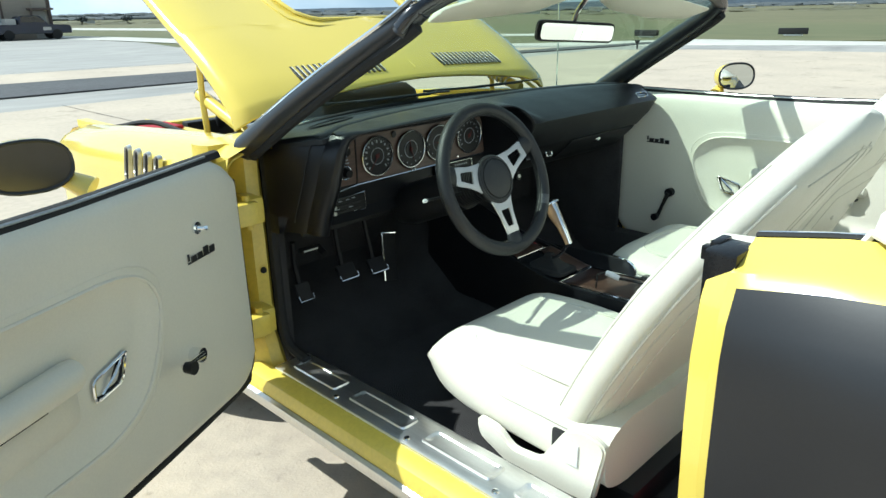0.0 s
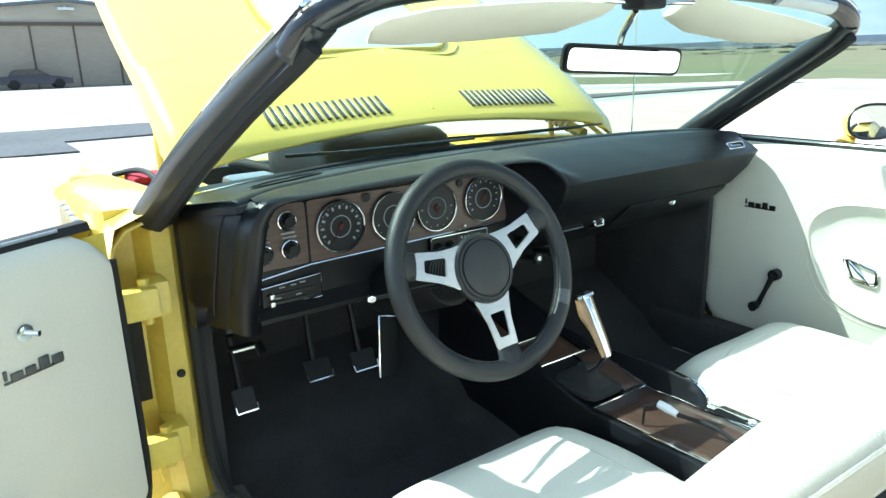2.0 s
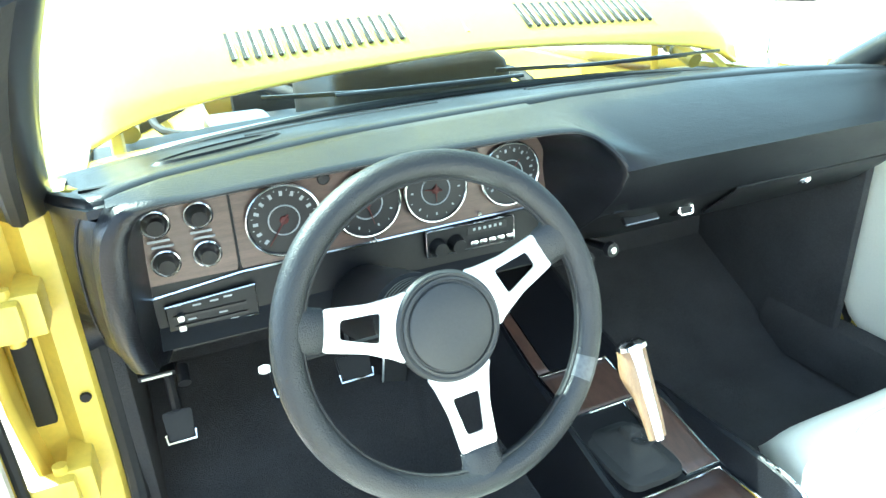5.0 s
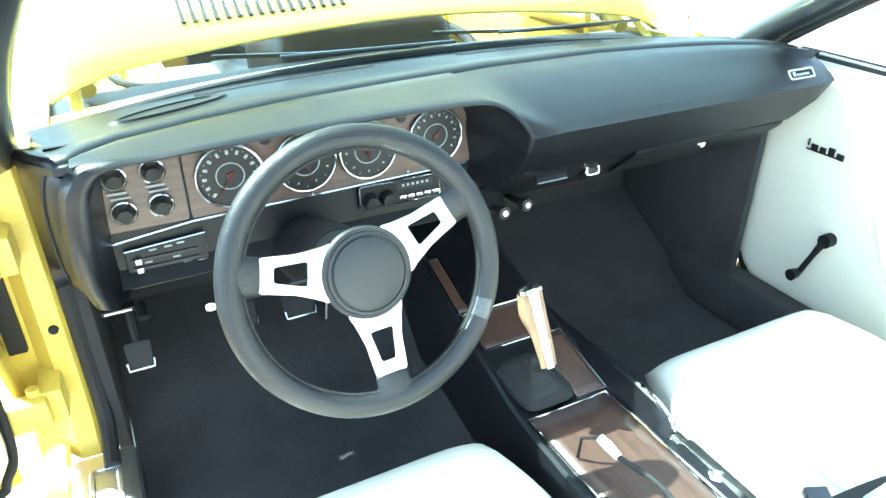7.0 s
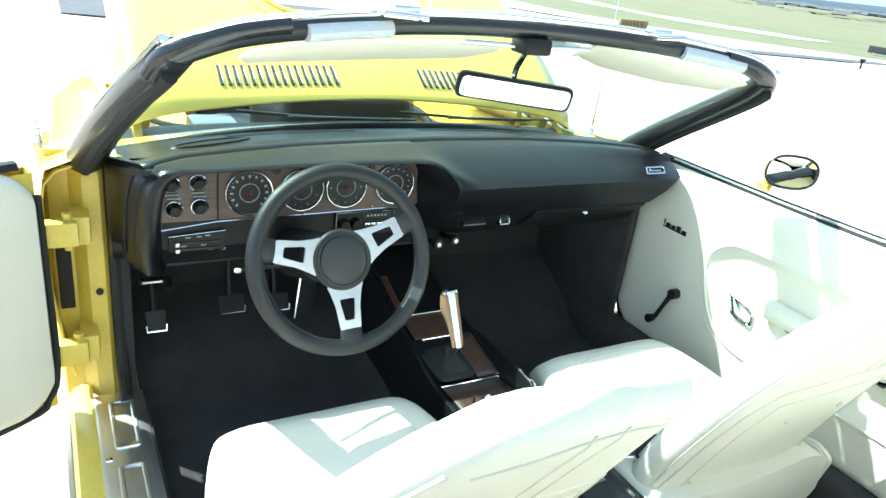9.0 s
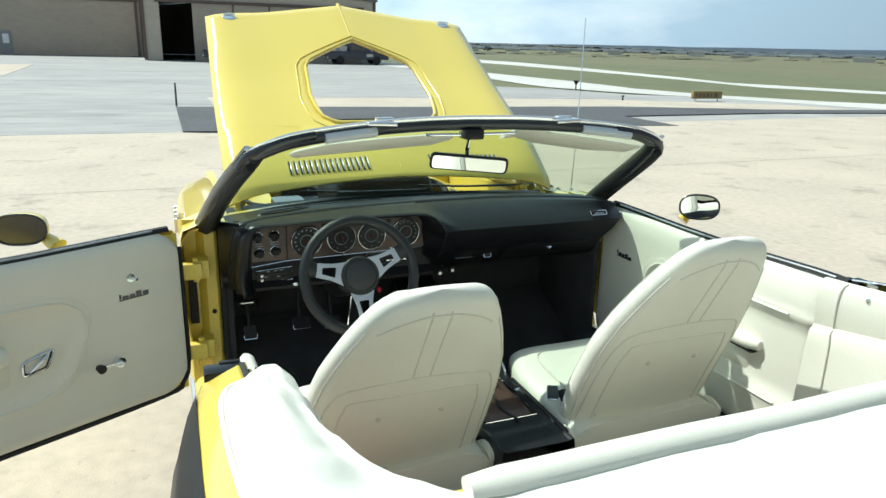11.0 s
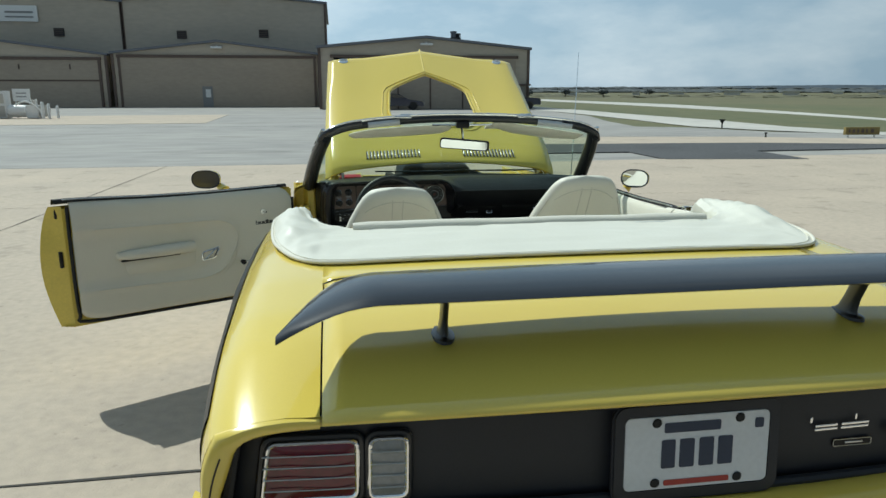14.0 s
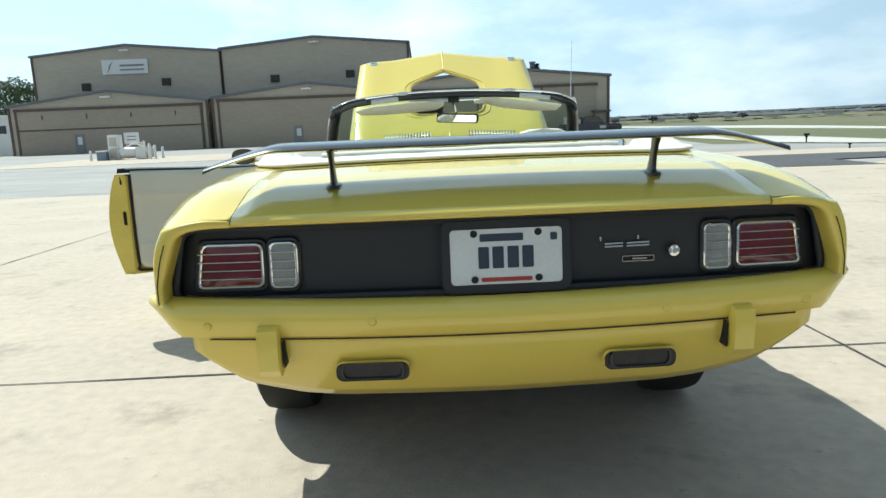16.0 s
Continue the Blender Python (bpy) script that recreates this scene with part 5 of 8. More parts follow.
    for u, h, d in ((0.795, 0.004, 0.0), (0.785, 0.018, 0.026), (0.74, 0.024, 0.046), (0.55, 0.030, 0.050), (0.415, 0.030, 0.050), (0.400, 0.026, 0.044), (0.396, 0.012, 0.020)):
        cz = 0.692 - 0.012 * (u - 0.4)
        rows.append([(u, -0.022 + d * (0.5 + 0.62 * max(-0.8, math.cos(q))), cz + h * math.sin(q)) for q in (2 * math.pi * k / 14 for k in range(14))])
    arm = part("armrest", moved(caps(grid(rows, close_u=True)), place), WHITEV, root, "padded white armrest")
    rows = [[(u, -0.018 + 0.02 * math.sin(math.pi * k / 8) * f, 0.70 - 0.13 * k / 8) for k in range(9)] for u, f in ((0.76, 0), (0.73, 0.8), (0.6, 1), (0.45, 1), (0.40, 0.6), (0.385, 0))]
    part("armrest_base", moved(grid(rows), place), WHITEV, arm)
    part("pull_slot", moved(box(0.48, 0.77, -0.012, 0.014, 0.659, 0.664, 0.002), place), PLASTIC, arm)
    # inside handle in its chrome cup
    cup = rounded([(0.262, 0.668), (0.358, 0.648), (0.360, 0.604), (0.288, 0.612)], 0.012, 3)
    hb = part("handle_cup", moved(grid([[(u, -0.008, z) for u, z in cup], [(0.314 + (u - 0.314) * 0.86, -0.012, 0.632 + (z - 0.632) * 0.84) for u, z in cup], [(0.314, -0.03, 0.632)] * len(cup)], close_u=True), place), PLASTIC, root)
    part("cup_trim", moved(tube([(u, -0.007, z) for u, z in cup], 0.0032, 6, closed=True), place), CHROME, hb, "chrome handle surround")
    part("door_handle", moved(tube([(0.339, -0.012, 0.612), (0.309, -0.004, 0.640), (0.279, -0.010, 0.660)], [0.006, 0.009, 0.006], 8, flat=0.6), place), CHROME, hb, "chrome pull handle")
    # window crank, lock button, badge strokes
    cr = part("window_crank", moved(join(tube([(0.078, 0.0, 0.565), (0.078, 0.026, 0.565)], 0.017, 14), tube([(0.078, 0.024, 0.565), (0.12, 0.030, 0.565 - (0.03 if right_side else -0.006)), (0.155, 0.034, 0.565 - (0.072 if right_side else -0.012))], [0.010, 0.007, 0.008], 10)) if not right_side else join(tube([(0.078, 0.0, 0.580), (0.078, 0.026, 0.580)], 0.017, 14), tube([(0.078, 0.024, 0.580), (0.062, 0.03, 0.535), (0.044, 0.034, 0.485)], [0.010, 0.007, 0.008], 10)), place), PLASTIC if right_side else CHROME, root, "window crank")
    kp = (0.158, 0.040, 0.578) if not right_side else (0.042, 0.04, 0.482)
    part("crank_knob", moved(tube([kp, (kp[0], kp[1] + 0.022, kp[2])], [0.012, 0.015], 12), place), PLASTIC, cr)
    part("lock_button", moved(join(tube([(0.005, -0.004, 0.838), (0.005, 0.006, 0.838)], 0.014, 14), tube([(0.005, 0.006, 0.838), (-0.004, 0.026, 0.836)], 0.005, 8)), place), CHROME, root) if not right_side else None
    strokes = [(0.046, 0.783, 0.006, 0.016), (0.028, 0.775, 0.020, 0.015), (0.005, 0.775, 0.018, 0.015), (-0.018, 0.778, 0.018, 0.021), (-0.042, 0.775, 0.020, 0.015), (0.0, 0.7685, 0.10, 0.004)]
    if right_side:
        strokes = [(-u, z, a, h) for u, z, a, h in strokes]
    part("door_badge", moved(join(*[box(u - a / 2, u + a / 2, 0.001, 0.004, z - h / 2 - 0.03 * u, z + h / 2 - 0.03 * u, 0.001, 1) for u, z, a, h in strokes]), place), BADGE, root, "small dark metal badge of plain strokes")
    return root


a = radians(59.3)
LEFT = Matrix(((-math.sin(a), math.cos(a), 0, -1.075), (-math.cos(a), -math.sin(a), 0, 2.967), (0, 0, 1, 0), (0, 0, 0, 1)))
RIGHT = Matrix(((0, -1, 0, 0.80), (-1, 0, 0, 2.859), (0, 0, 1, 0), (0, 0, 0, 1)))
left_door = build_door(LEFT, "driver's door standing wide open, yellow with white panel")
right_door = build_door(RIGHT, "closed passenger door with a white vinyl panel", True)
part("door_latch", moved(box(1.02, 1.036, -0.09, -0.04, 0.66, 0.74, 0.004), LEFT), PLASTIC, left_door)
part("door_bumper", moved(box(1.02, 1.034, -0.07, -0.05, 0.90, 0.96, 0.004), LEFT), RUBBER, left_door)
for z in (0.50, 0.90):
    part("door_bolt", moved(lathe([(0, 0.006), (0.007, 0.005), (0.008, 0)], 12), LEFT @ pose(1.022, -0.075, z, 0, 90)), PLASTIC, left_door)


def door_mirror(centre, facing_dir, stalk, parent, label):
    f = Vector(facing_dir).normalized()
    r = f.cross(Vector((0, 0, 1))).normalized() * -1
    up = r.cross(f) * -1
    up = Vector((0, 0, 1)) - f * f.z
    o = [(0.076 * math.copysign(abs(math.cos(q)) ** 0.8, math.cos(q)), 0.049 * math.copysign(abs(math.sin(q)) ** 0.8, math.sin(q))) for q in (2 * math.pi * k / 28 for k in range(28))]
    c = Vector(centre)
    rows = [[c + r * x * k + up * y * k - f * d for x, y in o] for k, d in ((0.93, -0.001), (1.0, 0.0), (1.02, 0.012), (0.98, 0.035), (0.84, 0.062), (0.55, 0.085), (0.0, 0.095))]
    root = part("door_mirror", grid(rows, close_u=True), YELLOW, parent, label)
    # the driver's glass has its dark reflection painted in
    part("mirror_glass", grid([[c + r * x * 0.93 + up * y * 0.93 + f * 0.0005 for x, y in o], [c + f * 0.001] * len(o)], close_u=True), MIRROR_DARKREFL if centre[0] < 0 else MIRRORG, root)
    part("mirror_rim", tube([c + r * x * 0.97 + up * y * 0.97 + f * 0.001 for x, y in o], 0.004, 6, closed=True), BLACK, root)
    s = Vector(stalk)
    part("mirror_foot", tube([c - f * 0.045 - up * 0.02, c.lerp(s, 0.55) - f * 0.03, s], [0.022, 0.020, 0.032], 12, flat=0.8), YELLOW, root)
    return root


lm = LEFT @ Vector((0.254, -0.155, 1.022))
door_mirror(lm, (-0.12, -0.99, 0.0), LEFT @ Vector((0.17, -0.10, 0.962)), left_door, "oval yellow door mirror")
door_mirror((0.966, 2.633, 1.022), (-0.60, -0.80, 0.06), (0.945, 2.70, 0.955), right_door, "oval yellow door mirror")

# ---- sills, jambs, floor ----
for s in (-1, 1):
    sx = (lambda x: -x) if s < 0 else (lambda x: x)
    rk = [(0.850, 0.350), (0.875, 0.348), (0.895, 0.338), (0.905, 0.315), (0.905, 0.275), (0.885, 0.262)]
    part("rocker", grid([[(s * x, y, z) for x, z in rk] for y in (1.40, 1.9, 2.4, 2.8, 3.25)]), JAMB, car)
    part("rocker_trim", tube([(s * 0.908, y, 0.288) for y in (1.45, 2.0, 2.6, 3.3)], 0.013, 8, flat=1.4), STEEL, car, "bright rocker moulding")
    if s < 0:
        rows = [[(s * x, y, z) for x, z in ((0.852, 0.346), (0.850, 0.3545), (0.842, 0.357), (0.80, 0.357), (0.752, 0.357), (0.738, 0.353), (0.733, 0.32))] for y in (1.93, 2.3, 2.7, 3.1)]
        plate_s = part("sill_plate", grid(rows), ALU, car, "bright ribbed sill plate")
        for y0, y1 in ((2.02, 2.24), (2.30, 2.52), (2.58, 2.80), (2.86, 3.06)):
            ym = (y0 + y1) / 2
            o = round_rect(0.058, y1 - y0, 0.012, 4, s * 0.792, ym)
            part("sill_rib", grid([[(s * 0.792 + (x - s * 0.792) * k, ym + (y - ym) * k2, z) for x, y in o] for k, k2, z in ((1.0, 1.0, 0.3572), (0.90, 0.975, 0.3612), (0.72, 0.93, 0.3612), (0.62, 0.90, 0.3585), (0.0, 0.85, 0.3585))], close_u=True), ALU, plate_s)
        for y in (2.27, 2.55, 2.83):
            part("sill_screw", moved(lathe([(0, 0.004), (0.007, 0.003), (0.009, 0)], 12), pose(s * 0.835, y, 0.357)), CHROME, plate_s)
    else:
        part("sill_cover", grid([[(x, y, z) for x, z in ((0.725, 0.27), (0.728, 0.36), (0.745, 0.385), (0.80, 0.388))] for y in (1.93, 2.3, 2.7, 3.1, 3.2)]), CARPET, car, "black carpeted sill")
    # hinge pillar
    rows = []
    for z in (0.33, 0.36, 0.42, 0.60, 0.78, 0.90, 0.965):
        k = 0.04 * max(0, (0.42 - z) / 0.09)
        rows.append([(s * 0.775, 3.30, z), (s * 0.785, 3.19 - k, z), (s * 0.80, 3.175 - k, z), (s * 0.835, 3.178 - k, z), (s * 0.85, 3.20 - k, z), (s * 0.862, 3.215 - k, z), (s * 0.905, 3.22 - k, z), (s * 0.918, 3.24, z), (s * 0.918, 3.28, z)])
    pill = part("hinge_pillar", grid(rows), JAMB, car, "yellow painted door jamb")
    part("pillar_seal", tube(smooth_line([(s * 0.778, 3.05, 0.362), (s * 0.776, 3.14, 0.385), (s * 0.776, 3.168, 0.46), (s * 0.776, 3.17, 0.7), (s * 0.776, 3.172, 0.95)], 5), 0.015, 8), RUBBER, pill)
    part("pillar_bolt", moved(lathe([(0, 0.008), (0.008, 0.006), (0.009, 0)], 10), pose(s * 0.815, 3.174, 0.614, 90)), RUBBER, pill)
    for z in (0.49, 0.80):
        part("door_hinge", join(box(s * 0.845 - 0.02, s * 0.845 + 0.02, 3.11, 3.21, z - 0.035, z + 0.035, 0.008), box(s * 0.885 - 0.035, s * 0.885 + 0.035, 3.09, 3.13, z - 0.03, z + 0.03, 0.008), tube([(s * 0.87, 3.12, z - 0.045), (s * 0.87, 3.12, z + 0.045)], 0.011, 10)), JAMB, pill)
    part("jamb_gap", box(s * 0.885 - 0.016, s * 0.885 + 0.016, 3.205, 3.225, 0.56, 0.75, 0.004), RUBBER, pill)
    part("fender_corner", grid([[(s * x, y, z) for x, z in ((0.76, 0.972), (0.85, 0.966), (0.905, 0.945), (0.918, 0.90))] for y in (3.12, 3.16, 3.22, 3.3)]), YELLOW, car)
    # lock pillar at the rear of the opening
    rows = [[(s * 0.822, 1.78, z), (s * 0.822, 1.83, z), (s * 0.845, 1.842, z), (s * (quarter_side(1.82, z) - 0.012), 1.838, z), (s * quarter_side(1.82, z), 1.802, z)] for z in (0.34, 0.45, 0.60, 0.75, 0.85, 0.93, 0.985)]
    lock = part("lock_pillar", grid(rows), YELLOW, car, "yellow rear door jamb")
    part("striker", moved(lathe([(0.008, 0.03), (0.014, 0.03), (0.014, 0.024), (0.008, 0.02), (0.008, 0.0)], 16), pose(s * 0.815, 1.842, 0.575, -90)), STEEL, lock)
    part("window_guide", join(box(s * 0.868 - 0.034, s * 0.868 + 0.034, 1.800, 1.846, 0.850, 0.990, 0.006), box(s * 0.852 - 0.020, s * 0.852 + 0.020, 1.838, 1.852, 0.93, 0.992, 0.003), box(s * 0.855 - 0.008, s * 0.855 + 0.010, 1.850, 1.868, 0.960, 0.980, 0.003)), GUIDE, lock, "glossy black window guide block")
    part("jamb_seal", tube(smooth_line([(s * 0.855, 1.846, 0.91), (s * 0.85, 1.850, 0.87), (s * 0.82, 1.852, 0.82), (s * 0.805, 1.850, 0.78), (s * 0.80, 1.850, 0.5), (s * 0.79, 1.87, 0.37)], 5), 0.007, 8), RUBBER, lock)
    # white trim panel beside the rear seat, padded along its top and creased below
    def trim_row(y):
        xt = lerp(y, [(1.05, 0.703), (1.2, 0.79), (1.4, 0.835)]) - 0.010
        t = lerp(y, [(1.05, 1.030), (1.4, 1.022), (1.70, 1.002), (1.80, 0.992), (1.88, 0.986)])
        c = lerp(y, [(1.5, 0.0), (1.88, 0.03)])
        return [(s * x, y, z) for x, z in ((xt + 0.004, t - 0.008), (xt - 0.004, t), (xt - 0.014, t - 0.001), (xt - 0.024, t - 0.010), (xt - 0.030, t - 0.030), (xt - 0.030, t - 0.065), (xt - 0.026, t - 0.100 - c), (xt - 0.022, t - 0.118 - c), (xt - 0.034, t - 0.127 - c), (xt - 0.038, t - 0.138 - c), (xt - 0.040, t - 0.20), (xt - 0.045, 0.66), (xt - 0.055, 0.52), (xt - 0.06, 0.36))]
    ys_t = [1.20 + 0.685 * i / 16 for i in range(17)]
    qt = part("quarter_trim", grid([trim_row(y) for y in ys_t]), WHITEV, car, "white vinyl rear side panel")
    part("trim_welt", tube([trim_row(y)[7] for y in ys_t], 0.0045, 6), WHITEV, qt)
    part("trim_seam", tube(smooth_line([Vector(p) + Vector((-s * 0.0015, 0.015 * math.sin(k * 0.35), 0)) for k, p in enumerate(trim_row(1.80)[2:12])], 3), 0.0028, 6), PIPING, qt)
    for y, k in ((1.72, 4), (1.62, 4), (1.60, 6), (1.585, 3)):
        q = Vector(trim_row(y)[k])
        part("snap", moved(lathe([(0, 0.004), (0.006, 0.003), (0.008, 0)], 12), pose(q.x, q.y, q.z, 0, -90 * s)), CHROME, qt)
    part("rear_armrest", box(s * 0.745 - 0.05, s * 0.745 + 0.05, 1.45, 1.74, 0.60, 0.655, 0.02), WHITEV, qt)
    q = Vector(trim_row(1.735)[1])
    part("rail_end", moved(box(-0.008, 0.008, -0.018, 0.018, 0.0, 0.010, 0.003), pose(q.x + s * 0.004, q.y, q.z + 0.002)), CHROME, qt, "small bright window guide")

rows = []
for y in [1.15, 1.6, 2.0, 2.4, 2.8, 3.1, 3.25, 3.40, 3.47]:
    row = []
    for i in range(33):
        x = -0.74 + 1.48 * i / 32
        tun = 0.17 * math.exp(-(x / 0.14) ** 4)
        z = 0.262 + tun
        if y > 3.1:
            z += (y - 3.1) * 0.62
        z += 0.004 * noise.noise(Vector((x * 6, y * 6, 0)))
        row.append((x, y, min(z, 0.9)))
    rows.append(row)
part("floor_carpet", grid(rows), CARPET, car, "black carpet over the floor and tunnel")
part("firewall_pad", box(-0.74, 0.74, 3.44, 3.48, 0.30, 0.93), CARPET, car)
for s in (-1, 1):
    part("kick_panel", box(s * 0.757 - 0.012, s * 0.757 + 0.012, 3.0 if s > 0 else 3.16, 3.47, 0.28, 0.93, 0.006), CARPET, car)
part("carpet_edge", box(-0.745, -0.732, 1.95, 3.1, 0.27, 0.352, 0.004), CARPET, car)
part("carpet_edge", box(0.732, 0.745, 1.95, 3.1, 0.27, 0.352, 0.004), CARPET, car)

# ---- seats ----
def back_half(h):
    return lerp(h, [(0.0, 0.225), (0.04, 0.255), (0.2, 0.268), (0.36, 0.258), (0.46, 0.236), (0.55, 0.202), (0.62, 0.170), (0.67, 0.142), (0.695, 0.116), (0.709, 0.08), (0.715, 0.0)])


def build_seat(cx, flip, label):
    root = tagged(new("bucket_seat"), label)
    root.parent = car
    # cushion
    rows, y0, y1 = [], 2.10, 2.722
    for j in range(21):
        f = j / 20
        y = y0 + (y1 - y0) * f
        hw = 0.276 - 0.080 * max(0, (f - 0.52) / 0.48) ** 2.4
        top = (0.497 + 0.018 * f if flip > 0 else 0.507 + 0.026 * f) - 0.10 * max(0, (f - 0.86) / 0.14) ** 2
        bot = 0.335 + 0.03 * f + 0.07 * max(0, (f - 0.8) / 0.2) ** 2
        row = []
        for k in range(28):
            q = 2 * math.pi * k / 28
            c, s = math.cos(q), math.sin(q)
            x = hw * math.copysign(abs(c) ** 0.55, c)
            zz = (top + bot) / 2 + (top - bot) / 2 * math.copysign(abs(s) ** 0.5, s)
            if s > 0:
                zz -= 0.016 * max(0, 1 - (abs(x) / 0.17) ** 2) * (1 if f < 0.8 else 0.3)
            row.append((cx + x, y, zz))
        rows.append(row)
    cu = part("cushion", caps(grid(rows, close_u=True)), WHITEV, root, "white vinyl seat cushion")
    low = lambda f: -(0.011 + 0.008 * f) if flip > 0 else 0.0
    # pleated insert
    rows = []
    for j in range(61):
        f = j / 60
        y = 2.14 + 0.44 * f
        hw = 0.172 - 0.03 * max(0, (f - 0.75) / 0.25) ** 2
        groove = 0.0035 * (1 - abs(math.sin(math.pi * f * 9)) ** 0.35)
        rows.append([(cx + hw * s, y, 0.5055 + low(f) + 0.0165 * (f * 0.95) - 0.010 * (1 - s * s) - groove + (0 if abs(s) < 0.97 and 0 < j < 60 else -0.012)) for s in [-1 + 2 * i / 16 for i in range(17)]])
    part("insert", grid(rows), WHITEV, cu)
    o = [(cx - 0.185, 2.13), (cx - 0.18, 2.43), (cx - 0.165, 2.56), (cx - 0.10, 2.61), (cx, 2.62), (cx + 0.10, 2.61), (cx + 0.165, 2.56), (cx + 0.18, 2.43), (cx + 0.185, 2.13)]
    part("seam", tube([Vector((x, y, 0.515 + low((y - 2.14) / 0.44) + 0.014 * (y - 2.13))) for x, y in [(p.x, p.y) for p in smooth_line([(x, y, 0) for x, y in o], 5)]], 0.0035, 6), PIPING, cu)
    for s in (-1, 1):
        part("seam", tube([(cx + s * 0.270, 2.12, 0.462), (cx + s * 0.271, 2.38, 0.468), (cx + s * 0.254, 2.54, 0.466), (cx + s * 0.232, 2.61, 0.460)], 0.0032, 6), PIPING, cu)
    # back, leaning; built upright and tilted
    tilt = pose(cx, 2.25, 0.385, 29.5 if flip > 0 else 25.5) @ Matrix.Diagonal((1, 1, 1.195, 1))
    rows = []
    for j in range(33):
        h = 0.715 * (1 - (1 - j / 32) ** 1.25) if j else 0.0
        hw = max(back_half(h), 0.002)
        th = lerp(h, [(0, 0.05), (0.06, 0.066), (0.35, 0.062), (0.55, 0.05), (0.66, 0.042), (0.70, 0.030), (0.715, 0.0)])
        bend = -0.035 * (h / 0.715) ** 2 + 0.02 * math.sin(math.pi * h / 0.715)
        row = []
        for k in range(28):
            q = 2 * math.pi * k / 28
            c, s = math.cos(q), math.sin(q)
            x = hw * math.copysign(abs(c) ** 0.6, c)
            y = bend + th * math.copysign(abs(s) ** 0.75, s)
            if s > 0:
                y -= 0.014 * max(0, 1 - (x / (hw * 0.75)) ** 2) if hw > 0.1 else 0
            row.append((x, y, h))
        rows.append(row)
    bk = part("backrest", moved(caps(grid(rows, close_u=True)), tilt), WHITEV, root, "high white vinyl backrest")
    def on_back(x, h, side=-1, out=0.0):
        hw = max(back_half(h), 0.002)
        th = lerp(h, [(0, 0.05), (0.06, 0.066), (0.35, 0.062), (0.55, 0.05), (0.66, 0.042), (0.70, 0.030), (0.715, 0.0)])
        bend = -0.035 * (h / 0.715) ** 2 + 0.02 * math.sin(math.pi * h / 0.715)
        c = min(1.0, abs(x) / hw) ** (1 / 0.6)
        s = math.sqrt(max(0, 1 - c * c)) ** 0.75
        dip = 0.014 * max(0, 1 - (x / (hw * 0.75)) ** 2) if side > 0 and hw > 0.1 else 0
        return tilt @ Vector((x, bend + side * (th * s + out) - dip, h))
    part("seam", tube([on_back(-0.135 + 0.27 * i / 16, 0.672 - 0.05 * abs(i / 8 - 1) ** 2.5, -1, -0.0008) for i in range(17)], 0.0026, 6), PIPING, bk)
    line = smooth_line([(-0.238, 0.10, 0), (-0.232, 0.28, 0), (-0.212, 0.395, 0), (-0.16, 0.448, 0), (0, 0.466, 0), (0.16, 0.448, 0), (0.212, 0.395, 0), (0.232, 0.28, 0), (0.238, 0.10, 0)], 6)
    part("seam", tube([on_back(p.x, p.y, -1, -0.0010) for p in line], 0.0030, 6), PIPING, bk)
    line = smooth_line([(-0.195, 0.05, 0), (-0.19, 0.25, 0), (-0.178, 0.368, 0), (-0.13, 0.405, 0), (0.13, 0.405, 0), (0.178, 0.368, 0), (0.19, 0.25, 0), (0.195, 0.05, 0)], 6)
    part("seam", tube([on_back(p.x, p.y, -1, -0.0010) for p in line], 0.0027, 6), PIPING, bk)
    for x in (-0.022, 0.022):
        part("seam", tube([on_back(x, h, -1, -0.0008) for h in [0.468 + 0.0212 * i for i in range(11)]], 0.0024, 6), PIPING, bk)
    for s in (-1, 1):
        part("seam", tube([on_back(s * (back_half(h) - 0.012), h, -1, -0.0012) for h in [0.06 + 0.04 * i for i in range(15)]], 0.0035, 6), PIPING, bk)
        part("seam", tube([on_back(s * (back_half(h) - 0.020), h, 1, 0.0006) for h in [0.06 + 0.04 * i for i in range(15)]], 0.0032, 6), PIPING, bk)
        part("button", moved(lathe([(0, 0.005), (0.006, 0.004), (0.008, 0)], 12), Matrix.Translation(on_back(s * 0.085, 0.33, -1, 0.002)) @ pose(0, 0, 0, 110)), PIPING, bk)
        # side shield with the recliner
        sh = rounded([(y + 0.14, z) for y, z in ((1.98, 0.325), (2.20, 0.312), (2.30, 0.352), (2.31, 0.40), (2.24, 0.395), (2.20, 0.362), (2.12, 0.37), (2.05, 0.475), (2.00, 0.49), (1.95, 0.47))], 0.02, 3)
        x0 = cx + s * 0.270
        bm = prism(sh, 0.022, 0.005)
        mat = Matrix(((0, 0, s, x0), (1, 0, 0, 0), (0, 1, 0, 0), (0, 0, 0, 1)))
        sd = part("side_shield", moved(bm, mat), WHITEV, root, "moulded white plastic side shield")
        part("release_lever", box(x0 + s * 0.022 - 0.004, x0 + s * 0.022 + 0.008, 2.155, 2.185, 0.40, 0.452, 0.004), WHITEP, sd)
        part("hinge_cover", box(x0 + s * 0.002 - 0.010, x0 + s * 0.002 + 0.010, 2.20, 2.235, 0.372, 0.455, 0.006), RUBBER, sd)
    part("seat_frame", join(box(cx - 0.22, cx + 0.22, 2.06, 2.5, 0.275, 0.34, 0.01)), PLASTIC, root)
    return root


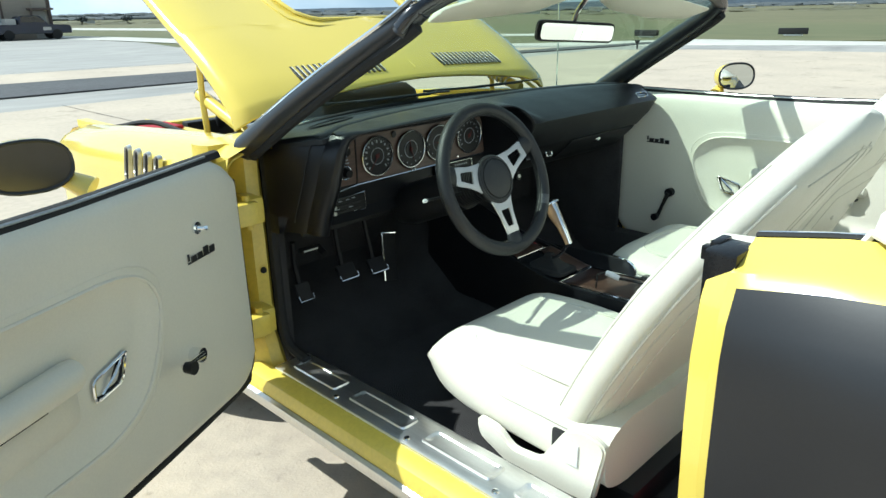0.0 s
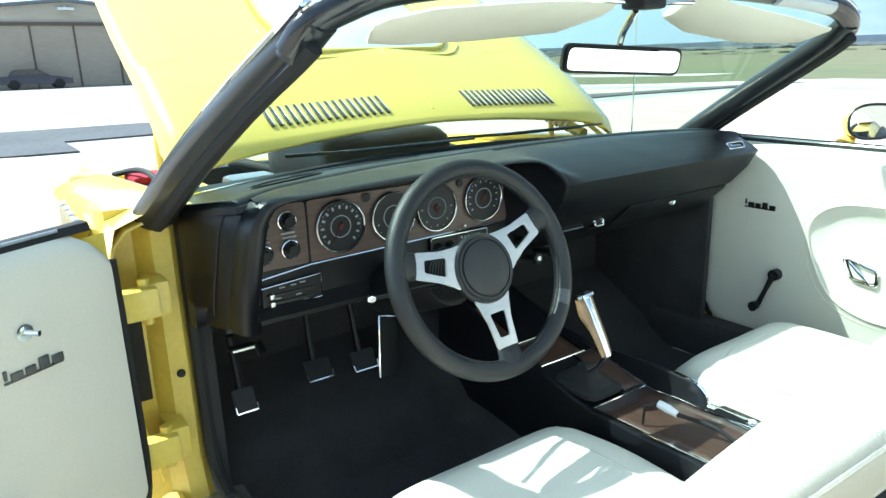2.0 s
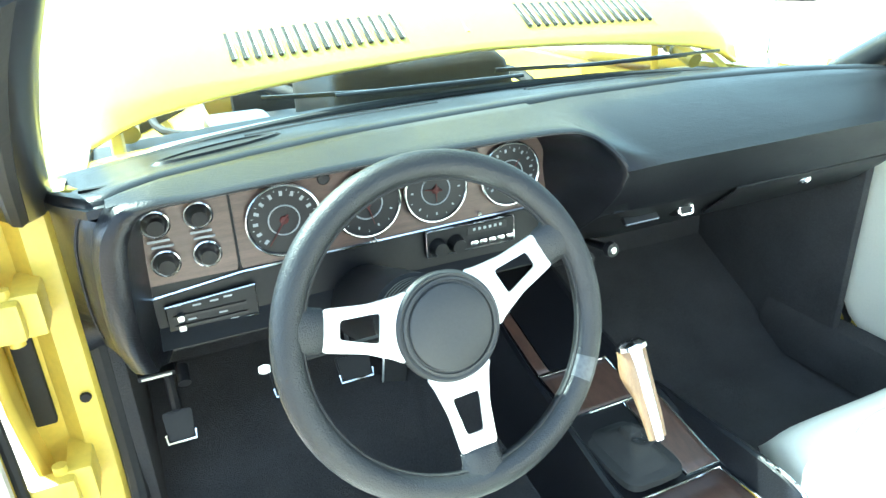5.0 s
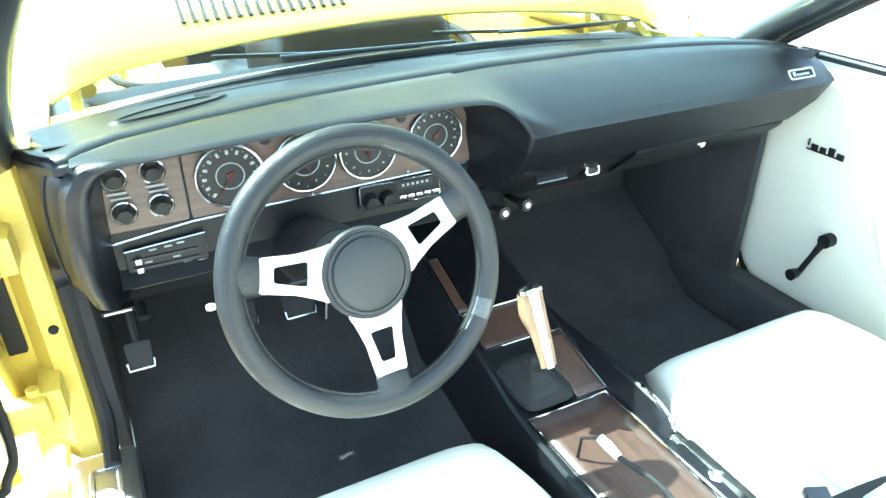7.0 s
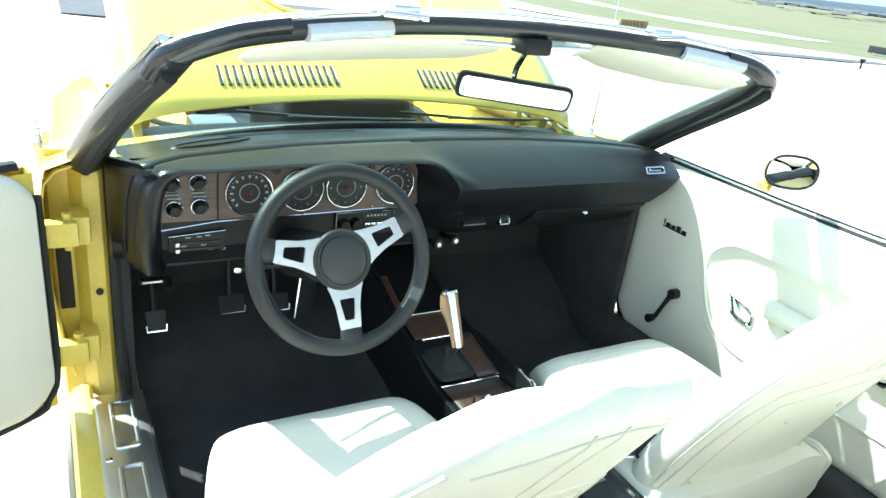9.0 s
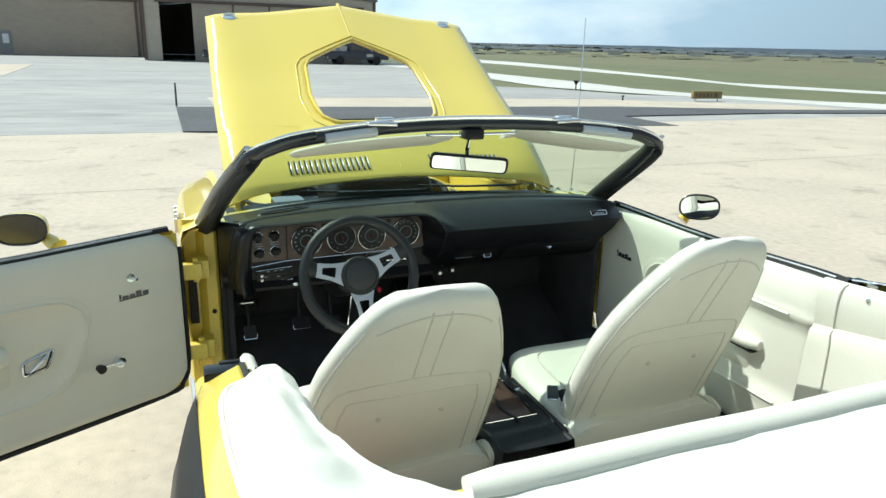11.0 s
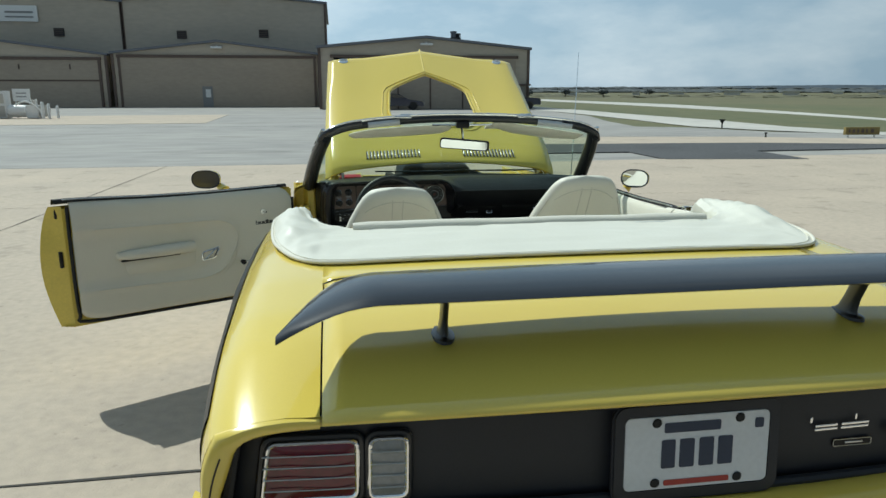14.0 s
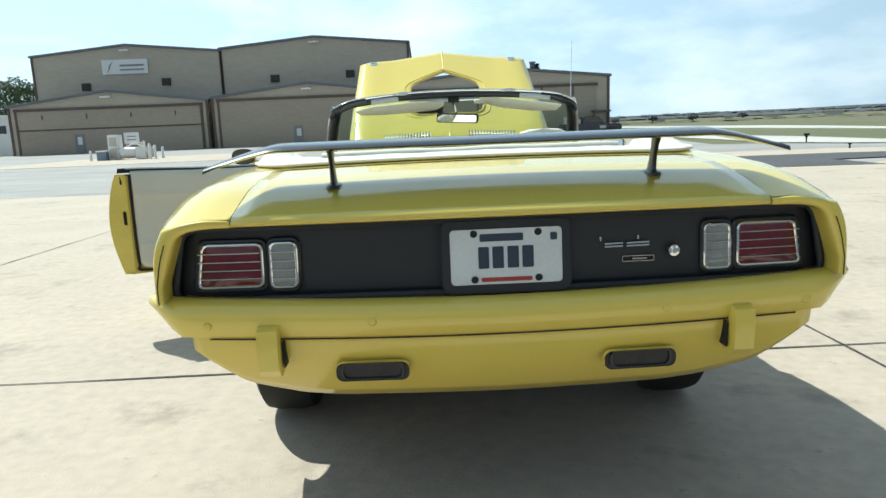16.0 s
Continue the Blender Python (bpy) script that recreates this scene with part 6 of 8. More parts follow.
build_seat(-0.415, 1, "driver's white vinyl bucket seat with a high back")
build_seat(0.415, -1, "passenger's white vinyl bucket seat with a high back")
rear = tagged(new("rear_seat"), "white vinyl rear bench mostly under the boot cover")
rear.parent = car
part("cushion", box(-0.62, 0.62, 1.30, 1.72, 0.40, 0.56, 0.05, 3), WHITEV, rear)
part("backrest", moved(box(-0.64, 0.64, -0.06, 0.06, 0, 0.44, 0.04, 3), pose(0, 1.27, 0.52, 12)), WHITEV, rear)

# ---- folded-top boot cover ----
boot = thing("boot_cover", "wrinkled white vinyl boot cover over the folded top", "boot cover")
half_o = [(-0.835, 1.70), (-0.878, 1.64), (-0.886, 1.45), (-0.868, 1.14), (-0.842, 0.96), (-0.785, 0.80), (-0.70, 0.728), (-0.5, 0.712)]
half_i = [(-0.795, 1.705), (-0.785, 1.64), (-0.772, 1.52), (-0.745, 1.38), (-0.71, 1.28), (-0.665, 1.215), (-0.60, 1.165), (-0.4, 1.150)]
def shorter(y, k):
    """Each arm of the cover ends where its side trim begins, the passenger's further back."""
    return y if y < 1.15 else 1.15 + (y - 1.15) * k


outer = smooth_line([(x, shorter(y, 0.94), 0) for x, y in half_o] + [(0, 0.700, 0)] + [(-x, shorter(y, 0.78), 0) for x, y in half_o[::-1]], 8)
inner = smooth_line([(x, shorter(y, 0.94), 0) for x, y in half_i] + [(0, 1.150, 0)] + [(-x, shorter(y, 0.78), 0) for x, y in half_i[::-1]], 8)
rows = []
NV = 20
for i, (p, q) in enumerate(zip(outer, inner)):
    s = i / (len(outer) - 1)
    side = min(1.0, abs(s - 0.5) / 0.5)
    row = []
    for k in range(NV + 1):
        v = k / NV
        c = p.lerp(q, v)
        zo = deck_z(c.x, c.y)
        lift = 0.006 + 0.034 * side ** 2
        prof = lift * (min(1, v / 0.7) ** 0.75)
        tip = min(1, min(s, 1 - s) / 0.05) ** 0.7
        wr = 0.010 * noise.noise(Vector((c.x * 7, c.y * 16, 3.1))) * (0.35 + 1.2 * side) + 0.005 * noise.noise(Vector((c.x * 21, c.y * 30, 1.7))) * (0.3 + side)
        wr += 0.007 * noise.noise(Vector((s * 46 + 2.0 * v, v * 3.0, 8.0))) * math.exp(-(v / 0.30) ** 2) * min(1, v * 9) + 0.006 * max(0.0, noise.noise(Vector((s * 30 - 5 * v, v * 5, 4.4)))) * (0.3 + side)
        hump = 0.035 * math.exp(-((side - 0.62) / 0.18) ** 2) * math.sin(math.pi * min(1, v * 1.1))
        z = zo + 0.006 + (prof * (0.35 + 0.65 * tip) + hump + wr * min(1, v * 5)) * 1.0
        row.append((c.x, c.y, z))
    lastp = Vector(row[-1])
    drop = (q - p).normalized() * 0.02
    row.append(tuple(lastp + drop + Vector((0, 0, -0.02))))
    row.append(tuple(lastp + drop * 1.2 + Vector((0, 0, -0.10))))
    rows.append(row)
for end, ahead in ((0, 0.008), (-1, 0.008)):
    flap = [tuple(Vector(p) + Vector((0, ahead, -0.012 - 0.055 * min(1, k / 6)))) for k, p in enumerate(rows[end])]
    rows = [flap] + rows if end == 0 else rows + [flap]
part("cover", grid(rows), BOOTV, boot, thick=0.003, out=(0, 0, 1))
part("piping", tube([(r[0][0], r[0][1], r[0][2] + 0.002) for r in rows], 0.0055, 8), WHITEV, boot, "rolled white edge piping")
part("stitching", tube([Vector(r[1]) + Vector((0, 0, 0.0015)) for r in rows], 0.0016, 5), WHITEV, boot)
rail = []
for i in range(25):
    x = -0.615 + 1.23 * i / 24
    k = min(1, 0.75 + min(i, 24 - i) / 1.5)
    rail.append([(x, 1.172 + 0.028 * k * math.cos(q), 1.070 + 0.020 * k * math.sin(q) + 0.003 * noise.noise(Vector((x * 5, 0, 0)))) for q in (2 * math.pi * m / 12 for m in range(12))])
part("roll_gap", tube([(-0.565 + 1.15 * i / 16, 1.138, 1.062) for i in range(17)], 0.006, 6), RUBBER, boot)
part("roll_trim", tube([(-0.565 + 1.15 * i / 16, 1.128, 1.066) for i in range(17)], 0.0045, 6), PLATEGREY, boot, "pale edge strip of the roll")
part("front_roll", caps(grid(rail, close_u=True)), WHITEV, boot, "padded white front roll")

# ---- instrument panel ----
dash = tagged(new("dashboard"), "padded black dashboard with wood-grain cluster")
dash.parent = car
SETTLE[0] = False


def crease_y(x):
    """The fold line along the dash top, bowed like the windshield's foot."""
    return lerp(x, [(-0.80, 2.95), (-0.775, 2.88), (-0.74, 2.80), (-0.715, 2.795), (-0.645, 2.840), (-0.53, 2.868), (-0.35, 2.898), (-0.18, 2.916), (0.05, 2.932), (0.30, 2.926), (0.45, 2.905), (0.55, 2.885), (0.70, 2.838), (0.80, 2.790)])


def crease_z(x):
    return lerp(x, [(-0.80, 0.985), (-0.75, 1.004), (-0.70, 1.012), (-0.4, 1.020), (0.3, 1.022), (0.6, 1.019), (0.73, 1.015), (0.775, 1.007), (0.80, 0.996)])


# padded top over the whole width, with a shallow step along the fold
rows = []
for i in range(81):
    x = -0.795 + 1.575 * i / 80
    yc, zc = crease_y(x), crease_z(x)
    back = max(3.222 - 0.20 * abs(x / 0.8) ** 2.3, yc + 0.02)
    gap = back - yc
    rows.append([(x, back, 0.955), (x, back - 0.004, 0.984), (x, back - min(0.018, gap * 0.2), 0.990), (x, yc + gap * 0.62, zc - 0.022), (x, yc + gap * 0.36, zc - 0.013), (x, yc + min(0.056, gap * 0.28), zc - 0.004), (x, yc + min(0.040, gap * 0.2), zc + 0.001), (x, yc + min(0.020, gap * 0.12), zc + 0.001), (x, yc + min(0.012, gap * 0.08), zc - 0.003), (x, yc + min(0.009, gap * 0.05), zc - 0.008), (x, yc + 0.001, zc - 0.009), (x, yc - 0.001, zc - 0.02)])
top = part("dash_top", grid(rows), DASHTOP, dash, "padded black dash top")


def top_surface(x, y):
    yc, zc = crease_y(x), crease_z(x)
    gap = max(3.222 - 0.20 * abs(x / 0.8) ** 2.3, yc + 0.02) - yc
    return lerp((y - yc) / gap, [(0.28, zc - 0.004), (0.36, zc - 0.013), (0.62, zc - 0.022), (1.0, 0.988)])


for x0, x1 in ((-0.50, -0.13), (0.07, 0.44)):
    part("defroster_slot", grid([[(x, y - 0.10 * (x / 0.8) ** 2, top_surface(x, y - 0.10 * (x / 0.8) ** 2) + h) for x in [x0 + (x1 - x0) * k / 14 for k in range(15)]] for y, h in ((3.118, 0.0), (3.122, 0.0022), (3.134, 0.0022), (3.140, 0.0))]), PLASTIC, top)
o = [(0.105 * math.cos(q), 0.034 * math.sin(q)) for q in (2 * math.pi * k / 28 for k in range(28))]
part("speaker_grille", grid([[(-0.55 + u * f, 3.015 + w * f + 0.30 * u * f, top_surface(-0.55 + u * f, 3.015 + w * f + 0.30 * u * f) + h) for u, w in o] for f, h in ((1.0, 0.0), (0.94, 0.004), (0.88, 0.004), (0.84, 0.0015), (0.0, 0.002))], close_u=True), PLASTIC, top, "oval speaker grille")

# lip round the instrument opening, from the lower left corner over the top to the lower right
LIP = [(-0.702, 2.845, 0.730, 1.0), (-0.710, 2.812, 0.79, 1.0), (-0.709, 2.776, 0.865, 1.0), (-0.703, 2.755, 0.935, 1.0), (-0.692, 2.750, 0.978, 0.9), (-0.666, 2.748, 1.000, 0.45), (-0.60, 2.748, 1.005, 0.22), (-0.40, 2.747, 1.0115, 0.22), (-0.20, 2.742, 1.015, 0.22), (-0.10, 2.737, 1.015, 0.22), (-0.060, 2.727, 1.007, 0.26), (-0.034, 2.708, 0.986, 0.32), (-0.016, 2.694, 0.957, 0.34), (-0.014, 2.705, 0.925, 0.3), (-0.008, 2.738, 0.890, 0.26), (-0.004, 2.778, 0.852, 0.24), (-0.012, 2.83, 0.808, 0.24)]
lip = smooth_line([p[:3] for p in LIP], 5)
weight = [float(v) for v in np.interp(np.arange(len(lip)) / 5.0, range(len(LIP)), [p[3] for p in LIP])]
rows = [[] for _ in range(9)]
for p, w in zip(lip, weight):
    out = Vector(((p.x + 0.36) / 0.36, 0, (p.z - 0.87) / 0.13)).normalized()
    if p.x < -0.6 and p.z < 0.98:
        out = Vector((-1, 0, 0.15)).normalized()
    for k, (d, e) in enumerate(((0.040, 0.050), (0.038, 0.020), (0.031, 0.003), (0.020, -0.003), (0.008, -0.003), (0.0, 0.002), (-0.004, 0.014))):
        rows[k].append(p + out * d * w + Vector((0, e * (0.45 + 0.55 * w), 0)))
    rows[7].append(Vector((p.x, max(p.y + 0.02, 2.86), p.z)) - out * 0.014)
    rows[8].append(Vector((p.x, 2.905, p.z)) - out * 0.024)
part("cluster_hood", grid(rows), DASHV, dash, "padded black vinyl cluster hood")
# brow between the fold and the lip
xs_ = [-0.712 + 0.655 * i / 40 for i in range(41)]
near = {}
for x in xs_:
    near[x] = Vector((x, float(np.interp(x, [p.x for p in rows[1][22:58]], [p.y for p in rows[1][22:58]])), float(np.interp(x, [p.x for p in rows[1][22:58]], [p.z for p in rows[1][22:58]]))))
brow = []
for x in xs_:
    yc, zc, e = crease_y(x), crease_z(x), near[x]
    brow.append([(x, yc + 0.001, zc - 0.012), (x, yc - 0.002, zc - 0.001), (x, yc - 0.010, zc + 0.003)] + [(x, yc - 0.010 + (e.y - yc + 0.010) * f, zc + 0.003 + (e.z - zc - 0.003) * f ** 1.6) for f in (0.2, 0.4, 0.6, 0.8, 1.0)])
part("brow", grid(brow), DASHV, dash, "rounded black brow over the gauges")
# cheek outside the lip, towards the door
rows_c = []
for k in range(29):
    p = rows[0][k]
    if p.z > 1.004:
        break
    h = (p.z - 0.73) / 0.27
    rows_c.append([p, p + Vector((-0.010, 0.012, 0.0)), Vector((p.x - 0.018, p.y + 0.035, p.z - 0.001)), Vector((-0.772, max(p.y + 0.06, 2.895 - 0.02 * h), p.z - 0.004 * h)), Vector((-0.793, 2.945, p.z - 0.018 * h)), Vector((-0.796, 3.00, p.z - 0.024 * h))])
part("cheek", grid(rows_c), DASHV, dash, "black side of the dashboard")
part("cheek_seam", tube([Vector(r[2]) + Vector((-0.001, -0.001, 0)) for r in rows_c[3:]], 0.0022, 6), RUBBER, dash)
# passenger side: sloping upper pad, nose, undercut and lower panel
LEFT_EDGE = [(-0.062, 2.916, 1.020), (-0.062, 2.83, 1.0195), (-0.056, 2.745, 1.013), (-0.030, 2.706, 0.990), (-0.012, 2.690, 0.957), (-0.008, 2.722, 0.908), (-0.004, 2.775, 0.856), (-0.010, 2.83, 0.812)]
PROFILE = [(0, 1.0), (2.845, 1.012), (2.765, 0.992), (2.712, 0.972), (2.688, 0.960), (2.716, 0.914), (2.752, 0.864), (2.80, 0.858)]
ENDS = [0.781, 0.787, 0.786, 0.775, 0.766, 0.742, 0.714, 0.71]
cols = []
for i in range(41):
    f = i / 40
    col = []
    for v in range(8):
        le, (py, pz) = LEFT_EDGE[v], PROFILE[v]
        x = le[0] + (ENDS[v] - le[0]) * f ** 1.25
        if v == 0:
            py, pz = crease_y(x) - 0.001, crease_z(x) - 0.002
        if v == 1:
            py, pz = max(min(py + 0.02, crease_y(x) - 0.05), 2.774), min(pz + 0.004, crease_z(x) - 0.001)
        g = min(1.0, f / 0.16)
        g = g * g * (3 - 2 * g)
        r = max(0.0, (f - 0.97) / 0.03)
        col.append(Vector((x, le[1] + (py - le[1]) * g + 0.012 * r * (v in (2, 3, 4)), le[2] + (pz - le[2]) * g)))
    fine = []
    for v in range(7):
        fine += [col[v].lerp(col[v + 1], q) for q in ((0, 0.5) if v not in (3, 4) else (0, 0.2, 0.5, 0.8))]
    fine.append(col[7])
    cols.append(fine)
end = cols[-1]
cols.append([Vector((p.x + 0.004, p.y + 0.012, p.z)) for p in end])
cols.append([Vector((p.x + 0.005, p.y + 0.10, p.z - 0.03)) for p in end])
pad = part("passenger_pad", grid(cols), DASHV, dash, "padded black passenger dash")
under = [(2.764, 0.862), (2.768, 0.856), (2.790, 0.834), (2.835, 0.795), (2.872, 0.762), (2.885, 0.757), (2.98, 0.775)]
part("lower_dash", grid([[(0.0 + (lerp(z, [(0.757, 0.752), (0.862, 0.712)])) * i / 24, y + 0.035 * max(0, 1 - i / 3) , z) for y, z in under] for i in range(25)]), PLASTIC, dash, "black lower dash panel")
part("dash_end", grid([[(lerp(z, [(0.757, 0.752), (0.862, 0.712)]) + d, y + e, z) for y, z in under[:6]] for d, e in ((0, 0), (0.004, 0.006), (0.004, 0.15))]), PLASTIC, dash)
part("glove_box", grid([[(x, y, z) for y, z in ((2.7615, 0.8625), (2.7595, 0.859), (2.7635, 0.853), (2.7855, 0.832), (2.829, 0.7935), (2.834, 0.793))] for x in (0.285, 0.2865, 0.40, 0.55, 0.69, 0.705)]), PLASTIC, dash, "black glove box lid", thick=0.004)
part("pad_edge", tube([(0.02 + 0.26 * k / 8, 2.759, 0.8635 - 0.001 * k / 8) for k in range(9)], 0.0024, 6), DASHV, dash)
part("glove_knob", moved(lathe([(0.0, 0.024), (0.010, 0.023), (0.013, 0.017), (0.009, 0.009), (0.009, 0)], 18), pose(0.480, 2.792, 0.832, 62)), CHROME, dash)
part("ash_tray", moved(box(-0.036, 0.036, -0.012, 0.012, -0.004, 0.006, 0.003), pose(0.108, 2.802, 0.826, 48)), PLASTIC, dash)
part("tray_edge", moved(box(-0.036, 0.036, -0.0145, -0.012, 0.002, 0.006, 0.001), pose(0.108, 2.802, 0.826, 48)), STEEL, dash)
vk = part("vent_knob", moved(join(box(-0.016, 0.016, -0.013, 0.013, 0.0, 0.030, 0.004)), pose(0.214, 2.830, 0.811, 72)), PLASTIC, dash, "square black vent knob with a bright rim")
part("knob_rim", moved(tube([(x, y, 0.030) for x, y in round_rect(0.030, 0.022, 0.005, 3)], 0.0026, 6, closed=True), pose(0.214, 2.830, 0.811, 72)), CHROME, vk)
part("knob_neck", moved(box(-0.013, 0.013, -0.010, 0.016, -0.03, 0.002, 0.004), pose(0.210, 2.836, 0.813, 72)), PLASTIC, vk)
for x, z in ((0.020, 0.750), (0.073, 0.757)):
    dk = part("dash_knob", moved(lathe([(0.0, 0.022), (0.013, 0.020), (0.015, 0.010), (0.008, 0.0), (0.006, -0.06)], 18), pose(x, 2.840, z, 82)), PLASTIC, dash, "black pull knob")
    part("knob_centre", moved(lathe([(0.0, 0.003), (0.006, 0.002), (0.007, 0)], 12), pose(x, 2.8195, z + 0.003, 82)), STEEL, dk)
bd = part("dash_badge", facing(prism(round_rect(0.074, 0.023, 0.004, 3), 0.004, 0.001, round_rect(0.066, 0.015, 0.003, 3)), (0.660, 2.7085, 0.983), (1, 0.0, 0), (0, 0.62, 0.78)), CHROME, pad, "small bright dash badge")
part("badge_fill", facing(prism(round_rect(0.066, 0.015, 0.003, 3), 0.0015), (0.660, 2.7085, 0.983), (1, 0, 0), (0, 0.62, 0.78)), PLASTIC, bd)
part("badge_stroke", facing(join(*[moved(prism(round_rect(w, h, 0.0012, 2), 0.003), pose(u, v, 0)) for u, v, w, h in ((-0.022, 0.001, 0.008, 0.009), (-0.012, -0.001, 0.007, 0.004), (-0.003, -0.001, 0.007, 0.004), (0.007, -0.001, 0.008, 0.004), (0.017, -0.001, 0.008, 0.004), (0.0, -0.0035, 0.050, 0.0014))]), (0.660, 2.7085, 0.983), (1, 0, 0), (0, 0.62, 0.78)), CHROME, bd)
part("centre_panel", grid([[(x, y, z) for x in (-0.30, -0.1, 0.03, 0.10, 0.17)] for y, z in ((2.91, 0.85), (2.90, 0.80), (2.905, 0.765), (2.93, 0.75), (3.05, 0.75))]), PLASTIC, dash, "black panel under the dash", thick=0.006)
SETTLE[0] = True
# cluster faces
YF = 3.062
part("cluster_panel", box(-0.74, 0.06, YF + 0.012, YF + 0.02, 0.71, 0.98), PLASTIC, dash)
part("wood_panel", facing(prism(rounded([(-0.715, 0.805), (-0.556, 0.823), (-0.556, 0.957), (-0.70, 0.952)], 0.012, 3), 0.006), (0, YF + 0.008, 0), (1, 0, 0), (0, 0, 1)), WOOD, dash, "wood-grain switch panel")
wood = part("wood_panel", facing(prism(rounded([(-0.552, 0.823), (-0.03, 0.833), (0.02, 0.85), (0.045, 0.90), (0.03, 0.957), (-0.552, 0.957)], 0.01, 3), 0.006), (0, YF + 0.008, 0), (1, 0, 0), (0, 0, 1)), WOOD, dash, "wood-grain instrument panel")
part("wood_trim", tube([(-0.71, YF - 0.001, 0.804), (-0.554, YF - 0.001, 0.822), (-0.30, YF - 0.001, 0.827), (-0.03, YF - 0.001, 0.832)], 0.0028, 6), CHROME, dash)
part("lower_panel", grid([[(x, y, z) for x in (-0.70, -0.5, -0.3, -0.1, 0.05)] for y, z in ((YF + 0.002, 0.826), (YF - 0.004, 0.76), (YF - 0.03, 0.735), (YF + 0.03, 0.715))]), PLASTIC, dash)
part("panel_seam", box(-0.5555, -0.5525, YF - 0.001, YF + 0.004, 0.824, 0.956), RUBBER, dash)


def face(shape, x, z, out):
    """Places a flat shape on the cluster face, towards the driver by out."""
    return facing(shape, (x, YF - out, z), (1, 0, 0), (0, 0, 1))


def gauge(x, z, r, marks, needle, label, inner=None, block=(0.0026, 0.0045)):
    root = part("gauge", face(prism([(r * math.cos(2 * math.pi * k / 40), r * math.sin(2 * math.pi * k / 40)) for k in range(40)], 0.003), x, z, 0.0005), DIAL, dash, label)
    part("bezel", tube([(x + r * math.cos(2 * math.pi * k / 40), YF - 0.006, z + r * math.sin(2 * math.pi * k / 40)) for k in range(40)], 0.0025, 8, closed=True), BEZEL, root)
    part("gauge_well", grid([[(x + q * math.cos(2 * math.pi * k / 40), y, z + q * math.sin(2 * math.pi * k / 40)) for k in range(40)] for q, y in ((r, YF - 0.005), (r * 0.95, YF - 0.0036))], close_u=True), DIAL, root)
    ticks = []
    a0, a1, n = marks
    for k in range(n):
        q = radians(a0 + (a1 - a0) * k / (n - 1))
        big = k % 2 == 0
        w, l = block if big else (0.0009, 0.003)
        c = r * (0.76 if big else 0.85)
        ticks.append(face(moved(prism([(-w / 2, -l / 2), (w / 2, -l / 2), (w / 2, l / 2), (-w / 2, l / 2)], 0.0006), pose(c * math.cos(q), c * math.sin(q), 0, 0, 0, math.degrees(q) - 90)), x, z, 0.0038))
    part("scale", join(*ticks), DIALMARK, root)
    if inner:
        part("inner_ring", tube([(x + r * inner * math.cos(2 * math.pi * k / 30), YF - 0.0042, z + r * inner * math.sin(2 * math.pi * k / 30)) for k in range(30)], 0.0012, 5, closed=True), DIALMARK, root)
    for q, l in needle:
        a_ = radians(q)
        part("needle", join(tube([(x - 0.010 * math.cos(a_), YF - 0.0062, z - 0.010 * math.sin(a_)), (x + l * math.cos(a_), YF - 0.0062, z + l * math.sin(a_))], [0.0018, 0.0007], 6), face(moved(lathe([(0.0, 0.003), (0.006, 0.002), (0.007, 0)], 14), Matrix.Identity(4)), x, z, 0.0045)), NEEDLE, root, "red needle")
    return root


gauge(-0.481, 0.892, 0.0555, (225, -45, 25), [(235, 0.045)], "round speedometer with a red needle", 0.42, (0.0048, 0.0075))
gauge(-0.351, 0.893, 0.054, (200, 340, 7), [(100, 0.030), (285, 0.036)], "round twin gauge with red needles", 0.46)
gauge(-0.234, 0.895, 0.054, (180, 360, 9), [(170, 0.02), (-90, 0.02)], "round gauge with a small inner dial", 0.46)
gauge(-0.097, 0.899, 0.0545, (215, -35, 23), [(55, 0.030)], "round clock and tachometer dial", 0.44, (0.0036, 0.0055))
for x, z in ((-0.415, 0.945), (-0.165, 0.945)):
    part("warning_lamp", face(lathe([(0.0, 0.002), (0.008, 0.002), (0.010, 0)], 16), x, z, 0.002), DIAL, dash)
for x, z in ((-0.345, 0.833), (-0.16, 0.842)):
    part("trim_stud", face(lathe([(0.0, 0.012), (0.003, 0.012), (0.004, 0)], 10), x, z, 0.002), CHROME, dash)
for x, z in ((-0.657, 0.920), (-0.599, 0.923), (-0.653, 0.860), (-0.596, 0.863)):
    sw = part("switch", face(lathe([(0.0, 0.022), (0.011, 0.021), (0.013, 0.006), (0.016, 0.001)], 20), x, z, 0.002), PLASTIC, dash, "round black switch knob")
    part("switch_ring", tube([(x + 0.0185 * math.cos(2 * math.pi * k / 24), YF - 0.004, z + 0.0185 * math.sin(2 * math.pi * k / 24)) for k in range(24)], 0.0022, 6, closed=True), CHROME, sw)
    part("switch_well", face(prism([(0.018 * math.cos(2 * math.pi * k / 24), 0.018 * math.sin(2 * math.pi * k / 24)) for k in range(24)], 0.001), x, z, 0.002), DIAL, sw)
    part("letter_bar", face(prism(round_rect(0.030, 0.0035, 0.001, 2), 0.0008), x, z + (-0.0255 if z > 0.9 else 0.0255), 0.002), DIALMARK, sw)
hp = part("heater_control", face(prism(rounded([(-0.062, -0.026), (0.067, -0.020), (0.067, 0.030), (-0.062, 0.022)], 0.004, 3), 0.006, 0.001), -0.606, 0.772, 0.004), PLASTIC, dash, "black heater control plate with sliders")
part("control_trim", tube([(-0.606 + a_, YF - 0.011, 0.772 + b_) for a_, b_ in ((-0.062, -0.026), (0.067, -0.020), (0.067, 0.030), (-0.062, 0.022))], 0.0018, 6, closed=True), CHROME, hp)
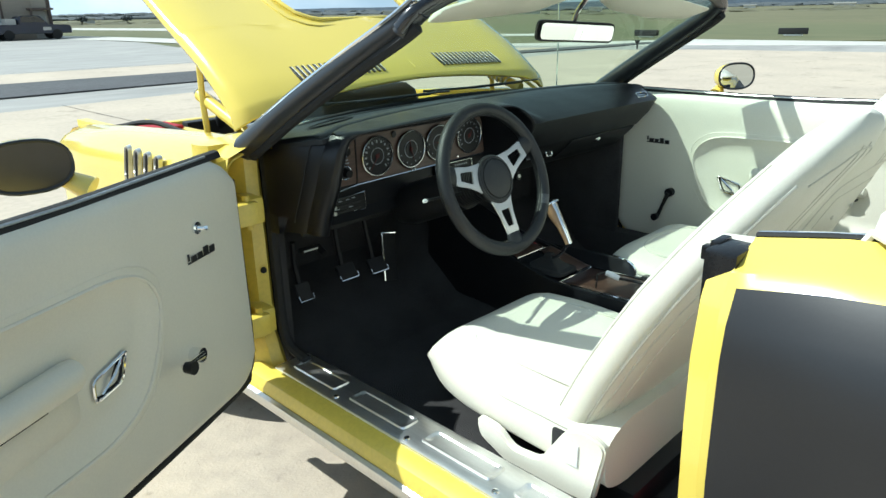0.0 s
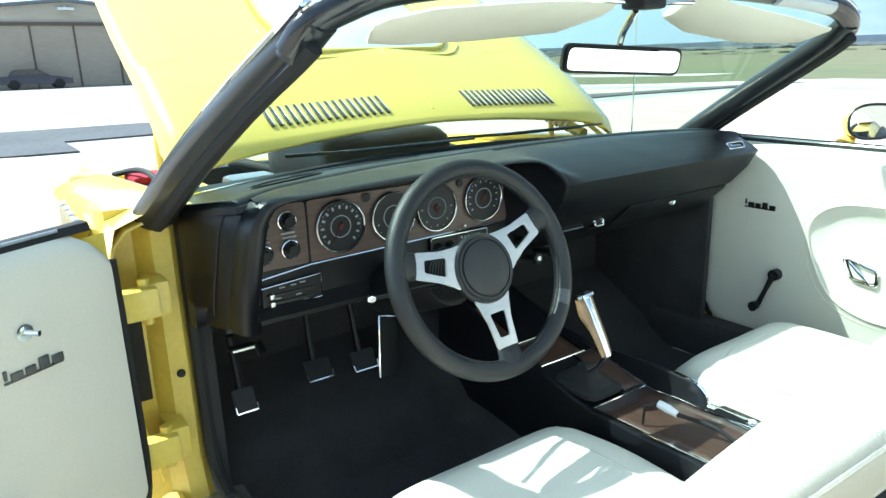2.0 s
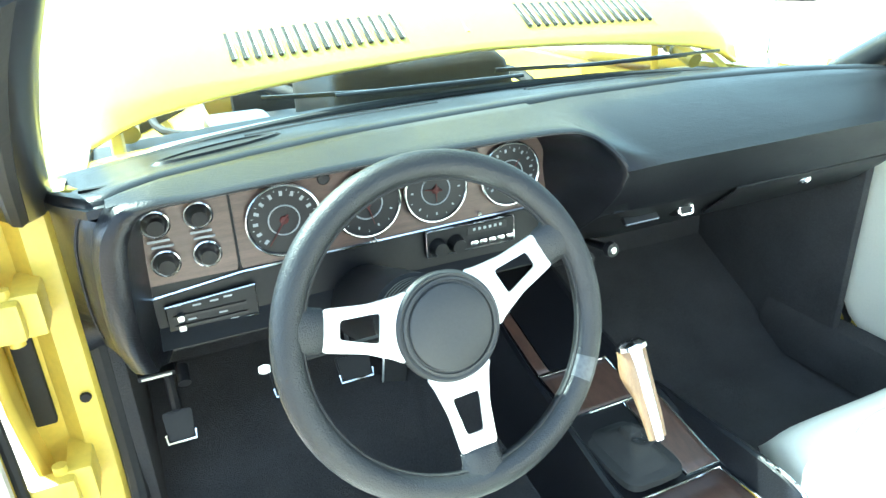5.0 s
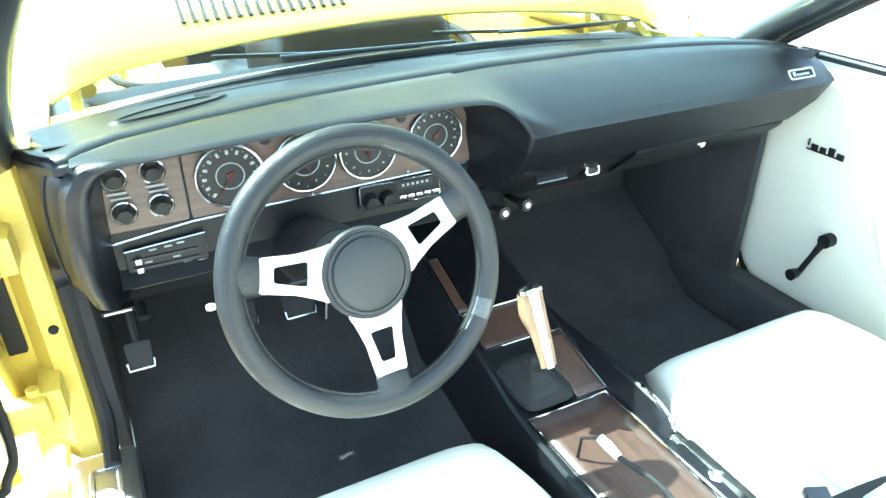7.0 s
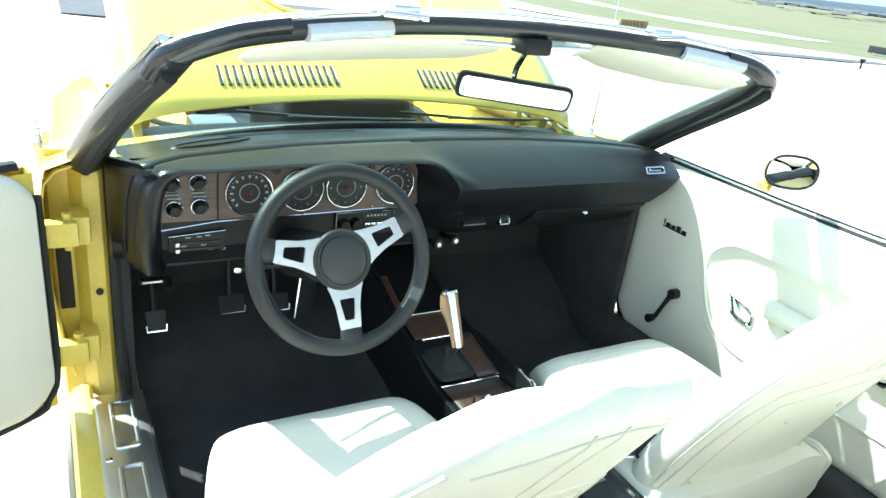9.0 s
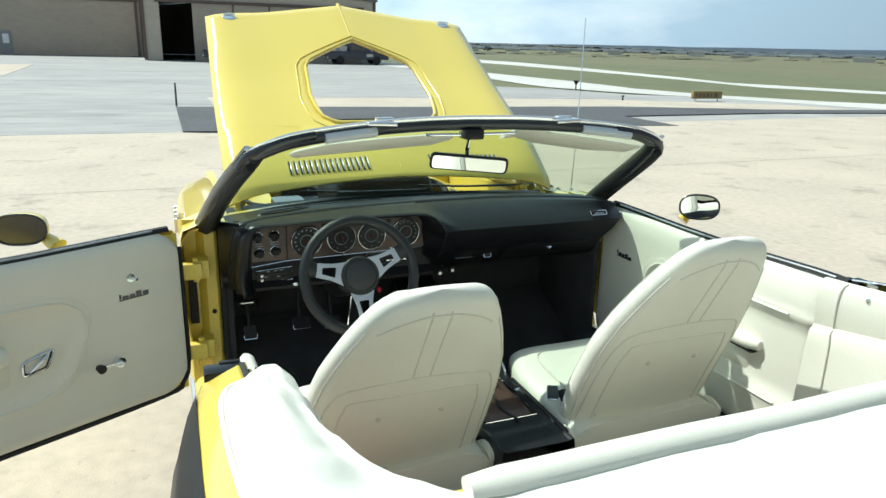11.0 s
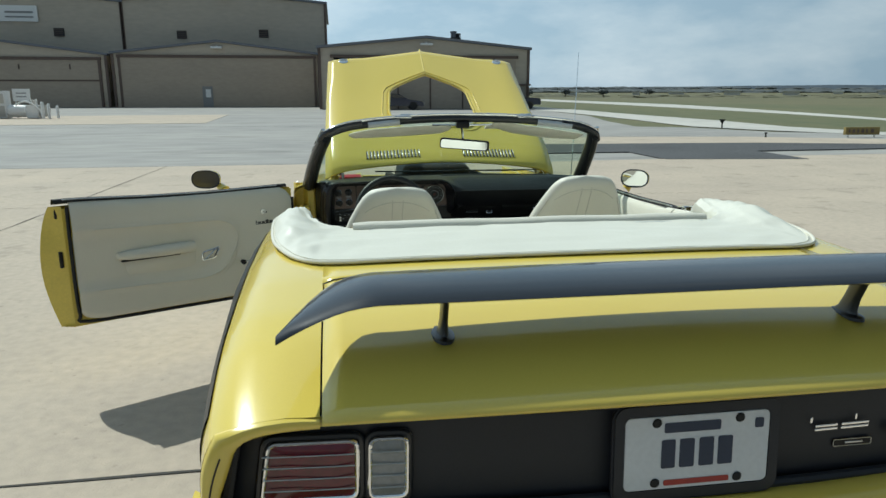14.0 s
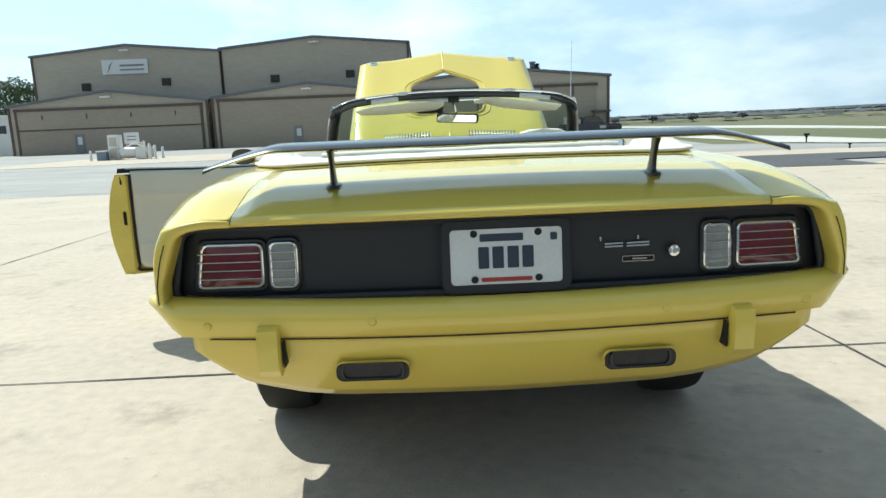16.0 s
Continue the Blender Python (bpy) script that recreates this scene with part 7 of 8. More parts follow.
for z in (0.760, 0.776):
    part("slider", box(-0.66, -0.555, YF - 0.013, YF - 0.010, z - 0.002, z + 0.002), DIAL, hp)
    part("slider_knob", box(-0.655, -0.645, YF - 0.022, YF - 0.010, z - 0.005, z + 0.005, 0.002), STEEL, hp)
for x, z in ((-0.625, 0.789), (-0.60, 0.790), (-0.58, 0.792), (-0.635, 0.768), (-0.59, 0.768), (-0.625, 0.752), (-0.575, 0.753)):
    part("letter_bar", box(x - 0.006, x + 0.006, YF - 0.0108, YF - 0.0098, z - 0.0013, z + 0.0013), DIALMARK, hp)
radio = part("radio", face(prism(round_rect(0.165, 0.046, 0.004, 3), 0.008, 0.001), -0.175, 0.803, 0.002), PLASTIC, dash, "black push-button radio")
part("radio_trim", tube([(-0.175 + a_, YF - 0.010, 0.803 + b_) for a_, b_ in round_rect(0.165, 0.046, 0.004, 2)], 0.0014, 5, closed=True), CHROME, radio)
part("radio_dial", face(prism(round_rect(0.075, 0.014, 0.002, 2), 0.001), -0.145, 0.814, 0.0105), DIAL, radio)
for k in range(6):
    part("dial_bar", face(prism(round_rect(0.005, 0.005, 0.001, 2), 0.0006), -0.170 + 0.010 * k, 0.815, 0.0118), DIALMARK, radio)
for k in range(5):
    part("push_button", box(-0.18 + 0.017 * k, -0.166 + 0.017 * k, YF - 0.020, YF - 0.008, 0.789, 0.797, 0.002), CHROME, radio)
for x in (-0.238, -0.205):
    part("radio_knob", face(lathe([(0.0, 0.022), (0.012, 0.021), (0.014, 0.004), (0.016, 0.0)], 20), x, 0.797, 0.010), PLASTIC, radio)

# ---- steering column and wheel ----
SETTLE[0] = False
WHEEL = pose(-0.377, 2.540, 0.8735, 69)
col = part("steering_column", moved(lathe([(0.040, -0.115), (0.058, -0.118), (0.060, -0.20), (0.062, -0.34), (0.050, -0.40)], 32), WHEEL), PLASTIC, car, "black steering column")
ribs = [(0.030, -0.030)]
for k in range(9):
    ribs += [(0.046 + 0.0008 * k, -0.034 - 0.0092 * k), (0.046 + 0.0008 * k, -0.0385 - 0.0092 * k), (0.0425 + 0.0008 * k, -0.040 - 0.0092 * k), (0.0425 + 0.0008 * k, -0.0425 - 0.0092 * k)]
part("column_bellows", moved(lathe(ribs + [(0.040, -0.118)], 36), WHEEL), PLASTIC, col, "ribbed black bellows behind the hub")
stalk = part("signal_stalk", tube([(-0.425, 2.622, 0.831), (-0.505, 2.612, 0.838), (-0.578, 2.598, 0.845)], [0.005, 0.004, 0.004], 8), PLASTIC, col)
part("stalk_knob", moved(lathe([(0.0, 0.007), (0.004, 0.006), (0.0056, 0.0), (0.004, -0.006)], 12), pose(-0.583, 2.597, 0.845, 0, -85)), WHITEP, stalk, "white stalk knob")
sw = tagged(new("steering_wheel"), "three-spoke steering wheel, black rim, brushed metal spokes")
sw.parent = car
R = 0.187
part("rim", moved(tube([(R * math.cos(2 * math.pi * k / 72), R * math.sin(2 * math.pi * k / 72), 0) for k in range(72)], 0.0175, 16, closed=True), WHEEL), WHEELV, sw, "black padded rim")
part("rim_seam", moved(tube([((R - 0.0168) * math.cos(2 * math.pi * k / 72), (R - 0.0168) * math.sin(2 * math.pi * k / 72), 0.005) for k in range(72)], 0.0022, 6, closed=True), WHEEL), RUBBER, sw)
for a_ in (25, 168, 273):
    spin = WHEEL @ pose(0, 0, 0, 0, 0, a_)
    o = rounded([(0.052, -0.042), (0.066, -0.036), (0.100, -0.0275), (0.150, -0.0235), (0.150, 0.0235), (0.100, 0.0275), (0.066, 0.036), (0.052, 0.042)], 0.006, 3)
    h0 = rounded([(0.084, -0.0165), (0.090, -0.0165), (0.110, -0.0135), (0.130, -0.0105), (0.130, 0.0105), (0.110, 0.0135), (0.090, 0.0165), (0.084, 0.0165)], 0.004, 3)
    sp = part("spoke", moved(prism(o, 0.005, 0.0012, h0), spin @ pose(0, 0, -0.012, 0, -4)), STEEL, sw, "brushed metal spoke with a slot")
    boss = [[(x, w * math.cos(q), h * math.sin(q) - 0.001) for q in (2 * math.pi * k / 14 for k in range(14))] for x, w, h in ((0.1475, 0.022, 0.006), (0.150, 0.0250, 0.0085), (0.162, 0.0255, 0.0115), (0.174, 0.031, 0.0145), (0.184, 0.040, 0.0165))]
    part("spoke_end", moved(caps(grid(boss, close_u=True)), spin), WHEELV, sp, "black padded end of the spoke")
part("rim_patch", moved(grid([[((R + 0.0178 * math.cos(q)) * math.cos(b_), (R + 0.0178 * math.cos(q)) * math.sin(b_), 0.0178 * math.sin(q)) for q in [radians(70 + 15 * k) for k in range(8)]] for b_ in [radians(-34 + 3 * j) for j in range(4)]]), WHEEL), TAPE, sw, "grey tape patch on the rim")
part("hub", moved(lathe([(0.036, -0.06), (0.048, -0.045), (0.062, -0.020), (0.0655, -0.012), (0.066, -0.007), (0.063, -0.003)], 40), WHEEL), PLASTIC, sw)
part("horn_pad", moved(lathe([(0.0645, -0.008), (0.0650, -0.002), (0.0615, 0.002), (0.0585, 0.001), (0.0575, 0.0035), (0.0545, 0.004), (0.0535, 0.0015), (0.0515, 0.0015), (0.0505, 0.0055), (0.048, 0.0072), (0.02, 0.0088), (0.0, 0.009)], 48), WHEEL), WHEELPAD, sw, "round black horn pad with stepped rings")
SETTLE[0] = True

# ---- pedals ----
def pedal(name, x, y, z, w, h, tilt, arm_to, label):
    m = pose(x, y, z, tilt)
    root = part(name, moved(prism(rounded([(-w / 2 * 0.85, -h / 2), (w / 2 * 0.85, -h / 2), (w / 2, h / 2), (-w / 2, h / 2)], 0.008, 3), 0.012, 0.003), m), PLASTIC, car, label)
    part("pedal_trim", moved(tube([(-w / 2 * 0.9 - 0.002, -h / 2 + 0.016, 0.013), (-w / 2 * 0.85 - 0.002, -h / 2, 0.013), (w / 2 * 0.85 + 0.002, -h / 2, 0.013), (w / 2 * 0.9 + 0.002, -h / 2 + 0.016, 0.013)], 0.0034, 6), m), CHROME, root)
    part("pedal_arm", tube([Vector((x, y + 0.01, z)), Vector((x, y + 0.03, z + 0.08)), Vector(arm_to)], 0.009, 8), PLASTIC, root)
    return root


pedal("parking_brake", -0.690, 3.185, 0.505, 0.050, 0.055, 62, (-0.70, 3.20, 0.66), "small parking brake pedal with bright trim")
pedal("clutch_pedal", -0.482, 3.250, 0.492, 0.072, 0.050, 60, (-0.47, 3.32, 0.75), "clutch pedal with bright trim")
pedal("brake_pedal", -0.352, 3.255, 0.478, 0.072, 0.050, 60, (-0.36, 3.32, 0.75), "brake pedal with bright trim")
ga = part("throttle_pedal", moved(box(-0.026, 0.026, -0.083, 0.083, -0.006, 0.006, 0.004), pose(-0.236, 3.315, 0.462, 72, 0, -10) @ Matrix.Rotation(radians(-9), 4, "Z")), RUBBER, car, "long black throttle pedal with bright trim")
part("pedal_trim", moved(tube([(0.027, 0.084, 0.006), (-0.027, 0.084, 0.006), (-0.027, -0.083, 0.006)], 0.0042, 6), pose(-0.236, 3.315, 0.462, 72, 0, -10) @ Matrix.Rotation(radians(-9), 4, "Z")), CHROME, ga)
br = part("brake_release", join(box(-0.73, -0.675, 3.10, 3.125, 0.655, 0.664, 0.002), tube([(-0.665, 3.12, 0.655), (-0.665, 3.09, 0.64)], 0.010, 10)), PLASTIC, car, "parking brake release handle")
part("handle_trim", box(-0.725, -0.68, 3.0975, 3.10, 0.6575, 0.6615), STEEL, br)
part("column_lever", box(-0.218, -0.203, 3.03, 3.05, 0.67, 0.69, 0.004), REDCLOTH, car, "red tag under the dash")

# ---- console ----
con = tagged(new("console"), "black floor console with wood-grain plates")
con.parent = car


def con_z(y):
    return lerp(y, [(2.05, 0.50), (2.35, 0.50), (2.50, 0.492), (2.68, 0.488), (2.83, 0.52), (2.98, 0.545), (3.15, 0.60), (3.25, 0.64)])


def con_half(y):
    return lerp(y, [(2.05, 0.112), (2.5, 0.110), (2.68, 0.106), (2.85, 0.100), (2.96, 0.095), (3.25, 0.088)])


CX = -0.008
rows = []
for y in [2.05 + 0.06 * i for i in range(21)]:
    hw, z = con_half(y), con_z(y)
    rows.append([(CX - hw - 0.028, y, 0.27), (CX - hw - 0.008, y, z - 0.02), (CX - hw - 0.004, y, z + 0.004), (CX - hw + 0.004, y, z + 0.006), (CX - hw + 0.010, y, z), (CX, y, z), (CX + hw - 0.010, y, z), (CX + hw - 0.004, y, z + 0.006), (CX + hw + 0.004, y, z + 0.004), (CX + hw + 0.008, y, z - 0.02), (CX + hw + 0.028, y, 0.27)])
part("console_body", grid(rows), DASHV, con)
# raised right-hand wall beside the shifter, its rear end curving down
SETTLE[0] = False
rows = []
for y, z0, h in ((2.80, 0.535, 0.004), (2.72, 0.520, 0.018), (2.62, 0.512, 0.030), (2.52, 0.508, 0.040), (2.46, 0.506, 0.043), (2.42, 0.506, 0.041), (2.395, 0.506, 0.034), (2.378, 0.506, 0.020), (2.370, 0.506, 0.0)):
    rows.append([(0.072, y, z0 - 0.01), (0.084, y, z0 + h * 0.6), (0.090, y, z0 + h), (0.096, y, z0 + h + 0.003), (0.104, y, z0 + h), (0.112, y, z0 - 0.03)])
part("console_wall", caps(grid(rows)), DASHV, con)
part("wall_trim", tube(smooth_line([Vector(r[3]) for r in rows[4:]] + [(0.085, 2.362, 0.500), (0.070, 2.34, 0.508), (0.060, 2.25, 0.512), (0.058, 2.10, 0.512)], 4), 0.0034, 6), CHROME, con)
lid = part("console_lid", box(0.062, 0.118, 1.98, 2.352, 0.47, 0.513, 0.008), DASHV, con, "black console lid with a lock")
part("lid_lock", moved(lathe([(0.0, 0.004), (0.007, 0.004), (0.009, 0.002), (0.013, 0.0015), (0.014, 0)], 18), pose(0.092, 2.27, 0.513)), CHROME, lid)
SETTLE[0] = True


def plate_on(name, y0, y1, x0, x1, mat, up=0.002, label=""):
    rs = [[(x0 + (x1 - x0) * i / 6, y, con_z(y) + up) for i in range(7)] for y in [y0 + (y1 - y0) * k / 8 for k in range(9)]]
    p_ = part(name, grid(rs), mat, con, label, thick=0.003)
    loop = [(x0, y0), (x1, y0), (x1, y1), (x0, y1)]
    pts = []
    for (xa, ya), (xb, yb) in zip(loop, loop[1:] + loop[:1]):
        pts += [(xa + (xb - xa) * k / 5, ya + (yb - ya) * k / 5, con_z(ya + (yb - ya) * k / 5) + up + 0.001) for k in range(5)]
    part("plate_trim", tube(pts, 0.0025, 6, closed=True), CHROME, p_)
    return p_


plate_on("wood_plate", 2.22, 2.665, -0.100, 0.070, WOODC, label="wood-grain console plate")
plate_on("wood_plate", 2.845, 2.955, -0.092, 0.050, WOODC, label="wood-grain plate ahead of the shifter")
plate_on("wood_strip", 2.958, 3.12, -0.092, -0.066, WOODC, label="narrow wood-grain strip running up the tunnel")
plate_on("wood_strip", 2.675, 2.84, 0.012, 0.078, WOODC, label="wood-grain strip beside the shifter")
SETTLE[0] = False
zb = con_z(2.755) + 0.018
sb = part("shift_boot", grid([[(-0.048 + w * math.copysign(abs(math.cos(q)) ** 0.35, math.cos(q)), 2.596 + l * math.copysign(abs(math.sin(q)) ** 0.35, math.sin(q)), zb + h) for q in (2 * math.pi * m / 32 for m in range(32))] for w, l, h in ((0.055, 0.076, -0.006), (0.054, 0.075, 0.004), (0.050, 0.070, 0.006), (0.040, 0.060, 0.007), (0.036, 0.055, 0.012), (0.030, 0.046, 0.016), (0.024, 0.034, 0.022), (0.020, 0.026, 0.030), (0.014, 0.016, 0.034), (0.011, 0.012, 0.046), (0.0, 0.0, 0.050))], close_u=True), RUBBER, con, "black rubber shift boot")
part("boot_trim", tube([(-0.104, 2.688, zb + 0.008), (-0.06, 2.690, zb + 0.009), (0.010, 2.686, zb + 0.010)], 0.003, 6), CHROME, con)
part("shift_lever", join(tube(smooth_line([(-0.050, 2.590, zb + 0.030), (-0.062, 2.545, zb + 0.060), (-0.078, 2.508, 0.630)], 4), 0.0065, 10)), CHROME, con)
axis = smooth_line([(-0.078, 2.502, 0.626), (-0.079, 2.520, 0.660), (-0.080, 2.545, 0.700), (-0.081, 2.568, 0.738)], 4)
grip = part("shift_grip", tube(axis, [0.0075 + 0.0060 * (k / 12) ** 1.2 for k in range(13)], 14, flat=0.8), CHROME, con, "pistol-grip shifter with wood sides")
part("grip_side", tube([p + Vector((-0.009 - 0.004 * (k / 12) - 0.005 * math.exp(-((k - 9) / 2.0) ** 2), 0.004, 0)) for k, p in enumerate(axis)], [0.006 + 0.005 * (k / 12) + 0.004 * math.exp(-((k - 9) / 2.0) ** 2) for k in range(13)], 12, flat=0.9), GRIPWOOD, grip, "pale wood side of the grip")
part("grip_side", tube([p + Vector((0.009 + 0.003 * (k / 12), 0.005, 0)) for k, p in enumerate(axis)], [0.006 + 0.004 * (k / 12) for k in range(13)], 12, flat=0.9), GRIPWOOD, grip)
part("grip_cap", moved(lathe([(0.0, 0.009), (0.014, 0.008), (0.022, 0.002), (0.0225, -0.004), (0.018, -0.006)], 24), pose(-0.084, 2.571, 0.744, -28, -6)), CHROME, grip)
SETTLE[0] = True
plug = thing("power_plug", "white charger plug and black cord on the console", "plug")
part("plug_body", tube([(-0.050, 2.530, 0.540), (-0.046, 2.51, 0.536), (-0.042, 2.488, 0.530)], [0.008, 0.009, 0.007], 12), WHITEP, plug)
part("cord", tube(smooth_line([(-0.042, 2.488, 0.530), (-0.02, 2.42, 0.525), (-0.012, 2.36, 0.508), (-0.02, 2.28, 0.505), (0.0, 2.2, 0.505)], 6), 0.0045, 8), RUBBER, plug)
part("plug_pin", tube([(-0.050, 2.530, 0.540), (-0.075, 2.545, 0.538), (-0.078, 2.545, 0.497)], 0.003, 8), PLASTIC, plug)
# seat belts and a red cloth on the floor
belt = thing("seat_belt", "black webbing seat belt tucked into the passenger seat", "seat belt")
part("webbing", grid([[(0.165 + 0.22 * i / 12, 2.250 - 0.035 * i / 12 + 0.018 * s, 0.532 + 0.012 * math.sin(math.pi * i / 12) + 0.010 * s) for s in (-1, 1)] for i in range(13)]), RUBBER, belt, thick=0.003)
buckle = part("buckle", moved(box(-0.018, 0.018, -0.028, 0.028, -0.006, 0.010, 0.004), pose(0.148, 2.262, 0.542, 12, 0, -25)), BLACK, belt, "black buckle with a bright tongue")
part("tongue", moved(box(-0.014, 0.014, -0.036, -0.027, -0.002, 0.003, 0.001), pose(0.148, 2.262, 0.542, 12, 0, -25)), CHROME, buckle)
cloth = thing("floor_cloth", "crumpled red cloth on the floor behind the driver's seat", "cloth")
part("cloth", grid([[(-0.72 + 0.26 * i / 14, 1.70 + 0.30 * j / 14, 0.285 + 0.05 * abs(noise.noise(Vector((i * 0.35, j * 0.35, 5)))) + 0.03 * math.sin(math.pi * i / 14) * math.sin(math.pi * j / 14)) for i in range(15)] for j in range(15)]), REDCLOTH, cloth)

SETTLE[0] = False


# ---- parked vehicles ----
def vehicle(name, x, y, length, profile, cabin, label, bed=None):
    """A parked vehicle seen side-on, its nose to the right; profile and cabin are outlines of length and height."""
    root = thing(name, label, name.replace("_", " "))
    w = 1.85
    def slab(o, inset, mat, nm, parent, lab=""):
        n = len(o)
        rows = [[(x + a, y + d, z) for a, z in o] for d in (0, )]
        near = [(x + a, y + inset, z) for a, z in o]
        far = [(x + a, y + w - inset, z) for a, z in o]
        lo = [(x + a, y + inset + 0.05, z) for a, z in o]
        bm = bmesh.new()
        f1, f2 = [bm.verts.new(p_) for p_ in near], [bm.verts.new(p_) for p_ in far]
        bm.faces.new(f1), bm.faces.new(f2[::-1])
        for i in range(n):
            bm.faces.new((f1[i], f2[i], f2[(i + 1) % n], f1[(i + 1) % n]))
        bmesh.ops.recalc_face_normals(bm, faces=bm.faces)
        es = [e for e in bm.edges if len(e.link_faces) == 2 and e.calc_face_angle() > 0.9]
        bmesh.ops.bevel(bm, geom=es, offset=0.05, segments=2, affect="EDGES")
        return part(nm, bm, mat, parent, lab)
    slab(profile, 0.0, NAVY, "body", root)
    cab = slab(cabin, 0.10, NAVY, "cab", root)
    cxm = sum(a for a, _ in cabin) / len(cabin)
    czm = sum(z for _, z in cabin) / len(cabin)
    pane = [(cxm + (a - cxm) * 0.80, czm + 0.04 + (z - czm) * 0.62) for a, z in cabin]
    for yy in (y + 0.085, y + w - 0.095):
        bm = facing(prism([(x + a, z) for a, z in pane], 0.01), (0, yy + 0.01, 0), (1, 0, 0), (0, 0, 1))
        part("window", bm, CARGLASS, cab, smooth=False)
    for f in (0.19, 0.80):
        for yy in (y + 0.10, y + w - 0.10):
            t = part("wheel", moved(lathe([(0.20, -0.11), (0.33, -0.11), (0.36, -0.06), (0.36, 0.06), (0.33, 0.11), (0.20, 0.11)], 24), pose(x + length * f, yy, 0.36, 90)), RUBBER, root)
            part("rim", moved(lathe([(0, 0.07), (0.12, 0.06), (0.20, 0.10), (0.20, -0.10), (0.12, -0.06), (0, -0.07)], 20), pose(x + length * f, yy, 0.36, 90)), STEEL, t)
    part("bumper", box(x + length - 0.06, x + length + 0.05, y + 0.1, y + w - 0.1, 0.42, 0.58, 0.02), STEEL, root)
    part("bumper", box(x - 0.10, x + 0.02, y + 0.1, y + w - 0.1, 0.45, 0.60, 0.02), STEEL, root)
    part("headlight", box(x + length - 0.05, x + length + 0.01, y + 0.05, y + 0.35, 0.70, 0.85, 0.02), CLEARLENS, root)
    part("tail_light", box(x - 0.012, x + 0.03, y + 0.02, y + 0.16, 0.70, 0.95, 0.01), REDLENS, root)
    return root


truck = vehicle("pickup_truck", 12.1, 58.9, 5.2, [(0.0, 0.42), (5.2, 0.40), (5.2, 0.88), (5.0, 0.98), (3.6, 1.05), (0.0, 1.05)], [(1.75, 1.0), (3.75, 1.0), (3.2, 1.60), (2.9, 1.66), (2.0, 1.66), (1.8, 1.58)], "dark blue pickup truck parked by a hangar corner")
part("cargo", box(13.1, 13.75, 59.2, 60.4, 1.0, 1.45, 0.03), PALEWALL, truck, smooth=False)
part("door_panel", box(15.35, 15.9, 58.888, 58.899, 0.62, 0.85), PALEWALL, truck, "pale square on the door", smooth=False)
vehicle("car", 2.3, 58.9, 4.6, [(0.0, 0.35), (4.6, 0.30), (4.6, 0.62), (4.3, 0.74), (3.2, 0.90), (0.0, 0.92)], [(0.5, 0.88), (3.3, 0.86), (2.5, 1.32), (2.2, 1.36), (1.2, 1.36), (0.9, 1.30)], "dark car parked in front of a hangar")
meter = thing("utility_box", "pale metal utility box against the hangar door", "utility box")
part("casing", box(12.7, 13.4, 61.4, 61.78, 0.0, 1.72, 0.04), PALEWALL, meter)
part("box_door", box(12.76, 13.34, 61.38, 61.4, 0.2, 1.6, 0.01), WHITEP, meter)

# ---- fuel point on the apron ----
cab = thing("fuel_cabinet", "white metal fuel cabinet on the apron", "cabinet")
part("casing", box(-20.15, -19.5, 43.0, 43.7, 0.0, 1.56, 0.03), WHITEP, cab)
part("panel", box(-20.05, -19.6, 42.97, 43.0, 0.85, 1.4, 0.01), PALEWALL, cab)
part("panel", box(-20.05, -19.6, 42.97, 43.0, 0.1, 0.72, 0.01), PALEWALL, cab)
bin_ = thing("storage_bin", "faded blue bin beside the fuel cabinet", "bin")
part("casing", box(-20.75, -20.15, 42.6, 43.2, 0.0, 0.52, 0.03), BLUEBOX, bin_)
part("lid", box(-20.8, -20.1, 42.55, 43.25, 0.52, 0.60, 0.02), WHITEP, bin_)
board = thing("sign_board", "white notice board on two posts", "sign")
part("panel", box(-19.3, -18.35, 43.5, 43.56, 0.98, 1.68, 0.01), WHITEP, board)
for x in (-19.2, -18.45):
    part("post", tube([(x, 43.6, 0), (x, 43.6, 1.6)], 0.04, 8), STEEL, board)
for z in (1.2, 1.4):
    part("letter_bar", box(-19.1, -18.55, 43.49, 43.5, z, z + 0.06), DOORGREY, board, smooth=False)
pump = thing("fuel_pump", "white pump with pipes, valves and a drum", "pump")
part("tank", moved(lathe([(0, -0.55), (0.25, -0.54), (0.34, -0.45), (0.36, 0), (0.34, 0.45), (0.25, 0.54), (0, 0.55)], 24), pose(-18.9, 43.1, 0.42, 0, 90)), WHITEP, pump)
part("housing", box(-18.4, -17.75, 42.8, 43.4, 0.0, 0.75, 0.06), WHITEP, pump)
part("motor", moved(lathe([(0, 0.3), (0.16, 0.28), (0.18, 0.0), (0.18, -0.28)], 16), pose(-18.05, 43.0, 0.75)), PALEWALL, pump)
part("pipe", tube(smooth_line([(-18.9, 42.75, 0.75), (-18.5, 42.7, 0.95), (-18.1, 42.7, 0.9), (-17.6, 42.7, 0.5), (-17.5, 42.7, 0.05)], 5), 0.05, 8), WHITEP, pump)
part("hose_reel", moved(lathe([(0.06, -0.16), (0.34, -0.14), (0.34, -0.10), (0.2, -0.08), (0.2, 0.08), (0.34, 0.10), (0.34, 0.14), (0.06, 0.16)], 24), pose(-17.55, 43.1, 0.42, 90)), PALEWALL, pump)
part("valve", tube([(-17.75, 42.7, 0.75), (-17.75, 42.7, 1.12)], 0.07, 8), WHITEP, pump)
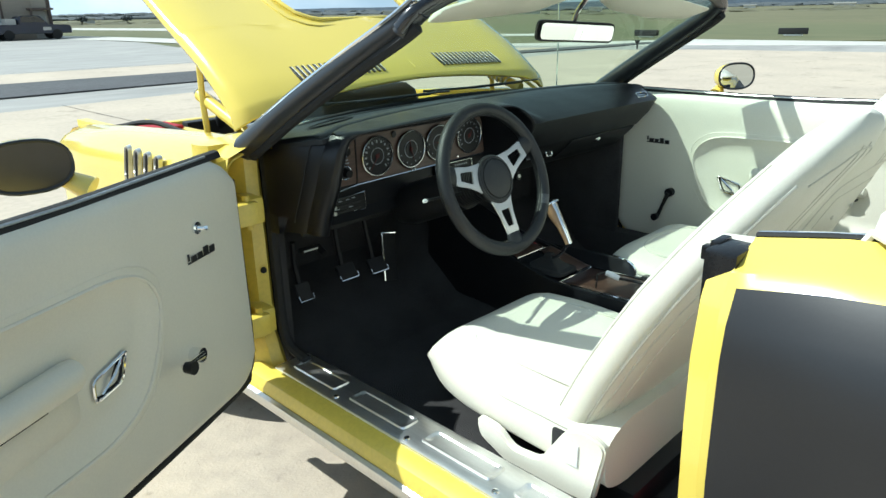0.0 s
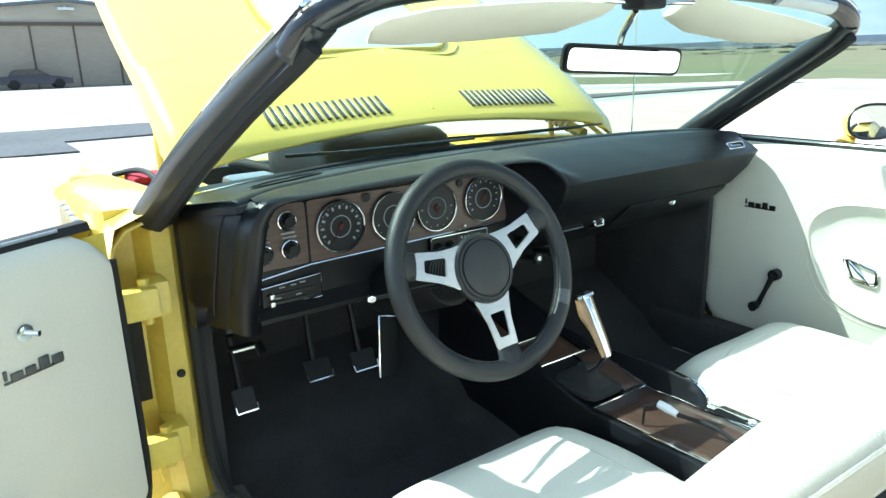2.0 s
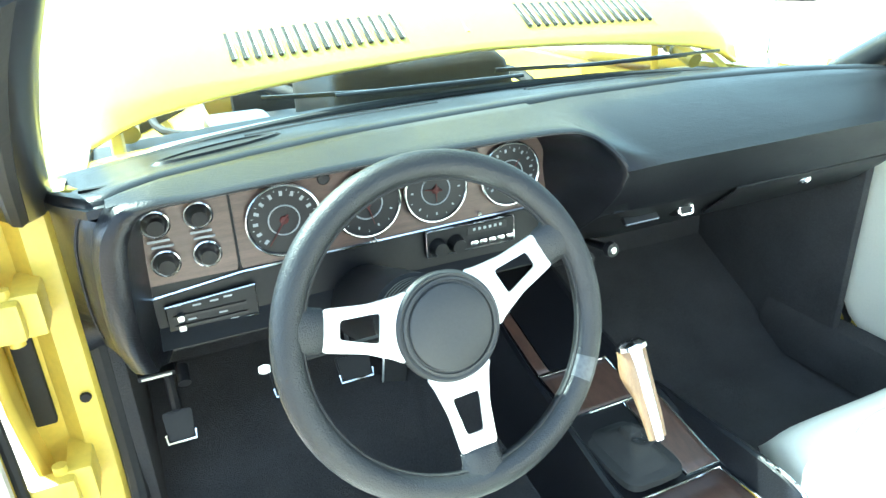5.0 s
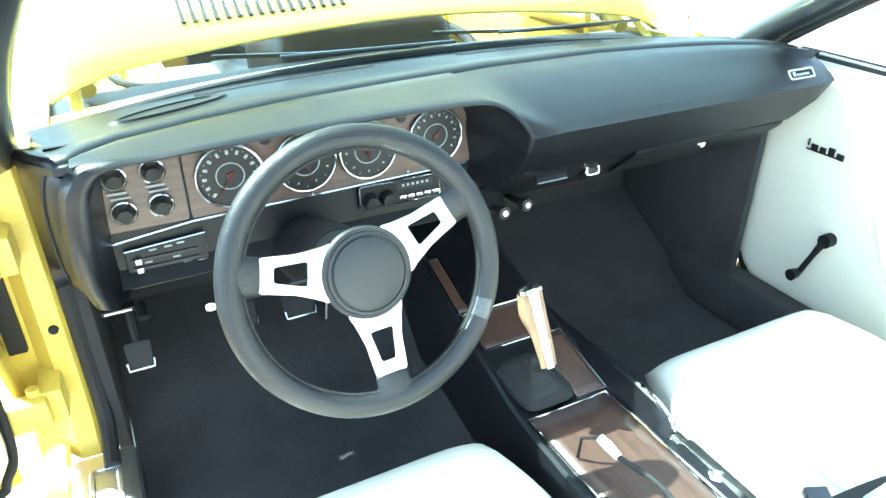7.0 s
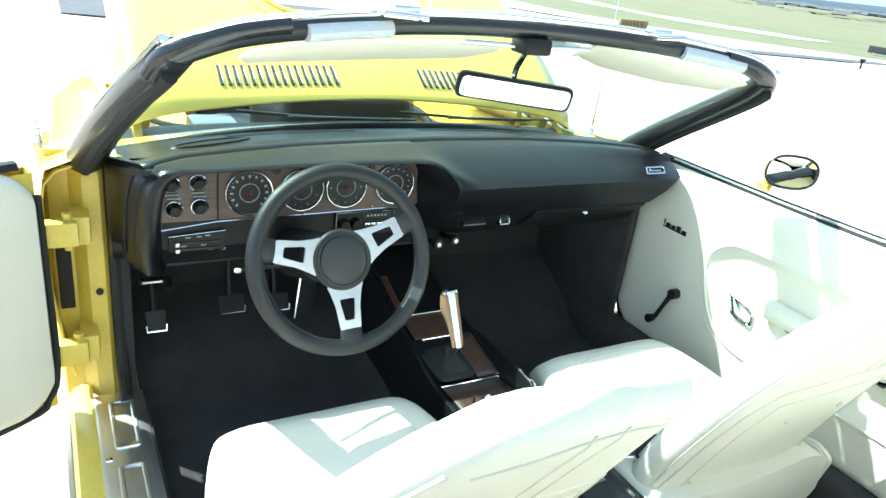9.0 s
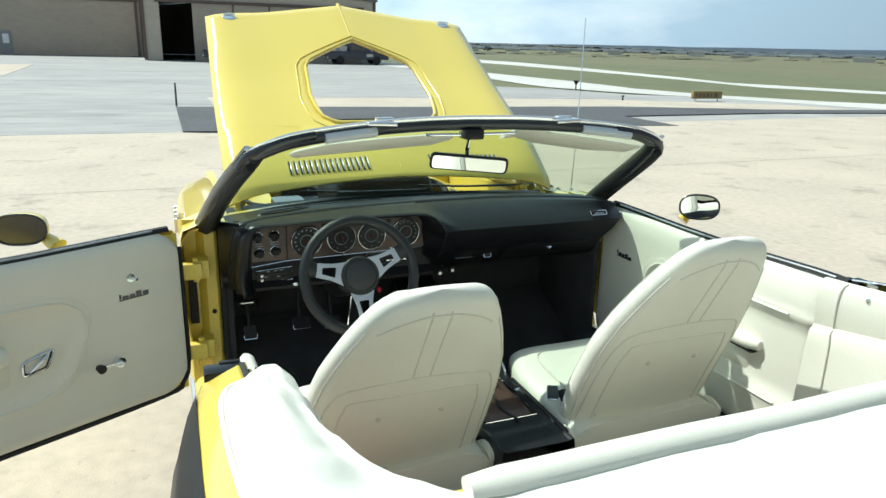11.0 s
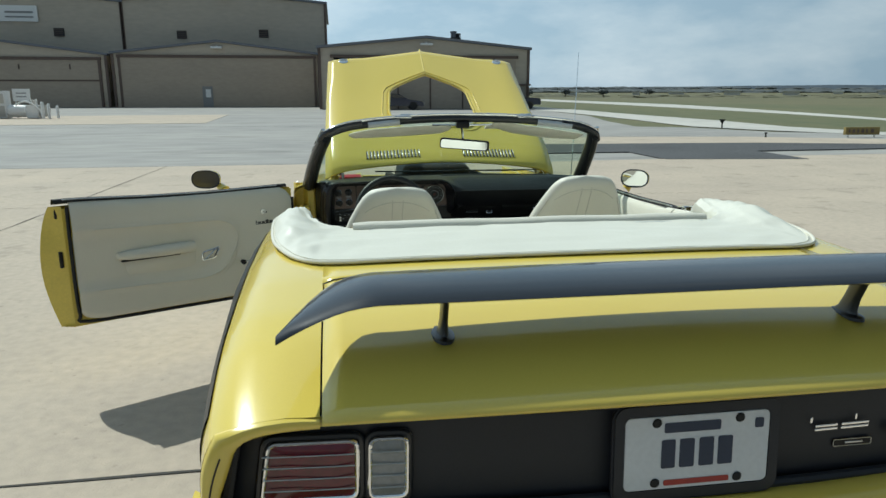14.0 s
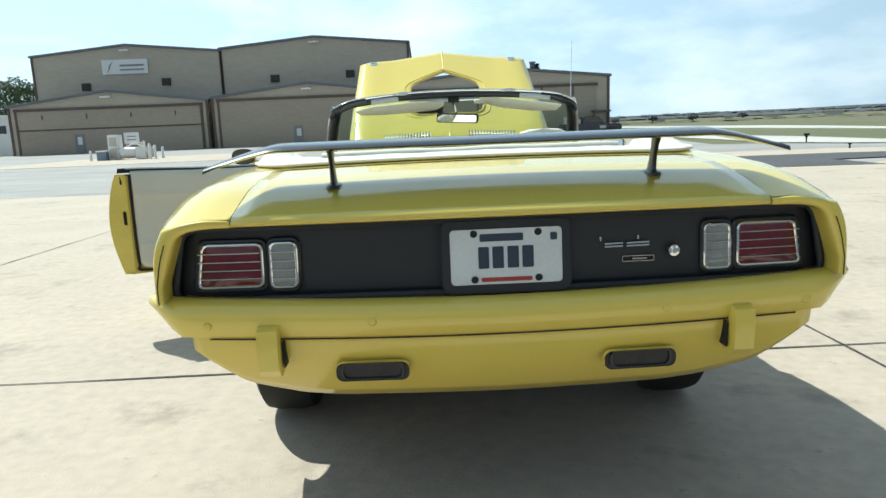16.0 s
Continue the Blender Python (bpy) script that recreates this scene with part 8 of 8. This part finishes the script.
for i, (x, y, h) in enumerate(((-21.2, 42.8, 0.62), (-17.0, 42.4, 0.85), (-17.25, 42.2, 0.95), (-16.75, 43.0, 0.72))):
    b_ = thing("bollard", "white steel bollard guarding the fuel point", "bollard", "bollards at the fuel point")
    part("post", lathe([(0.08, 0.0), (0.08, h - 0.04), (0.05, h), (0.0, h + 0.01)], 14), WHITEP, b_)
    b_.location = (x, y, 0)

# ---- field markers ----
sg = thing("runway_sign", "yellow airfield sign with dark panels, on short legs", "sign")
part("panel", box(16.55, 17.85, 20.33, 20.45, 0.07, 0.33, 0.01), SIGNYELLOW, sg)
for x, w in ((16.66, 0.06), (16.80, 0.10), (16.98, 0.07), (17.14, 0.10), (17.32, 0.06), (17.5, 0.12)):
    part("letter_bar", box(x, x + w, 20.32, 20.33, 0.14, 0.26), SIDINGD, sg, smooth=False)
for x in (16.7, 17.7):
    part("leg", tube([(x, 20.39, -0.02), (x, 20.39, 0.10)], 0.025, 8), STEEL, sg)
for x, y, a in ((33.1, 13.15, 80), (29.85, 18.75, 60)):
    mk = thing("field_sign", "black sign box standing on the grass", "sign", "signs on the grass")
    part("casing", moved(box(-0.62, 0.62, -0.09, 0.09, 0.04, 0.32, 0.01), pose(0, 0, 0, 0, 0, a + 25)), RUBBER, mk)
    part("foot", moved(box(-0.4, 0.4, -0.05, 0.05, -0.02, 0.05), pose(0, 0, 0, 0, 0, a + 25)), STEEL, mk, smooth=False)
    mk.location = (x, y, -0.02)
for x, y, h, r in ((15.9, 27.0, 0.36, 0.13), (13.9, 20.8, 0.16, 0.06), (20.1, 13.7, 0.28, 0.10)):
    mk = thing("marker", "small dark cone-topped marker post", "marker", "marker posts by the taxiway")
    part("post", lathe([(0.03, 0.0), (0.03, h * 0.5), (0, h * 0.5)], 10), RUBBER, mk)
    part("cone", lathe([(0.0, h * 0.45), (r * 0.4, h * 0.6), (r, h), (0, h)], 14), RUBBER, mk)
    mk.location = (x, y, -0.01)
pole = thing("pole", "thin dark pole at the edge of the asphalt", "pole")
part("shaft", lathe([(0.026, 0), (0.022, 0.58), (0.0, 0.59)], 10), DARKPOLE, pole)
pole.location = (-0.63, 19.3, 0)

# ---- distance: tree lines, low hills, pale buildings ----
rng = random.Random(5)


def clumps(n, place, mat, name, label):
    """Far trees as one sheet of uneven crowns."""
    vs, fs = [], []
    for _ in range(n):
        x, y, r, h = place()
        z0 = rise(x, y) - 0.3
        k, rings = 7, ((0.75, 0.0), (1.0, 0.35), (0.8, 0.72), (0.35, 0.95))
        b0 = len(vs)
        for q, f in rings:
            for i in range(k):
                a_ = 2 * math.pi * i / k + q
                j = 1 + rng.uniform(-0.28, 0.28)
                vs.append((x + r * q * j * math.cos(a_), y + r * q * j * math.sin(a_), z0 + h * f * (1 + rng.uniform(-0.14, 0.14))))
        for m in range(len(rings) - 1):
            for i in range(k):
                fs.append((b0 + m * k + i, b0 + m * k + (i + 1) % k, b0 + (m + 1) * k + (i + 1) % k, b0 + (m + 1) * k + i))
        fs.append(tuple(b0 + 3 * k + i for i in range(k)))
    return tagged(part(name, (vs, fs), mat), label, "trees", kind="stuff")


def along(d0, d1, a0, a1, r0, r1, h0, h1):
    def f():
        d, a_ = rng.uniform(d0, d1), radians(rng.uniform(a0, a1))
        return d * math.sin(a_), d * math.cos(a_), rng.uniform(r0, r1), rng.uniform(h0, h1)
    return f


# crowns carry the haze in their colour, no air between
clumps(2400, along(540, 640, 6, 120, 4.0, 9, 1.2, 2.6), HAZETREE, "far_trees", "dark line of far trees at the field's edge, tinted with haze")
clumps(900, along(650, 1100, 2, 125, 5, 12, 1.6, 3.4), HAZETREE, "far_woods", "woods beyond the airfield, haze put into their colour")
clumps(260, along(190, 330, 8, 115, 1.5, 5, 0.4, 1.1), SCRUB, "far_scrub", "low dry scrub on the far grass")
for d, a_, r, h in ((230, 18.5, 1.7, 2.3), (245, 21.5, 2.0, 2.1), (250, 15.6, 1.6, 2.0), (280, 25, 2.4, 2.2)):
    t_ = thing("tree", "small dark round-headed tree far across the field", "tree", "lone trees on the field")
    part("trunk", lathe([(0.22, 0), (0.14, h * 0.6), (0, h * 0.6)], 8), BARK, t_)
    bits = []
    for _ in range(60):
        u = Vector((rng.gauss(0, 1), rng.gauss(0, 1), rng.gauss(0, 0.6))).normalized() * rng.uniform(0.4, 1)
        bm = bmesh.new()
        bmesh.ops.create_icosphere(bm, subdivisions=1, radius=rng.uniform(0.25, 0.5))
        bits.append(moved(bm, pose(u.x * r * 0.8, u.y * r * 0.8, h * 0.68 + u.z * h * 0.36)))
    part("crown", join(*bits), HAZETREE, t_, smooth=False)
    t_.location = (d * math.sin(radians(a_)), d * math.cos(radians(a_)), -0.03)
for i in range(16):
    d, a_ = rng.uniform(280, 400), radians((14, 19, 24, 27, 31, 35, 38, 41, 44, 48, 52, 57, 62, 68, 74, 80)[i])
    w, h = rng.uniform(3, 8), rng.uniform(0.9, 1.7)
    hb = thing("far_building", "low pale building beyond the airfield", "building", "far buildings")
    part("wall", box(-w / 2, w / 2, -5, 5, -1, h), PALEWALL, hb, smooth=False)
    part("roof", box(-w / 2 - 0.4, w / 2 + 0.4, -5.4, 5.4, h, h + 0.4), PALEWALL if i % 3 else WHITEP, hb, smooth=False)
    x, y = d * math.sin(a_), d * math.cos(a_)
    hb.location, hb.rotation_euler = (x, y, rise(x, y)), (0, 0, -a_)
rows = []
for k in range(121):
    a_ = radians(-20 + 150 * k / 120)
    h = 24 + 26 * max(0, noise.noise(Vector((k * 0.05, 3, 0)))) + 22 * max(0.0, min(1.0, (k - 20) / 40)) + 3 * noise.noise(Vector((k * 0.4, 1, 0)))
    h *= 0.75
    rows.append([(3200 * math.sin(a_), 3200 * math.cos(a_), -5), (3300 * math.sin(a_), 3300 * math.cos(a_), h * 0.7), (3450 * math.sin(a_), 3450 * math.cos(a_), h)])
tagged(part("backdrop", grid(rows), HILL), "low wooded hills on the horizon, haze put into their colour", "hills", kind="structure")

# ---- behind the hangars: a tree and a white building ----
wb = thing("white_building", "white metal-sided building past the hangars", "building")
part("wall", box(-62, -47.4, 80, 92, 0, 4.3), WHITEP, wb, smooth=False)
part("roof", box(-62.2, -47.2, 79.8, 92.2, 4.3, 4.6), WHITEP, wb, smooth=False)
part("window", box(-49.6, -47.9, 79.97, 80.0, 2.5, 3.4), CARGLASS, wb, smooth=False)
big = thing("tree", "broad green tree rising behind a hangar", "tree")
part("trunk", tube(smooth_line([(0, 0, 0), (0.2, 0, 2.5), (0, 0.2, 5.0), (0.3, 0, 7.0)], 4), [0.45, 0.42, 0.4, 0.38, 0.36, 0.34, 0.32, 0.3, 0.28, 0.25, 0.22, 0.18, 0.14], 12), BARK, big)
for a_, l in ((20, 3.4), (100, 3.0), (170, 3.6), (250, 3.2), (310, 3.0)):
    part("limb", tube(smooth_line([(0.1, 0, 4.6), (l * 0.5 * math.cos(radians(a_)), l * 0.5 * math.sin(radians(a_)), 6.4), (l * math.cos(radians(a_)), l * math.sin(radians(a_)), 8.0)], 4), [0.18, 0.16, 0.15, 0.13, 0.12, 0.1, 0.08, 0.06, 0.04], 8), BARK, big)
vs, fs = [], []
for _ in range(5200):
    u = Vector((rng.gauss(0, 1), rng.gauss(0, 1), rng.gauss(0, 1))).normalized()
    k = 0.62 + 0.38 * noise.noise(u * 2.2 + Vector((7, 2, 5)))
    c_ = Vector((u.x * 4.6, u.y * 4.6, 7.6 + u.z * 3.3)) * 1.0
    c_ = Vector((0, 0, 7.6)) + (c_ - Vector((0, 0, 7.6))) * rng.uniform(0.45, 1.0) ** 0.5 * (0.72 + k * 0.5)
    a1 = Vector((rng.gauss(0, 1), rng.gauss(0, 1), rng.gauss(0, 1))).normalized() * 0.20
    a2 = a1.cross(u if abs(a1.normalized().dot(u)) < 0.95 else Vector((0, 0, 1))).normalized() * 0.13
    b0 = len(vs)
    vs += [tuple(c_ - a1), tuple(c_ + a2), tuple(c_ + a1), tuple(c_ - a2)]
    fs.append((b0, b0 + 1, b0 + 2, b0 + 3))
part("leaves", (vs, fs), LEAF, big, smooth=False)
big.location = (-61.0, 106.0, 0)
